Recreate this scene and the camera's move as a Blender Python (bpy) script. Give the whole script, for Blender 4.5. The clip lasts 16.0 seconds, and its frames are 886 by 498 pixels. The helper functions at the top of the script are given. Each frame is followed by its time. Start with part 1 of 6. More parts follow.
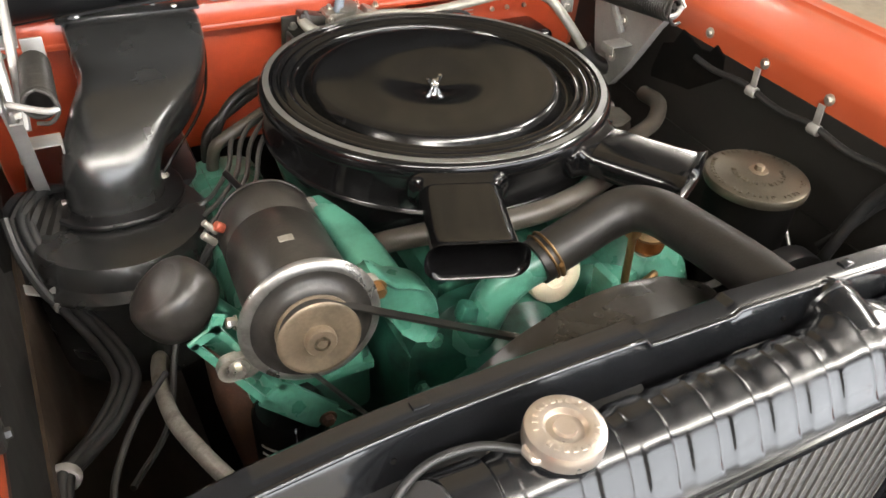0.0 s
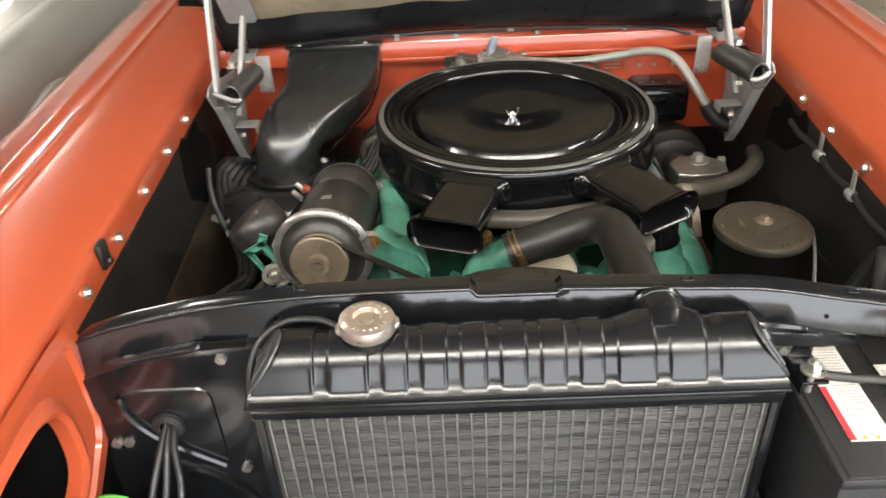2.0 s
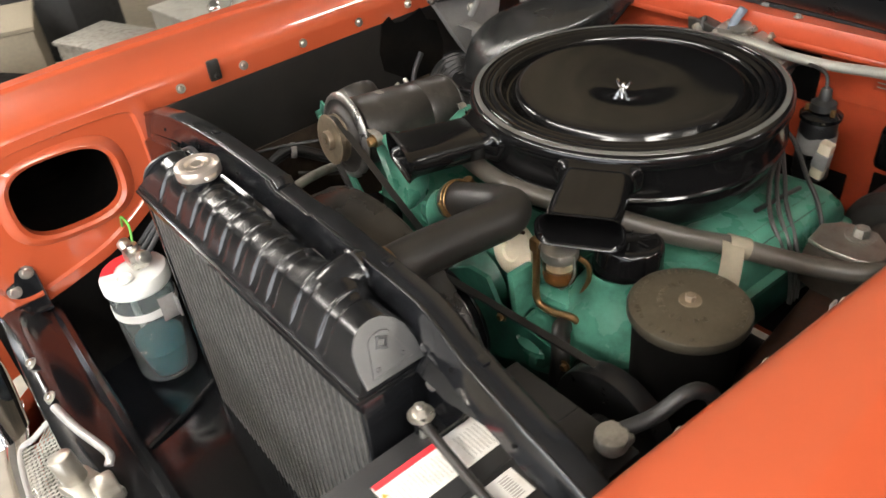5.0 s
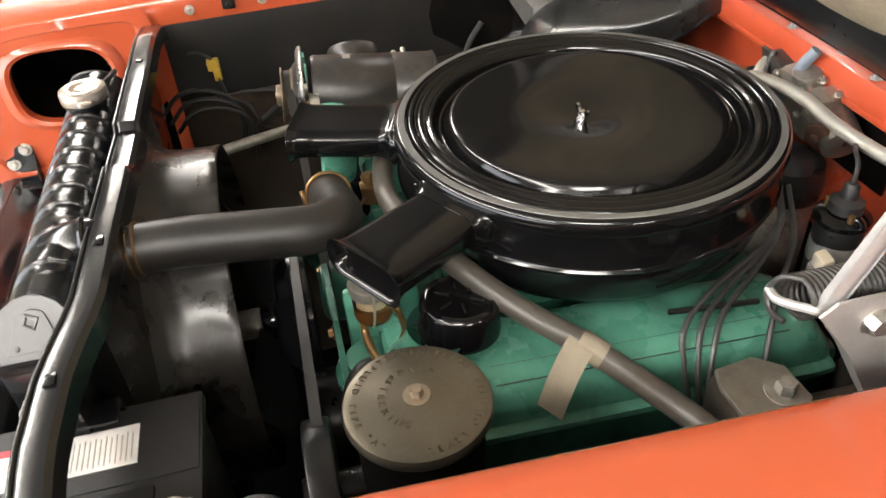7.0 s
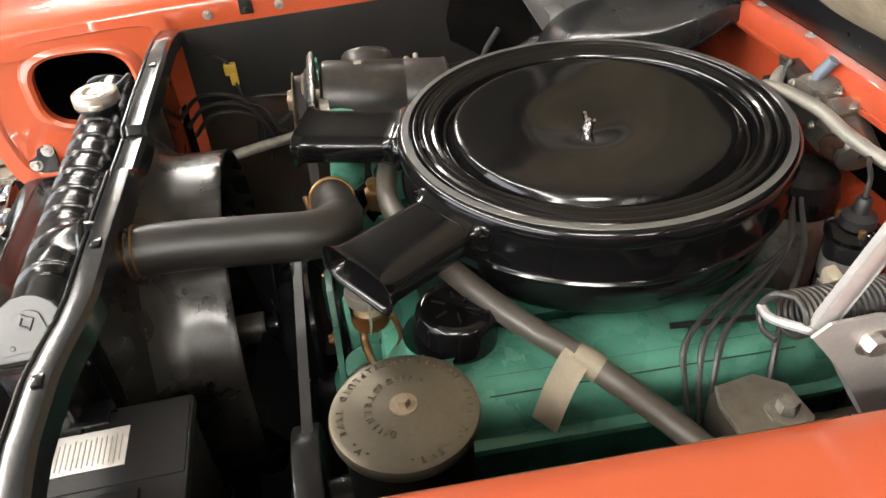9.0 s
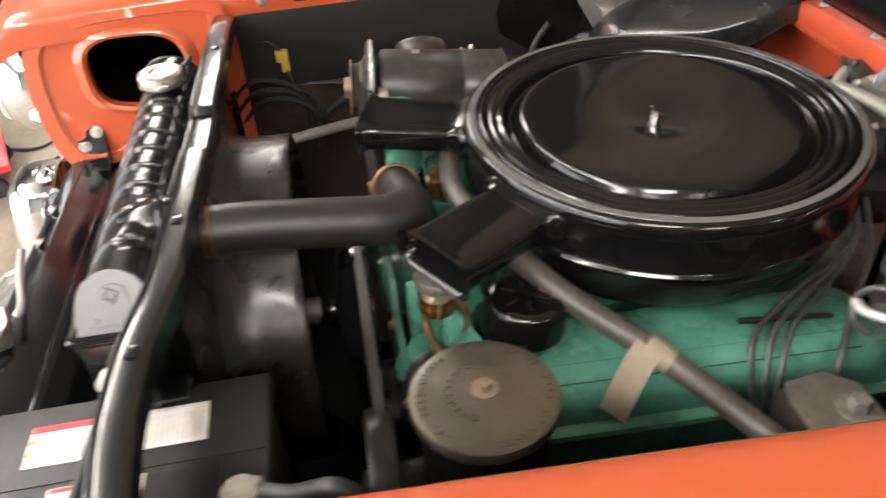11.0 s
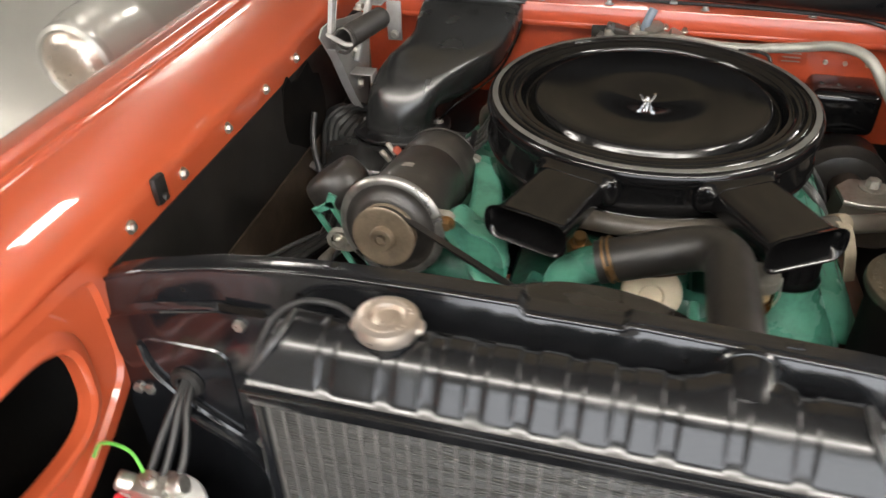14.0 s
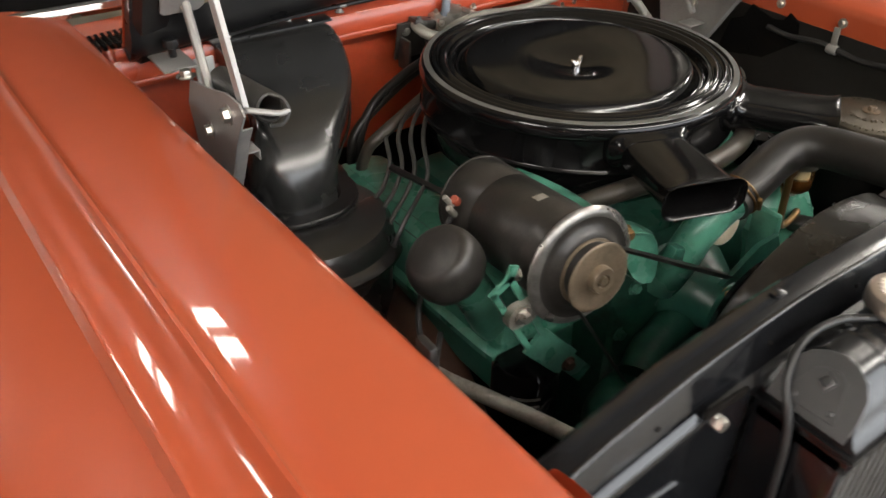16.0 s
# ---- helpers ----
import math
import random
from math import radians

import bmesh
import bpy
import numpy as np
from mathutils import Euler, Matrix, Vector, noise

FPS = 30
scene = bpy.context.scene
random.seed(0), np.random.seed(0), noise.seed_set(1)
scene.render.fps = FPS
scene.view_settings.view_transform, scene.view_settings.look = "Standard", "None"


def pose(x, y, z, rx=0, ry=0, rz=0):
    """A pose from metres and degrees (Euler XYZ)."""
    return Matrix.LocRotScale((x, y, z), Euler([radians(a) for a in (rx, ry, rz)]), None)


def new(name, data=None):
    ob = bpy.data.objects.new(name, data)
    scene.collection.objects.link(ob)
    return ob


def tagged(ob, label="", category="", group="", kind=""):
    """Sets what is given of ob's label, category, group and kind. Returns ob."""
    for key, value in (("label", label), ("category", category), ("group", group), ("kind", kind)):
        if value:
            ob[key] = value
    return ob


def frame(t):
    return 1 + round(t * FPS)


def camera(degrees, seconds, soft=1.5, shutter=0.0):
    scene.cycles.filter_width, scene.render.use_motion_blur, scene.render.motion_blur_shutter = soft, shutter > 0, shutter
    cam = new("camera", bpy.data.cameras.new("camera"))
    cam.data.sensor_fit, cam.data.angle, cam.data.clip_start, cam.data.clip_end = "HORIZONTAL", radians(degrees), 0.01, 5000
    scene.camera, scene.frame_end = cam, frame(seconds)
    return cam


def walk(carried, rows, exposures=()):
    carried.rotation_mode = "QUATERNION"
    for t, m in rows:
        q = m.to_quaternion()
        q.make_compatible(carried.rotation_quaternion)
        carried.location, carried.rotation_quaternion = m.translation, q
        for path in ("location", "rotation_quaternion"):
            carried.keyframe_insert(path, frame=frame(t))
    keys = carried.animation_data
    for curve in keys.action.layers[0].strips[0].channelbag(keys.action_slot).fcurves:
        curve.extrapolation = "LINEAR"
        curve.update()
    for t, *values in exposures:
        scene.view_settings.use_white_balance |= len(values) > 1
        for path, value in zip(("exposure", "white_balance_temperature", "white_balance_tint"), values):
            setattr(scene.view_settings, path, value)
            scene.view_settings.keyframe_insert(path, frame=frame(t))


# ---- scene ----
cam = camera(60.4, 16.0, shutter=0.5)
METRES = 4.5
BASE = pose(-0.4745, -0.9171, 1.4873, -37.605, -2.690, -26.685)
ROWS = [
    (0.0, 0.0, 0.0, 0.0, 0.0, 0.0, 0.0),
    (0.5, 0.0163, -0.0032, -0.0005, 4.19, 0.84, -3.07),
    (1.0, 0.0521, -0.006, -0.0012, 13.28, -0.55, -8.29),
    (1.5, 0.0802, -0.0244, -0.0094, 17.94, 1.76, -11.03),
    (2.0, 0.1111, -0.0393, -0.0129, 24.51, 1.38, -11.66),
    (2.5, 0.1541, -0.0303, -0.0072, 33.71, 0.75, -17.97),
    (3.0, 0.1731, -0.0101, 0.0035, 38.34, -1.4, -20.29),
    (3.5, 0.1853, 0.0198, 0.0264, 43.78, -5.03, -21.44),
    (4.0, 0.2244, 0.0454, 0.0423, 55.04, -11.9, -25.86),
    (6.5, 0.2086, 0.173, 0.1259, 97.77, -39.54, -33.98),
    (7.0, 0.2047, 0.1931, 0.139, 105.33, -45.07, -33.99),
    (7.5, 0.2033, 0.1981, 0.1425, 107.46, -46.42, -33.32),
    (8.0, 0.2015, 0.1985, 0.1429, 107.97, -46.45, -33.01),
    (10.5, 0.2008, 0.2013, 0.1447, 109.46, -46.88, -33.26),
    (11.0, 0.2076, 0.1886, 0.1334, 110.2, -47.52, -33.8),
    (11.5, 0.2314, 0.155, 0.1078, 105.02, -44.49, -33.12),
    (12.0, 0.2313, 0.1262, 0.0858, 95.63, -37.43, -33.2),
    (12.5, 0.2105, 0.0975, 0.0658, 77.86, -25.91, -32.63),
    (13.0, 0.2018, 0.0536, 0.0427, 59.79, -15.81, -29.02),
    (13.5, 0.17, 0.026, 0.0197, 48.75, -9.57, -25.79),
    (14.0, 0.115, -0.0013, 0.0018, 37.21, -5.13, -21.36),
    (14.5, 0.0612, -0.0285, -0.0143, 25.71, -1.45, -15.77),
    (15.0, 0.0014, -0.0255, -0.0148, 17.99, 0.62, -9.28),
    (15.5, -0.0477, -0.032, -0.0198, 3.69, 1.99, -0.19),
    (16.0, -0.0819, -0.017, -0.0135, -4.93, 1.61, 6.83),
]
walk(cam, [(t, BASE @ pose(METRES * x, METRES * y, METRES * z, 90 + pitch, roll, yaw)) for t, x, y, z, yaw, pitch, roll in ROWS],
     [(0.0, 0.68), (0.5, 0.66), (1.0, 0.52), (1.5, 0.38), (2.0, 0.3), (2.5, 0.08), (3.0, -0.02), (4.0, 0.1), (6.5, 0.4), (7.0, 0.52), (10.5, 0.52), (11.0, 0.5), (11.5, 0.15), (12.5, 0.1), (13.5, 0.12), (14.5, -0.05), (15.0, -0.17), (15.5, -0.24), (16.0, -0.24)])

# ---- world, room light ----
world = bpy.data.worlds.new("room_air")
scene.world = world
world.use_nodes = True
world.node_tree.nodes["Background"].inputs[0].default_value = (0.9, 0.95, 1.0, 1)
world.node_tree.nodes["Background"].inputs[1].default_value = 0.05
LAMP_POWER = 36.0
# daylight that comes in through the open garage door, in front of the car
day = new("garage_daylight", bpy.data.lights.new("garage_daylight", "AREA"))
day.data.shape, day.data.size, day.data.size_y = "RECTANGLE", 7.3, 3.0
day.data.energy, day.data.color = 365.0, (0.93, 0.96, 1.0)
day.matrix_world = pose(2.55, -4.38, 1.55, 90, 0, 0)


# ---- mesh tools ----
BASES = {}


def lift(bm, m):
    bm.transform(m)
    return bm


def part(name, bm, material, parent=None, label="", angle=38):
    """One mesh object from a bmesh in world metres, under a thing or a part."""
    me = bpy.data.meshes.new(name)
    base = BASES.get(parent, Vector((0, 0, 0)))
    bm.transform(Matrix.Translation(-base))
    bmesh.ops.recalc_face_normals(bm, faces=bm.faces[:])
    bm.to_mesh(me)
    bm.free()
    me.shade_smooth()
    me.set_sharp_from_angle(angle=radians(angle))
    me.materials.append(material)
    ob = new(name, me)
    if parent:
        ob.parent = parent
    BASES[ob] = base.copy()
    if label:
        tagged(ob, label)
    return ob


def thing(name, label, category, at=(0, 0, 0), group="", kind=""):
    ob = new(name)
    ob.empty_display_size = 0.02
    ob.location = at
    BASES[ob] = Vector(at)
    return tagged(ob, label, category, group, kind)


def solo(name, bm, material, label, category, group="", kind="", angle=38):
    """A thing that is one mesh, with its origin at its base."""
    lo = Vector([min(v.co[i] for v in bm.verts) for i in range(3)])
    hi = Vector([max(v.co[i] for v in bm.verts) for i in range(3)])
    base = Vector(((lo.x + hi.x) / 2, (lo.y + hi.y) / 2, lo.z))
    bm.transform(Matrix.Translation(-base))
    ob = part(name, bm, material, None, "", angle)
    ob.location = base
    BASES[ob] = base
    return tagged(ob, label, category, group, kind)


def join(*bms):
    """Several bmeshes as one."""
    out = bmesh.new()
    for b in bms:
        me = bpy.data.meshes.new("tmp")
        b.to_mesh(me)
        b.free()
        out.from_mesh(me)
        bpy.data.meshes.remove(me)
    return out


def box(c, size, bevel=0.0, rot=(0, 0, 0), seg=2):
    bm = bmesh.new()
    bmesh.ops.create_cube(bm, size=1, matrix=Matrix.Diagonal((*size, 1)))
    if bevel:
        bmesh.ops.bevel(bm, geom=bm.edges[:], offset=bevel, segments=seg, profile=0.5, affect="EDGES")
    return lift(bm, pose(*c, *rot))


def loft(rings, closed=True, caps=True):
    bm = bmesh.new()
    vs = [[bm.verts.new(p) for p in r] for r in rings]
    n = len(rings[0])
    for a, b in zip(vs, vs[1:]):
        for i in range(n if closed else n - 1):
            j = (i + 1) % n
            bm.faces.new((a[i], a[j], b[j], b[i]))
    if caps and closed:
        bm.faces.new(vs[0])
        bm.faces.new(vs[-1])
    return bm


def sheet(rings, thick):
    """An open grid of points given a thickness."""
    bm = loft(rings, False, False)
    bmesh.ops.recalc_face_normals(bm, faces=bm.faces[:])
    bmesh.ops.solidify(bm, geom=bm.faces[:], thickness=thick)
    return bm


def lathe(profile, seg=48, m=None):
    """Turned round z; profile of (radius, height)."""
    bm = bmesh.new()
    rings = []
    for r, z in profile:
        if r < 1e-6:
            rings.append([bm.verts.new((0, 0, z))])
        else:
            rings.append([bm.verts.new((r * math.cos(2 * math.pi * i / seg), r * math.sin(2 * math.pi * i / seg), z)) for i in range(seg)])
    for a, b in zip(rings, rings[1:]):
        for i in range(seg):
            j = (i + 1) % seg
            if len(a) == 1 and len(b) > 1:
                bm.faces.new((a[0], b[i], b[j]))
            elif len(b) == 1 and len(a) > 1:
                bm.faces.new((a[i], a[j], b[0]))
            elif len(a) > 1:
                bm.faces.new((a[i], a[j], b[j], b[i]))
    return lift(bm, m) if m else bm


def axis(p, q):
    """A pose at p whose z runs towards q."""
    d = Vector(q) - Vector(p)
    return Matrix.Translation(p) @ d.to_track_quat("Z", "Y").to_matrix().to_4x4()


def drum(p, q, r, bevel=0.003, seg=32):
    h = (Vector(q) - Vector(p)).length
    b = min(bevel, r * 0.4, h * 0.4)
    return lathe([(0, 0), (r - b, 0), (r - b * 0.3, b * 0.3), (r, b), (r, h - b), (r - b * 0.3, h - b * 0.3), (r - b, h), (0, h)], seg, axis(p, q))


def curve(pts, n=8):
    """Catmull-Rom through the points."""
    p = [Vector(v) for v in pts]
    p = [p[0] * 2 - p[1]] + p + [p[-1] * 2 - p[-2]]
    out = []
    for i in range(1, len(p) - 2):
        for k in range(n):
            t = k / n
            a, b, c, d = p[i - 1:i + 3]
            out.append(0.5 * (2 * b + (c - a) * t + (2 * a - 5 * b + 4 * c - d) * t * t + (3 * b - a - 3 * c + d) * t ** 3))
    return out + [p[-2]]


def tube(pts, r, seg=12, n=8, flat=1.0, raw=False):
    """A pipe along the points; r is a radius or one for each point."""
    path = [Vector(v) for v in pts] if raw else curve(pts, n)
    m = len(path)
    if isinstance(r, (int, float)):
        radii = [r] * m
    else:
        radii = [float(np.interp(i / (m - 1) * (len(r) - 1), range(len(r)), r)) for i in range(m)]
    d = (path[1] - path[0]).normalized()
    u = d.orthogonal().normalized()
    rings = []
    for i, p in enumerate(path):
        e = (path[min(i + 1, m - 1)] - path[max(i - 1, 0)]).normalized()
        u = (u - e * u.dot(e)).normalized()
        v = e.cross(u)
        rings.append([p + radii[i] * (math.cos(a) * u + flat * math.sin(a) * v) for a in [2 * math.pi * k / seg for k in range(seg)]])
    return loft(rings)


def rrect(w, h, r, n=5):
    """A rounded rectangle round the origin, counter-clockwise."""
    out = []
    for cx, cy, a0 in ((w / 2 - r, h / 2 - r, 0), (-w / 2 + r, h / 2 - r, 90), (-w / 2 + r, -h / 2 + r, 180), (w / 2 - r, -h / 2 + r, 270)):
        for k in range(n + 1):
            a = radians(a0 + 90 * k / n)
            out.append((cx + r * math.cos(a), cy + r * math.sin(a)))
    return out


def slab(poly, h, m=None, bevel=0.0):
    """A flat outline given a height along z."""
    if bevel:
        c = Vector((sum(p[0] for p in poly) / len(poly), sum(p[1] for p in poly) / len(poly)))
        size = max((Vector(p) - c).length for p in poly)
        k = 1 - bevel / size
        inner = [(c.x + (x - c.x) * k, c.y + (y - c.y) * k) for x, y in poly]
        rings = [[(*p, 0) for p in inner], [(*p, bevel) for p in poly], [(*p, h - bevel) for p in poly], [(*p, h) for p in inner]]
    else:
        rings = [[(*p, 0) for p in poly], [(*p, h) for p in poly]]
    bm = loft(rings)
    return lift(bm, m) if m else bm


def bolt_mesh(r=0.006, h=0.006, washer=0.009):
    """A hexagon head on a washer, standing on z = 0."""
    return join(lathe([(0, 0), (washer, 0), (washer, 0.0015), (0, 0.0015)], 16),
                lathe([(0, 0.0012), (r, 0.0012), (r, h * 0.8), (r * 0.85, h), (0, h)], 6))


def bolt(p, q, material, parent, r=0.006, h=0.006, washer=0.009, name="bolt", label=""):
    return part(name, lift(bolt_mesh(r, h, washer), axis(p, q)), material, parent, label)


def helix(p, q, r, turns, wire, seg=8):
    m = axis(p, q)
    h = (Vector(q) - Vector(p)).length
    n = int(turns * 16)
    return tube([m @ Vector((r * math.cos(2 * math.pi * i / 16), r * math.sin(2 * math.pi * i / 16), h * i / n)) for i in range(n + 1)], wire, seg, raw=True)


# ---- materials ----
def material(name, colour, rough=0.5, metal=0.0, vary=0.15, scale=30.0, bump=0.0, bump_scale=200.0, coat=0.0, dirt=None, dirt_amount=0.0, dirt_scale=12.0, rough_vary=0.12, spec=0.5):
    """A surface with colour and gloss that vary at two scales, dirt in patches, and fine relief."""
    m = bpy.data.materials.new(name)
    m.use_nodes = True
    nt = m.node_tree
    nd, ln = nt.nodes, nt.links
    bs = nd["Principled BSDF"]
    tc = nd.new("ShaderNodeTexCoord")
    n1 = nd.new("ShaderNodeTexNoise")
    n1.inputs["Scale"].default_value, n1.inputs["Detail"].default_value = scale, 5
    n2 = nd.new("ShaderNodeTexNoise")
    n2.inputs["Scale"].default_value, n2.inputs["Detail"].default_value = scale * 9, 4
    ln.new(tc.outputs["Object"], n1.inputs["Vector"])
    ln.new(tc.outputs["Object"], n2.inputs["Vector"])
    mx = nd.new("ShaderNodeMix")
    mx.data_type = "FLOAT"
    mx.inputs[0].default_value = 0.35
    ln.new(n1.outputs["Fac"], mx.inputs[2])
    ln.new(n2.outputs["Fac"], mx.inputs[3])
    ramp = nd.new("ShaderNodeMapRange")
    ramp.inputs[1].default_value, ramp.inputs[2].default_value = 0.3, 0.7
    ramp.inputs[3].default_value, ramp.inputs[4].default_value = 1 - vary, 1 + vary
    ln.new(mx.outputs[0], ramp.inputs[0])
    mul = nd.new("ShaderNodeVectorMath")
    mul.operation = "SCALE"
    mul.inputs[0].default_value = colour
    ln.new(ramp.outputs[0], mul.inputs["Scale"])
    out = mul.outputs[0]
    if dirt:
        n3 = nd.new("ShaderNodeTexNoise")
        n3.inputs["Scale"].default_value, n3.inputs["Detail"].default_value, n3.inputs["Roughness"].default_value = dirt_scale, 8, 0.65
        ln.new(tc.outputs["Object"], n3.inputs["Vector"])
        mr = nd.new("ShaderNodeMapRange")
        mr.inputs[1].default_value, mr.inputs[2].default_value = 0.48, 0.68
        mr.inputs[4].default_value = dirt_amount
        ln.new(n3.outputs["Fac"], mr.inputs[0])
        dm = nd.new("ShaderNodeMix")
        dm.data_type = "RGBA"
        ln.new(mr.outputs[0], dm.inputs[0])
        ln.new(out, dm.inputs[6])
        dm.inputs[7].default_value = (*dirt, 1)
        out = dm.outputs[2]
    ln.new(out, bs.inputs["Base Color"])
    rr = nd.new("ShaderNodeMapRange")
    rr.inputs[1].default_value, rr.inputs[2].default_value = 0.3, 0.7
    rr.inputs[3].default_value, rr.inputs[4].default_value = max(0.02, rough * (1 - rough_vary)), min(1, rough * (1 + rough_vary))
    ln.new(n1.outputs["Fac"], rr.inputs[0])
    ln.new(rr.outputs[0], bs.inputs["Roughness"])
    bs.inputs["Metallic"].default_value = metal
    bs.inputs["Specular IOR Level"].default_value = spec
    if coat:
        bs.inputs["Coat Weight"].default_value, bs.inputs["Coat Roughness"].default_value = coat, 0.04
    if bump:
        nb = nd.new("ShaderNodeTexNoise")
        nb.inputs["Scale"].default_value, nb.inputs["Detail"].default_value = bump_scale, 3
        ln.new(tc.outputs["Object"], nb.inputs["Vector"])
        bp = nd.new("ShaderNodeBump")
        bp.inputs["Strength"].default_value, bp.inputs["Distance"].default_value = min(1, bump), 0.001
        ln.new(nb.outputs["Fac"], bp.inputs["Height"])
        ln.new(bp.outputs[0], bs.inputs["Normal"])
    return m


def glass(name, colour=(1, 1, 1), rough=0.02, clear=1.0):
    m = bpy.data.materials.new(name)
    m.use_nodes = True
    bs = m.node_tree.nodes["Principled BSDF"]
    bs.inputs["Base Color"].default_value = (*colour, 1)
    bs.inputs["Transmission Weight"].default_value = clear
    bs.inputs["Roughness"].default_value = rough
    bs.inputs["IOR"].default_value = 1.45
    return m


def glow(name, colour, strength):
    m = bpy.data.materials.new(name)
    m.use_nodes = True
    bs = m.node_tree.nodes["Principled BSDF"]
    bs.inputs["Base Color"].default_value = (0.8, 0.8, 0.8, 1)
    bs.inputs["Emission Color"].default_value = (*colour, 1)
    bs.inputs["Emission Strength"].default_value = strength
    return m


RED = material("orange_red_paint", (0.43, 0.076, 0.028), 0.34, vary=0.04, scale=3, coat=1.0, bump=0.04, bump_scale=700, spec=0.28)
RED_FLAT = material("orange_red_underhood_paint", (0.44, 0.066, 0.025), 0.3, vary=0.06, scale=8, coat=0.6, bump=0.12, bump_scale=260, dirt=(0.12, 0.03, 0.015), dirt_amount=0.25)
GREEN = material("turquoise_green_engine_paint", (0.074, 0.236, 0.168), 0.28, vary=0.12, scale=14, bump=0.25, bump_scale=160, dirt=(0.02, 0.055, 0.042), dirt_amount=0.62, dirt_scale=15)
# grime, plus the engine front's shade painted in as a darker green
GREEN_GRIMY_SHADED = material("grimy_shaded_green_engine_paint", (0.028, 0.120, 0.084), 0.36, vary=0.2, scale=14, bump=0.35, bump_scale=140, dirt=(0.012, 0.018, 0.014), dirt_amount=0.85, dirt_scale=9)
GLOSS = material("gloss_black_enamel", (0.0045, 0.0044, 0.0046), 0.11, vary=0.2, scale=20, bump=0.004, bump_scale=60, spec=0.43)
SATIN = material("satin_black_paint", (0.010, 0.010, 0.0105), 0.3, vary=0.3, scale=25, bump=0.12, bump_scale=260)
DUCTM = material("satin_black_moulding", (0.020, 0.020, 0.0196), 0.26, vary=0.15, scale=12, bump=0.04, bump_scale=200, spec=0.9)
STEEL_BLACK = material("semi_gloss_black_pressed_steel", (0.007, 0.0074, 0.0085), 0.16, vary=0.25, scale=18, bump=0.14, bump_scale=34, coat=0.1, rough_vary=0.25, spec=0.7)
TANKM = material("worn_black_tank_paint", (0.007, 0.0072, 0.008), 0.19, vary=0.25, scale=22, bump=0.03, bump_scale=60, rough_vary=0.35, spec=0.6)
GENDISC = material("worn_bare_steel_disc", (0.27, 0.262, 0.248), 0.30, metal=0.75, vary=0.2, scale=30, bump=0.08, bump_scale=120, dirt=(0.06, 0.055, 0.05), dirt_amount=0.5, dirt_scale=35)
HOSEG = material("dusty_grey_hose", (0.065, 0.058, 0.048), 0.4, vary=0.2, scale=30, bump=0.15, bump_scale=200, dirt=(0.07, 0.05, 0.035), dirt_amount=0.5, dirt_scale=25)
BOOT = material("faded_red_rubber", (0.28, 0.055, 0.03), 0.5, vary=0.2, scale=60)
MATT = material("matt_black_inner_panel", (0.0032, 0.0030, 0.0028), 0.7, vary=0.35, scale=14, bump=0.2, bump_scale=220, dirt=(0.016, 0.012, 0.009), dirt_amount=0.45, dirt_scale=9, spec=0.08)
RUBBER = material("black_rubber_hose", (0.012, 0.011, 0.010), 0.44, vary=0.25, scale=40, bump=0.2, bump_scale=350, dirt=(0.045, 0.04, 0.033), dirt_amount=0.2)
DUST = material("dusty_brown_undercoat", (0.030, 0.021, 0.0145), 0.55, vary=0.35, scale=12, bump=0.3, bump_scale=160, dirt=(0.09, 0.065, 0.045), dirt_amount=0.6, dirt_scale=7, spec=0.3)
LINER = material("dark_brown_inner_panel", (0.0050, 0.0041, 0.0034), 0.58, vary=0.3, scale=12, bump=0.25, bump_scale=180, dirt=(0.018, 0.0135, 0.010), dirt_amount=0.45, dirt_scale=9)
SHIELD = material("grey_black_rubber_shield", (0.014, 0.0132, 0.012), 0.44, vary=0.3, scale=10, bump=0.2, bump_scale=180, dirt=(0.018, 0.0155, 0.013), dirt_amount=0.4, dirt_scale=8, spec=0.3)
PLUGWIRE = material("grey_black_plug_wire", (0.05, 0.05, 0.048), 0.33, vary=0.2, scale=60, bump=0.1)
WIRE = material("black_wire_sleeve", (0.02, 0.02, 0.02), 0.45, vary=0.25, scale=60, bump=0.1)
GENB = material("worn_dark_grey_casing", (0.023, 0.021, 0.019), 0.36, vary=0.25, scale=22, bump=0.18, bump_scale=250, dirt=(0.11, 0.10, 0.085), dirt_amount=0.22, dirt_scale=30)
OLIVE = material("dark_bronze_stamped_lid", (0.130, 0.113, 0.084), 0.33, metal=0.75, vary=0.16, scale=26, bump=0.15, bump_scale=300, dirt=(0.05, 0.045, 0.035), dirt_amount=0.4)
ZINC = material("dull_zinc_steel", (0.35, 0.34, 0.325), 0.36, metal=0.35, vary=0.14, scale=30, bump=0.12, bump_scale=300, dirt=(0.28, 0.25, 0.2), dirt_amount=0.3)
BOLT = material("bright_plated_bolt", (0.62, 0.60, 0.55), 0.3, metal=0.9, vary=0.2, scale=80, dirt=(0.25, 0.2, 0.13), dirt_amount=0.4, dirt_scale=90)
LIDBAND = material("dull_grey_lid_band", (0.17, 0.168, 0.162), 0.36, metal=0.5, vary=0.06, scale=30, rough_vary=0.1)
CHROME = material("chrome", (0.82, 0.82, 0.83), 0.07, metal=1.0, vary=0.04)
CAPM = material("worn_nickel_cap", (0.58, 0.51, 0.445), 0.3, metal=0.85, vary=0.06, scale=40, dirt=(0.5, 0.42, 0.35), dirt_amount=0.25, dirt_scale=70, bump=0.05)
BRASS = material("old_brass", (0.25, 0.15, 0.065), 0.38, metal=0.8, vary=0.25, scale=50, dirt=(0.14, 0.08, 0.04), dirt_amount=0.5, dirt_scale=50)
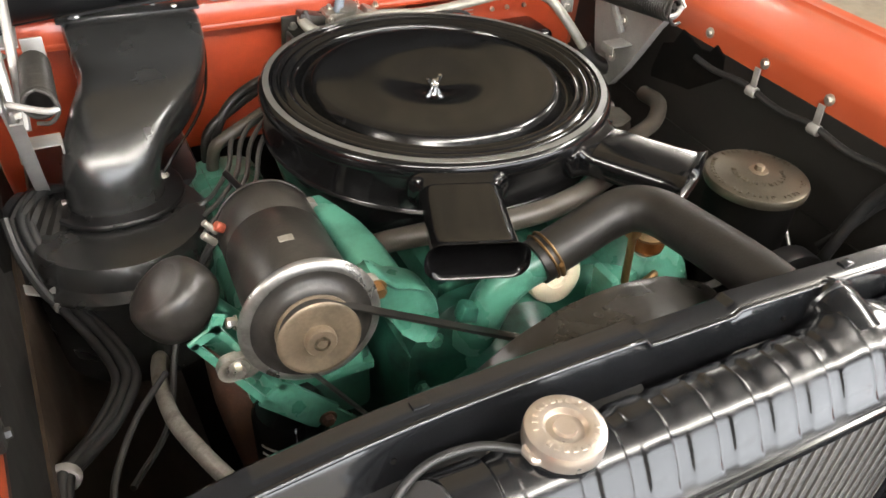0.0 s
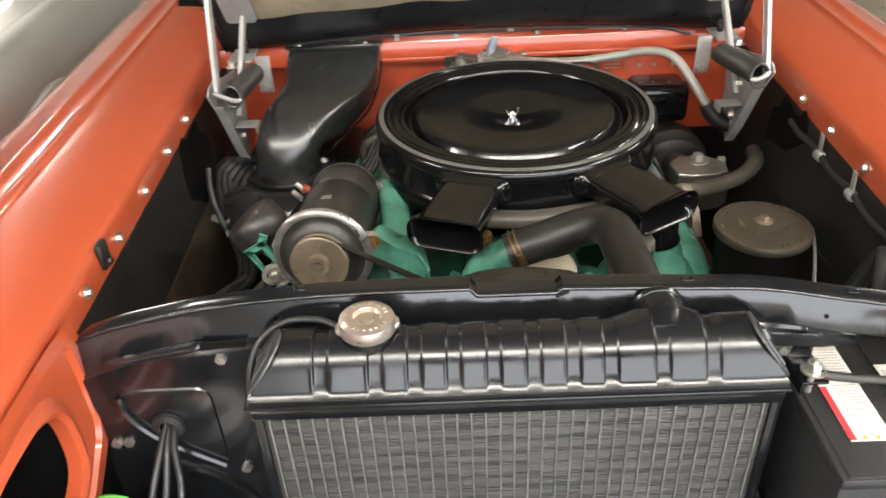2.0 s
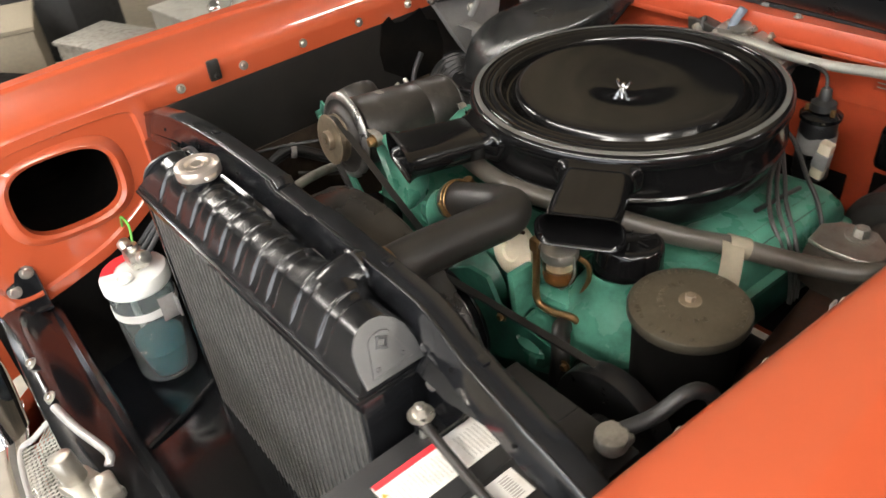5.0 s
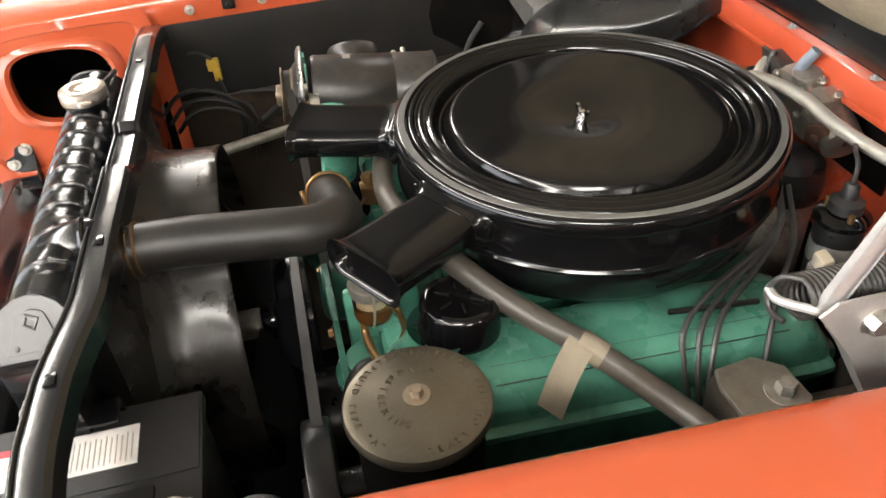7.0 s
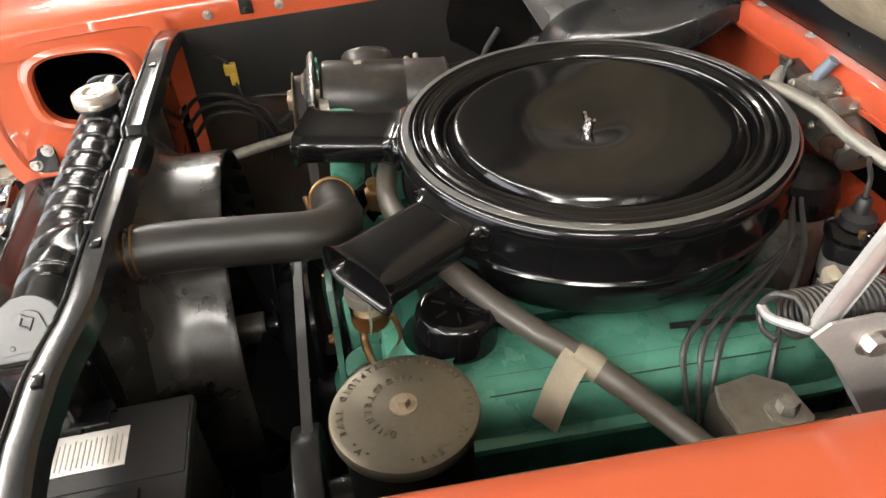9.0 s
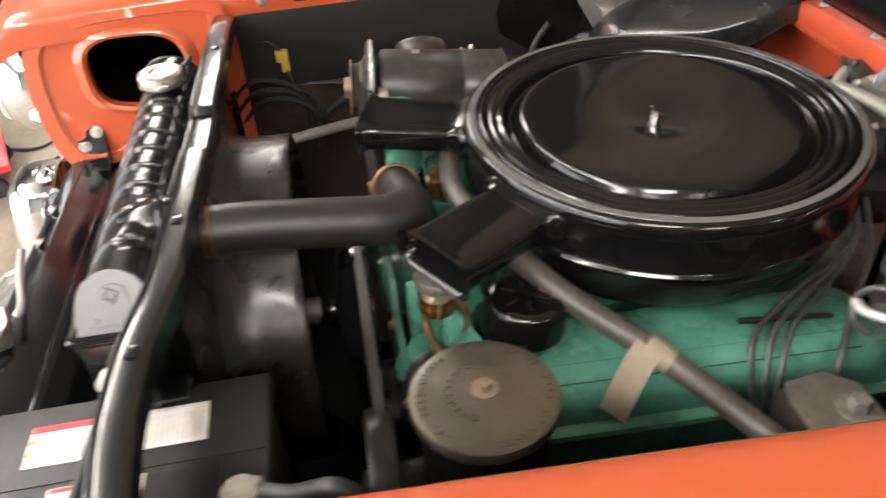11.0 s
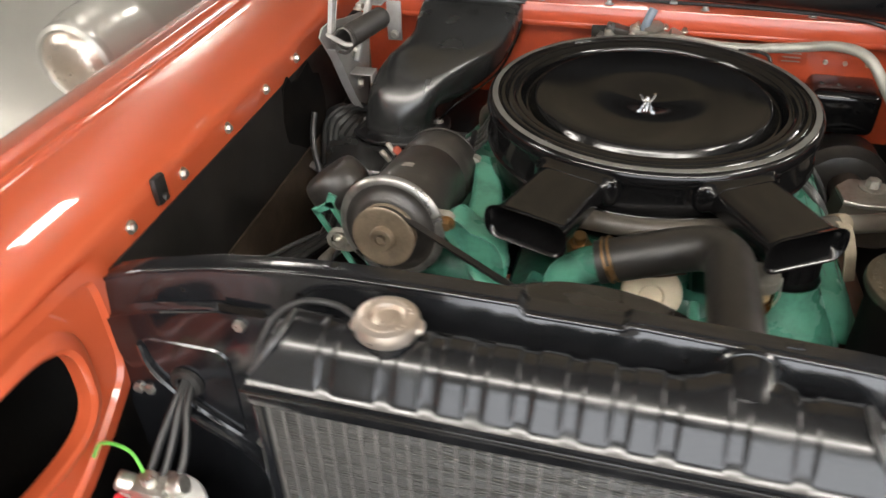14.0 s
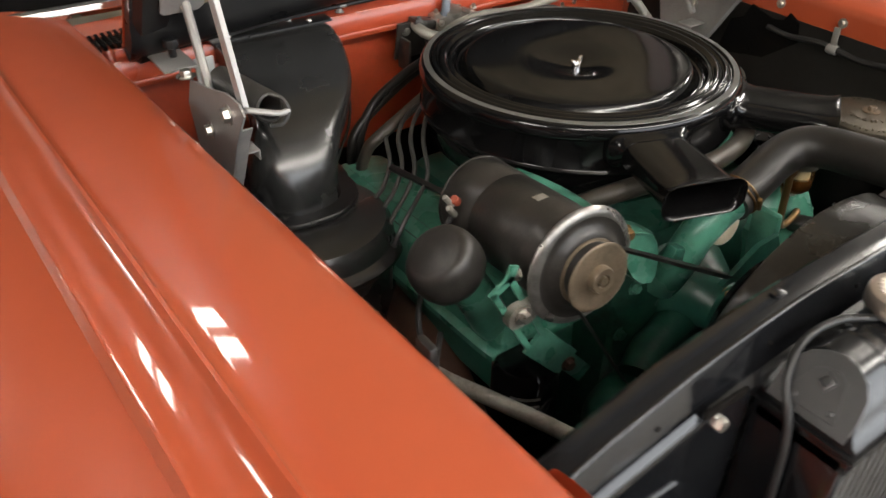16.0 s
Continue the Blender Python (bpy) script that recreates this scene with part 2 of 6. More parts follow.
PULLEY = material("bronze_brown_worn_pulley", (0.24, 0.19, 0.135), 0.4, metal=0.55, vary=0.18, scale=30, dirt=(0.07, 0.055, 0.04), dirt_amount=0.5, dirt_scale=25)
TUBEG = material("grey_sleeved_tube", (0.34, 0.33, 0.29), 0.45, metal=0.3, vary=0.14, scale=30, bump=0.15, dirt=(0.16, 0.14, 0.11), dirt_amount=0.4)
SHROUD = material("dark_grey_painted_sheet", (0.017, 0.0155, 0.0135), 0.28, metal=0.1, vary=0.2, scale=16, bump=0.14, bump_scale=150, dirt=(0.09, 0.085, 0.08), dirt_amount=0.3)
CASTPALE = material("pale_cast_alloy", (0.36, 0.34, 0.30), 0.34, metal=0.8, vary=0.15, scale=40, bump=0.25, bump_scale=200, dirt=(0.2, 0.17, 0.12), dirt_amount=0.45, dirt_scale=45)
CASTDARK = material("oily_dark_casting", (0.075, 0.062, 0.050), 0.45, metal=0.4, vary=0.25, scale=40, bump=0.3, bump_scale=180, dirt=(0.03, 0.025, 0.02), dirt_amount=0.6, dirt_scale=30)
CAST = material("dull_cast_alloy", (0.36, 0.34, 0.30), 0.5, metal=0.6, vary=0.25, scale=40, bump=0.3, bump_scale=200, dirt=(0.1, 0.09, 0.07), dirt_amount=0.6, dirt_scale=30)
RUST = material("rusty_iron", (0.07, 0.03, 0.016), 0.8, vary=0.4, scale=40, bump=0.5, bump_scale=150, dirt=(0.03, 0.025, 0.02), dirt_amount=0.6, dirt_scale=25)
FELT = material("tan_fibre_blanket", (0.295, 0.237, 0.154), 0.95, vary=0.25, scale=18, bump=0.9, bump_scale=120, dirt=(0.12, 0.095, 0.06), dirt_amount=0.5, dirt_scale=10)
WHITE = material("off_white_paper", (0.72, 0.70, 0.66), 0.55, vary=0.05, scale=60, dirt=(0.5, 0.42, 0.34), dirt_amount=0.5, dirt_scale=25)
REDINK = material("red_ink", (0.72, 0.04, 0.05), 0.5, vary=0.06)
INK = material("grey_ink", (0.40, 0.38, 0.35), 0.6, vary=0.1)
DARKINK = material("dark_stencil", (0.015, 0.02, 0.018), 0.5, vary=0.1)
BATT = material("charcoal_plastic", (0.018, 0.018, 0.0185), 0.5, vary=0.12, scale=50, bump=0.25, bump_scale=500)
CONCRETE = material("sealed_concrete", (0.185, 0.157, 0.115), 0.42, vary=0.28, scale=2.6, bump=0.3, bump_scale=60, dirt=(0.085, 0.068, 0.048), dirt_amount=0.7, dirt_scale=4.5)
WALL = material("painted_wall", (0.26, 0.25, 0.23), 0.7, vary=0.06, scale=3, bump=0.2)
CEIL = material("ceiling_board", (0.20, 0.19, 0.175), 0.8, vary=0.06, scale=4)
SILVER = material("silver_metallic_paint", (0.40, 0.39, 0.352), 0.42, metal=0.45, vary=0.03, scale=3, coat=1.0)
TYRE = material("tyre_rubber", (0.018, 0.018, 0.018), 0.75, vary=0.2, bump=0.3)
TAN = material("cloth_strap", (0.235, 0.20, 0.145), 0.8, vary=0.15, scale=60, bump=0.5, bump_scale=600)
PLASTIC = material("white_plastic", (0.70, 0.70, 0.67), 0.4, vary=0.04, dirt=(0.45, 0.42, 0.36), dirt_amount=0.3)
CERAMIC = material("cream_ceramic", (0.66, 0.58, 0.44), 0.5, vary=0.08)
YELLOW = material("yellow_plastic", (0.5, 0.33, 0.04), 0.5)
COREM = material("dusty_dark_radiator_fins", (0.029, 0.028, 0.026), 0.5, metal=0.1, vary=0.35, scale=9, dirt=(0.012, 0.012, 0.011), dirt_amount=0.7, dirt_scale=16)


def fin_relief(m):
    """Fine folded fins between the tubes: narrow level ripples in relief and tone."""
    nt = m.node_tree
    nd, ln = nt.nodes, nt.links
    bs = nd["Principled BSDF"]
    tc = nd.new("ShaderNodeTexCoord")
    wv = nd.new("ShaderNodeTexWave")
    wv.bands_direction = "Z"
    wv.inputs["Scale"].default_value, wv.inputs["Distortion"].default_value, wv.inputs["Detail"].default_value, wv.inputs["Detail Scale"].default_value = 70, 1.6, 2, 4
    ln.new(tc.outputs["Object"], wv.inputs["Vector"])
    bp = nd.new("ShaderNodeBump")
    bp.inputs["Strength"].default_value, bp.inputs["Distance"].default_value = 0.5, 0.0015
    ln.new(wv.outputs["Fac"], bp.inputs["Height"])
    ln.new(bp.outputs[0], bs.inputs["Normal"])


fin_relief(COREM)
FINM = material("worn_radiator_tube_edge", (0.13, 0.125, 0.116), 0.45, metal=0.15, vary=0.3, scale=40, dirt=(0.05, 0.048, 0.043), dirt_amount=0.6, dirt_scale=30)
LETTER = material("worn_raised_letters", (0.125, 0.107, 0.079), 0.32, metal=0.75, vary=0.12, scale=60)
GREYPLATE = material("scuffed_dark_plate", (0.038, 0.038, 0.039), 0.34, vary=0.2, scale=30, bump=0.15, dirt=(0.05, 0.048, 0.045), dirt_amount=0.5, dirt_scale=40, spec=0.85)
LAMP = glow("lamp_diffuser", (1.0, 0.95, 0.88), LAMP_POWER)
CLEAR = glass("cloudy_old_glass", (0.88, 0.95, 0.95), 0.05, 0.93)
FLUID = glass("blue_washer_fluid", (0.04, 0.34, 0.40), 0.08, 0.35)
AMBERFUEL = glass("amber_fuel", (0.34, 0.15, 0.05), 0.05, 0.5)
AMBER = glass("fuel_bowl_glass", (0.95, 0.88, 0.74), 0.03)

# ---- the room ----
part("floor", box((0, 0.5, -0.05), (14, 14, 0.1)), CONCRETE)
tagged(bpy.data.objects["floor"], "worn sealed beige concrete workshop floor", "floor", kind="structure")
for nm, c, s in (("wall_north", (0, 7.45, 1.7), (14, 0.1, 3.4)), ("wall_west", (-6.95, 0.5, 1.7), (0.1, 13.8, 3.4)), ("wall_east", (6.95, 0.5, 1.7), (0.1, 13.8, 3.4))):
    tagged(part(nm, box(c, s), WALL), "plain painted grey-beige workshop wall", "wall", kind="structure")
# the south wall has a wide open garage door
DOOR_X0, DOOR_X1, DOOR_Z = -1.15, 6.25, 3.08
tagged(part("wall_south", join(box(((-7 + DOOR_X0) / 2, -4.45, 1.7), (DOOR_X0 + 7, 0.1, 3.4)), box(((7 + DOOR_X1) / 2, -4.45, 1.7), (7 - DOOR_X1, 0.1, 3.4)),
                               box(((DOOR_X0 + DOOR_X1) / 2, -4.45, (DOOR_Z + 3.4) / 2), (DOOR_X1 - DOOR_X0, 0.1, 3.4 - DOOR_Z))), WALL), "workshop wall with a wide open garage door", "wall", kind="structure")
tagged(part("ceiling", box((0, 0.5, 3.45), (14, 14, 0.1)), CEIL), "plain pale workshop ceiling", "ceiling", kind="structure")


def ceiling_light(x, y, w=0.6, l=1.2, z=3.33):
    t = thing("ceiling_light", "out-of-view rectangular white hanging light with a glowing diffuser", "ceiling light", (x, y, z), "ceiling lights")
    if z < 3.2:
        for dy in (-l / 3, l / 3):
            part("cord", drum((x, y + dy, z + 0.04), (x, y + dy, 3.4), 0.004), PLASTIC, t)
    part("frame", join(box((x - w / 2 - 0.02, y, z + 0.035), (0.04, l + 0.08, 0.07), 0.004), box((x + w / 2 + 0.02, y, z + 0.035), (0.04, l + 0.08, 0.07), 0.004),
                       box((x, y - l / 2 - 0.02, z + 0.035), (w, 0.04, 0.07), 0.004), box((x, y + l / 2 + 0.02, z + 0.035), (w, 0.04, 0.07), 0.004)), PLASTIC, t)
    part("diffuser", box((x, y, z + 0.03), (w, l, 0.02)), LAMP, t)


for ly in (2.12, 2.41):
    ceiling_light(-0.32, ly, 0.54, 0.20)
ceiling_light(-2.15, 1.36, 0.34, 0.50)
# unseen row of strips, added so the lid's bevel reflects one bright band
for lx in (-1.62, 0.5, 2.62):
    ceiling_light(lx, -2.6, 2.04, 0.34, 2.95)
# unseen lights, placed where reflections and the room's brightness call for them
for lx, ly in ((2.7, -0.9), (-3.9, -1.45), (-5.3, -1.5), (4.8, 4.4), (4.6, 0.9), (-4.4, 5.2)):
    ceiling_light(lx, ly, z=2.95)

# ---- the car's body ----
XC = -0.046


def half(y):
    return 0.553 + 0.045 * (y + 0.28)


FENDER_SECTION = [(0.0, 0.986), (0.0, 1.0), (0.002, 1.02), (0.004, 1.031), (0.010, 1.0365), (0.03, 1.0425), (0.06, 1.0490), (0.075, 1.0511), (0.09, 1.0526), (0.105, 1.0536), (0.12, 1.0540), (0.132, 1.0540), (0.141, 1.0537), (0.1475, 1.0533), (0.153, 1.0550), (0.157, 1.0592),
                  (0.161, 1.0594), (0.165, 1.0545), (0.172, 1.0490), (0.186, 1.0468), (0.204, 1.0472), (0.211, 1.0505), (0.215, 1.0500), (0.222, 1.0405), (0.25, 1.034), (0.30, 1.018), (0.33, 1.002), (0.35, 0.975),
                  (0.362, 0.93), (0.37, 0.85), (0.372, 0.7), (0.365, 0.5), (0.35, 0.38)]


def fender(side, word):
    f = thing("fender", "glossy orange-red front fender with creases along its top", "fender", (XC + side * 0.74, -0.3, 0.38))
    rings = []
    for y in [-1.03, -1.015, -0.99, -0.95, -0.9, -0.8, -0.7, -0.6, -0.5, -0.4, -0.3, -0.2, -0.1, 0, 0.1, 0.2, 0.3, 0.4, 0.5, 0.7, 0.9, 1.2]:
        k = max(0, (-0.93 - y) / 0.1) ** 2
        rings.append([(XC + side * (half(y) + u * (1 - 0.1 * k)), y, z - (0.06 * k if z > 0.95 else 0.0) - 0.012 * max(0, (-0.6 - y) / 0.4)) for u, z in FENDER_SECTION])
    part("skin", sheet(rings, 0.004), RED, f)
    s = side
    # inner nose panel with its oval hole and raised rim
    xi = XC + s * (half(-0.75) - 0.002)
    outer = [(-0.585, 0.985), (-0.585, 0.86), (-0.64, 0.815), (-0.72, 0.765), (-0.80, 0.74), (-0.86, 0.725), (-0.90, 0.715), (-0.935, 0.72), (-0.955, 0.76), (-0.965, 0.82), (-0.965, 0.9), (-0.955, 0.96), (-0.93, 0.995),
             (-0.88, 1.012), (-0.82, 1.022), (-0.75, 1.026), (-0.68, 1.028), (-0.62, 1.028), (-0.59, 1.02)]
    fine = []
    for a, b in zip(outer, outer[1:] + outer[:1]):
        fine += [(a[0] + (b[0] - a[0]) * k / 4, a[1] + (b[1] - a[1]) * k / 4) for k in range(4)]
    outer = [tuple(sum(fine[(i + o) % len(fine)][c] for o in (-1, 0, 1)) / 3 for c in (0, 1)) for i in range(len(fine))]
    cy, cz = -0.762, 0.908

    def oval(k):
        pts = []
        for y, z in outer:
            a = math.atan2(z - cz, y - cy)
            ca, sa = math.cos(a), math.sin(a)
            r = (abs(ca / 0.088) ** 3 + abs(sa / 0.068) ** 3) ** (-1 / 3)
            pts.append((cy + k * r * ca, cz + k * r * sa))
        return pts
    def at(pts, dx):
        return [(xi - s * dx, y, z) for y, z in pts]
    bm = loft([at(outer, 0), at([(cy + (y - cy) * 0.86, cz + (z - cz) * 0.86) for y, z in outer], 0.002), at([(cy + (y - cy) * 0.83, cz + (z - cz) * 0.83) for y, z in outer], -0.004),
               at(oval(1.28), -0.005), at(oval(1.18), 0.004), at(oval(1.08), 0.007), at(oval(1.0), 0.003), at(oval(0.99), -0.014)], True, False)
    if s > 0:
        lift(bm, pose(0.012, 0, -0.03))
    part("nose_panel", bm, RED, f)
    part("splash_panel", sheet([[(xi + s * 0.012, y, z) for z in (0.40, 0.55, 0.70, float(np.interp(y, (-0.95, -0.86, -0.72, -0.61), (0.735, 0.74, 0.785, 0.86))))] for y in np.linspace(-0.96, -0.60, 8)], 0.003), MATT, f, "black splash panel")
    part("bucket", lathe([(0, 0), (0.10, 0), (0.105, 0.1), (0.112, 0.2), (0.118, 0.249)], 32, axis((XC + s * 0.80, cy, cz), (XC + s * 0.5, cy, cz))), MATT, f, "black lamp bucket seen through the oval hole")
    for y in ([-0.517, -0.387, -0.252, -0.113, 0.02] if s < 0 else [-0.53, -0.405, -0.275, -0.142, -0.01]):
        xb = XC + s * half(y)
        bolt((xb, y, 1.008), (xb - s, y, 1.12), BOLT, f, 0.0052, 0.007, 0.0090)
    if s < 0:
        xb = XC + s * half(-0.448)
        part("rubber_bumper", join(box((xb + 0.002, -0.447, 1.020), (0.010, 0.024, 0.04), 0.004), lift(bolt_mesh(0.005, 0.006, 0.007), axis((xb + 0.006, -0.447, 1.010), (xb + 1, -0.447, 1.05)))), RUBBER, f, "black rubber hood bumper")
    return f


fender(-1, "left")
fender(1, "right")


def liner(side):
    s = side
    rings = []
    for k in range(15):
        y = -0.575 + k * 0.068
        w = 0.5 * (1 - math.cos(math.pi * min(1, max(0, (y + 0.5) / 0.5))))
        bulge = (0.004 if s < 0 else 0.03) * math.sin(math.pi * min(1, max(0, (y + 0.35) / 0.6)))
        e = half(y) - 0.003
        g = 0.35 if s < 0 else 1.0
        sec = [(e + 0.008, 0.9875), (e + 0.001, 0.988), (e, 0.982), (e - 0.003 * g, 0.95), (e - 0.006 * g, 0.90), (e - 0.012 * g - bulge * 0.5, 0.84), (e - 0.020 * g - bulge, 0.77), (e - 0.045 * g - bulge, 0.68), (e - 0.09 * g - bulge, 0.58), (e - 0.15, 0.45), (e - 0.2, 0.3)]
        rings.append([(XC + s * u, y, z) for u, z in sec])
    p = thing("inner_fender_panel", "matt black inner fender panel below the flange", "inner fender", (XC + s * 0.5, -0.1, 0.3))
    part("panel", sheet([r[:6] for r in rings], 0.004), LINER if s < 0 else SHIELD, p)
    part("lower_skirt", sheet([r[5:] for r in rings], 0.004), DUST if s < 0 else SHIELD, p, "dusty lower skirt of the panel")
    # torn rubber flap at its rear end
    x0 = XC + s * (half(0.02) - 0.006)
    edge = [(-0.075, 0.93), (-0.06, 0.985), (-0.038, 0.998), (-0.028, 0.982), (-0.005, 0.978), (0.02, 0.985), (0.045, 0.994), (0.06, 0.965), (0.085, 0.955), (0.10, 0.90), (0.09, 0.82), (-0.06, 0.82)]
    part("rubber_flap", loft([[(x0 - s * d, y, z) for y, z in edge] for d in (0.0, 0.004)]), MATT, p, "torn black rubber flap")
    return p


liner(-1)
liner(1)

# firewall and cowl
fw = thing("firewall", "orange-red pressed steel firewall behind the engine", "firewall", (XC, 0.4, 0.3))
part("panel", join(box((XC, 0.395, 0.66), (1.14, 0.012, 0.74), 0.003)), RED_FLAT, fw)
part("cowl_lip", join(sheet([[(x, 0.352, 0.985), (x, 0.350, 1.012), (x, 0.356, 1.024), (x, 0.375, 1.030 - 0.10 * abs(x - XC) ** 2), (x, 0.42, 1.032 - 0.10 * abs(x - XC) ** 2), (x, 0.47, 1.034 - 0.06 * abs(x - XC) ** 2)] for x in [XC - 0.58 + 0.058 * i for i in range(21)]], 0.004)), RED_FLAT, fw)
part("shelf", box((XC, 0.372, 0.985), (1.14, 0.044, 0.012), 0.004), RED_FLAT, fw)
part("sound_pad", join(box((0.395, 0.386, 0.545), (0.26, 0.006, 0.46), 0.002), box((-0.14, 0.386, 0.53), (0.72, 0.006, 0.44), 0.002)), MATT, fw, "sooty black sound pad")
for x in (-0.41, -0.33, -0.232, -0.10, 0.08, 0.27, 0.42):
    bolt((x, 0.366, 1.027), (x, 0.366, 2), ZINC, fw, 0.005, 0.007, 0.008)
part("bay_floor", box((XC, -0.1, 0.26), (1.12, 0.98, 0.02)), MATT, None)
tagged(bpy.data.objects["bay_floor"], "matt black sheet below the engine", "floor pan", kind="structure")

# radiator support
RAIL = [(-0.585, 0.988), (-0.565, 1.0), (-0.525, 1.013), (-0.431, 1.033), (-0.36, 1.041), (-0.28, 1.046), (-0.187, 1.049), (-0.10, 1.050), (-0.092, 1.040), (0.0, 1.042), (0.006, 1.048), (0.11, 1.047), (0.209, 1.045),
        (0.275, 1.042), (0.329, 1.038), (0.389, 1.030), (0.43, 1.020), (0.465, 1.008), (0.495, 0.995)]
BOW = [(-0.585, -0.016), (-0.457, -0.014), (-0.298, -0.011), (-0.107, -0.014), (0.028, -0.018), (0.138, -0.023), (0.226, -0.026), (0.262, -0.032), (0.293, -0.040), (0.322, -0.046), (0.35, -0.049), (0.40, -0.054), (0.50, -0.054)]


def bow(x):
    """How far the rail bends forward at x."""
    return float(np.interp(x, [p[0] for p in BOW], [p[1] for p in BOW]))


sup = thing("radiator_support", "semi-gloss black pressed steel radiator support across the bay", "radiator support", (XC, -0.58, 0.3))
rings = []
for x, z in [(float(v), float(np.interp(v, [p[0] for p in RAIL], [p[1] for p in RAIL]))) for v in sorted(set([p[0] for p in RAIL] + [round(-0.55 + 0.03 * i, 3) for i in range(35)]))]:
    rings.append([(x, y + bow(x) * k, z + dz) for y, dz, k in ((-0.548, -0.028, 1), (-0.550, -0.006, 1), (-0.555, -0.001, 1), (-0.573, 0.0, 1), (-0.579, -0.003, 1), (-0.583, -0.012, 1), (-0.588, -0.042, 1), (-0.592, -0.046, 0.8), (-0.604, -0.050, 0.5), (-0.607, -0.058, 0.3))])
part("top_rail", sheet(rings, 0.003), STEEL_BLACK, sup)
part("rolled_edge", tube([(r[4][0], r[4][1] - 0.0008, r[4][2] + 0.0004) for r in rings], 0.0026, 10, 1), STEEL_BLACK, sup)


def web(x0, x1, z0, top=None):
    n = 8
    rows = []
    for i in range(n + 1):
        x = x0 + (x1 - x0) * i / n
        zt = float(np.interp(x, [p[0] for p in RAIL], [p[1] for p in RAIL])) - 0.056
        rows.append([(x, -0.607 + 0.3 * bow(x), zt + (z0 - zt) * k / 6) for k in range(7)])
    return sheet(rows, 0.003)


part("side_web", web(-0.583, -0.36, 0.40), STEEL_BLACK, sup)
part("side_web", web(0.235, 0.30, 0.40), STEEL_BLACK, sup)
part("lower_rail", box((XC, -0.60, 0.36), (1.08, 0.06, 0.08), 0.006), STEEL_BLACK, sup)
for p in ((-0.400, -0.608, 0.972), (0.262, -0.620, 0.965), (-0.564, -0.608, 0.835), (-0.548, -0.608, 0.836), (-0.405, -0.608, 0.78)):
    bolt(p, (p[0], -2, p[2]), BOLT, sup, 0.0075, 0.009, 0.012)

# radiator
rad = thing("radiator", "black radiator with a ribbed top tank and fine vertical fins", "radiator", (-0.05, -0.66, 0.45))
TANK = [(-0.700, 0.975), (-0.700, 0.983), (-0.696, 0.986), (-0.692, 0.991), (-0.688, 1.000), (-0.682, 1.010), (-0.674, 1.021), (-0.665, 1.028), (-0.655, 1.0325), (-0.645, 1.0335), (-0.635, 1.032), (-0.626, 1.027), (-0.618, 1.018), (-0.613, 1.006), (-0.611, 0.995), (-0.610, 0.975)]


RIBS = (-0.2670, -0.2070, -0.1640, -0.1210, -0.0775, -0.0340, 0.0085, 0.0492, 0.1050, 0.1590)


def tank_ring(x):
    """The tank's section at x: flat-bottomed pressed grooves, the saddle round the outlet, and flat sloping ends."""
    dent = [0.5 * (math.tanh((x - r + 0.0078) / 0.0011) - math.tanh((x - r - 0.0078) / 0.0016)) for r in RIBS]
    lip = sum(math.exp(-((x - r + 0.0096) / 0.0013) ** 2) for r in RIBS)
    saddle = 1 / (1 + math.exp((abs(x - 0.112) - 0.034) / 0.0050))
    out = []
    cy, cz = -0.655, 0.982
    for y, z in TANK:
        xx = x
        if z > 0.985:
            d = Vector((y - cy, z - cz))
            up = min(1.0, max(0.0, (z - 0.986) / 0.014))
            stop = min(1.0, max(0.0, (-0.644 - y) / 0.005))
            g = -0.0030 * up * sum(v * (stop if k == 8 else 1.0) for k, v in enumerate(dent)) + saddle * 0.009 * min(1.0, max(0.0, (y + 0.662) / 0.03)) ** 1.5 + 0.0008 * up * lip
            d = d * (1 + g / max(d.length, 1e-6))
            y, z = cy + d.x, cz + d.y
            lean = 0.74 * (z - 0.985)
            xx = min(0.2385 - lean, max(-0.347 + lean, x))
        out.append((xx, y, z))
    return out


stations = sorted(set([round(-0.347 + 0.5855 * i / 195, 5) for i in range(196)] + [round(r + o, 5) for r in RIBS for o in (-0.0118, -0.0108, -0.0098, -0.0089, -0.0083, -0.0078, -0.0073, -0.0067, -0.0058, 0.0053, 0.0063, 0.0071, 0.0078, 0.0085, 0.0093, 0.0103)]))
tank = loft([tank_ring(x) for x in stations])
bmesh.ops.remove_doubles(tank, verts=tank.verts[:], dist=0.00005)
part("top_tank", tank, TANKM, rad, angle=50)
part("seam_flange", join(box((-0.056, -0.655, 0.976), (0.594, 0.098, 0.006), 0.0025), box((-0.056, -0.655, 0.9635), (0.586, 0.088, 0.019), 0.002)), TANKM, rad)
part("core", box((-0.056, -0.657, 0.71), (0.565, 0.07, 0.52), 0.002), COREM, rad, "dark finned core")
part("side_channel", box((-0.343, -0.652, 0.71), (0.012, 0.088, 0.52), 0.003), STEEL_BLACK, rad)
part("side_channel", box((0.232, -0.652, 0.71), (0.012, 0.088, 0.52), 0.003), STEEL_BLACK, rad)
for i in range(35):
    part("fin", box((-0.331 + i * 0.01618, -0.6925, 0.71), (0.0022, 0.004, 0.515)), FINM, rad)
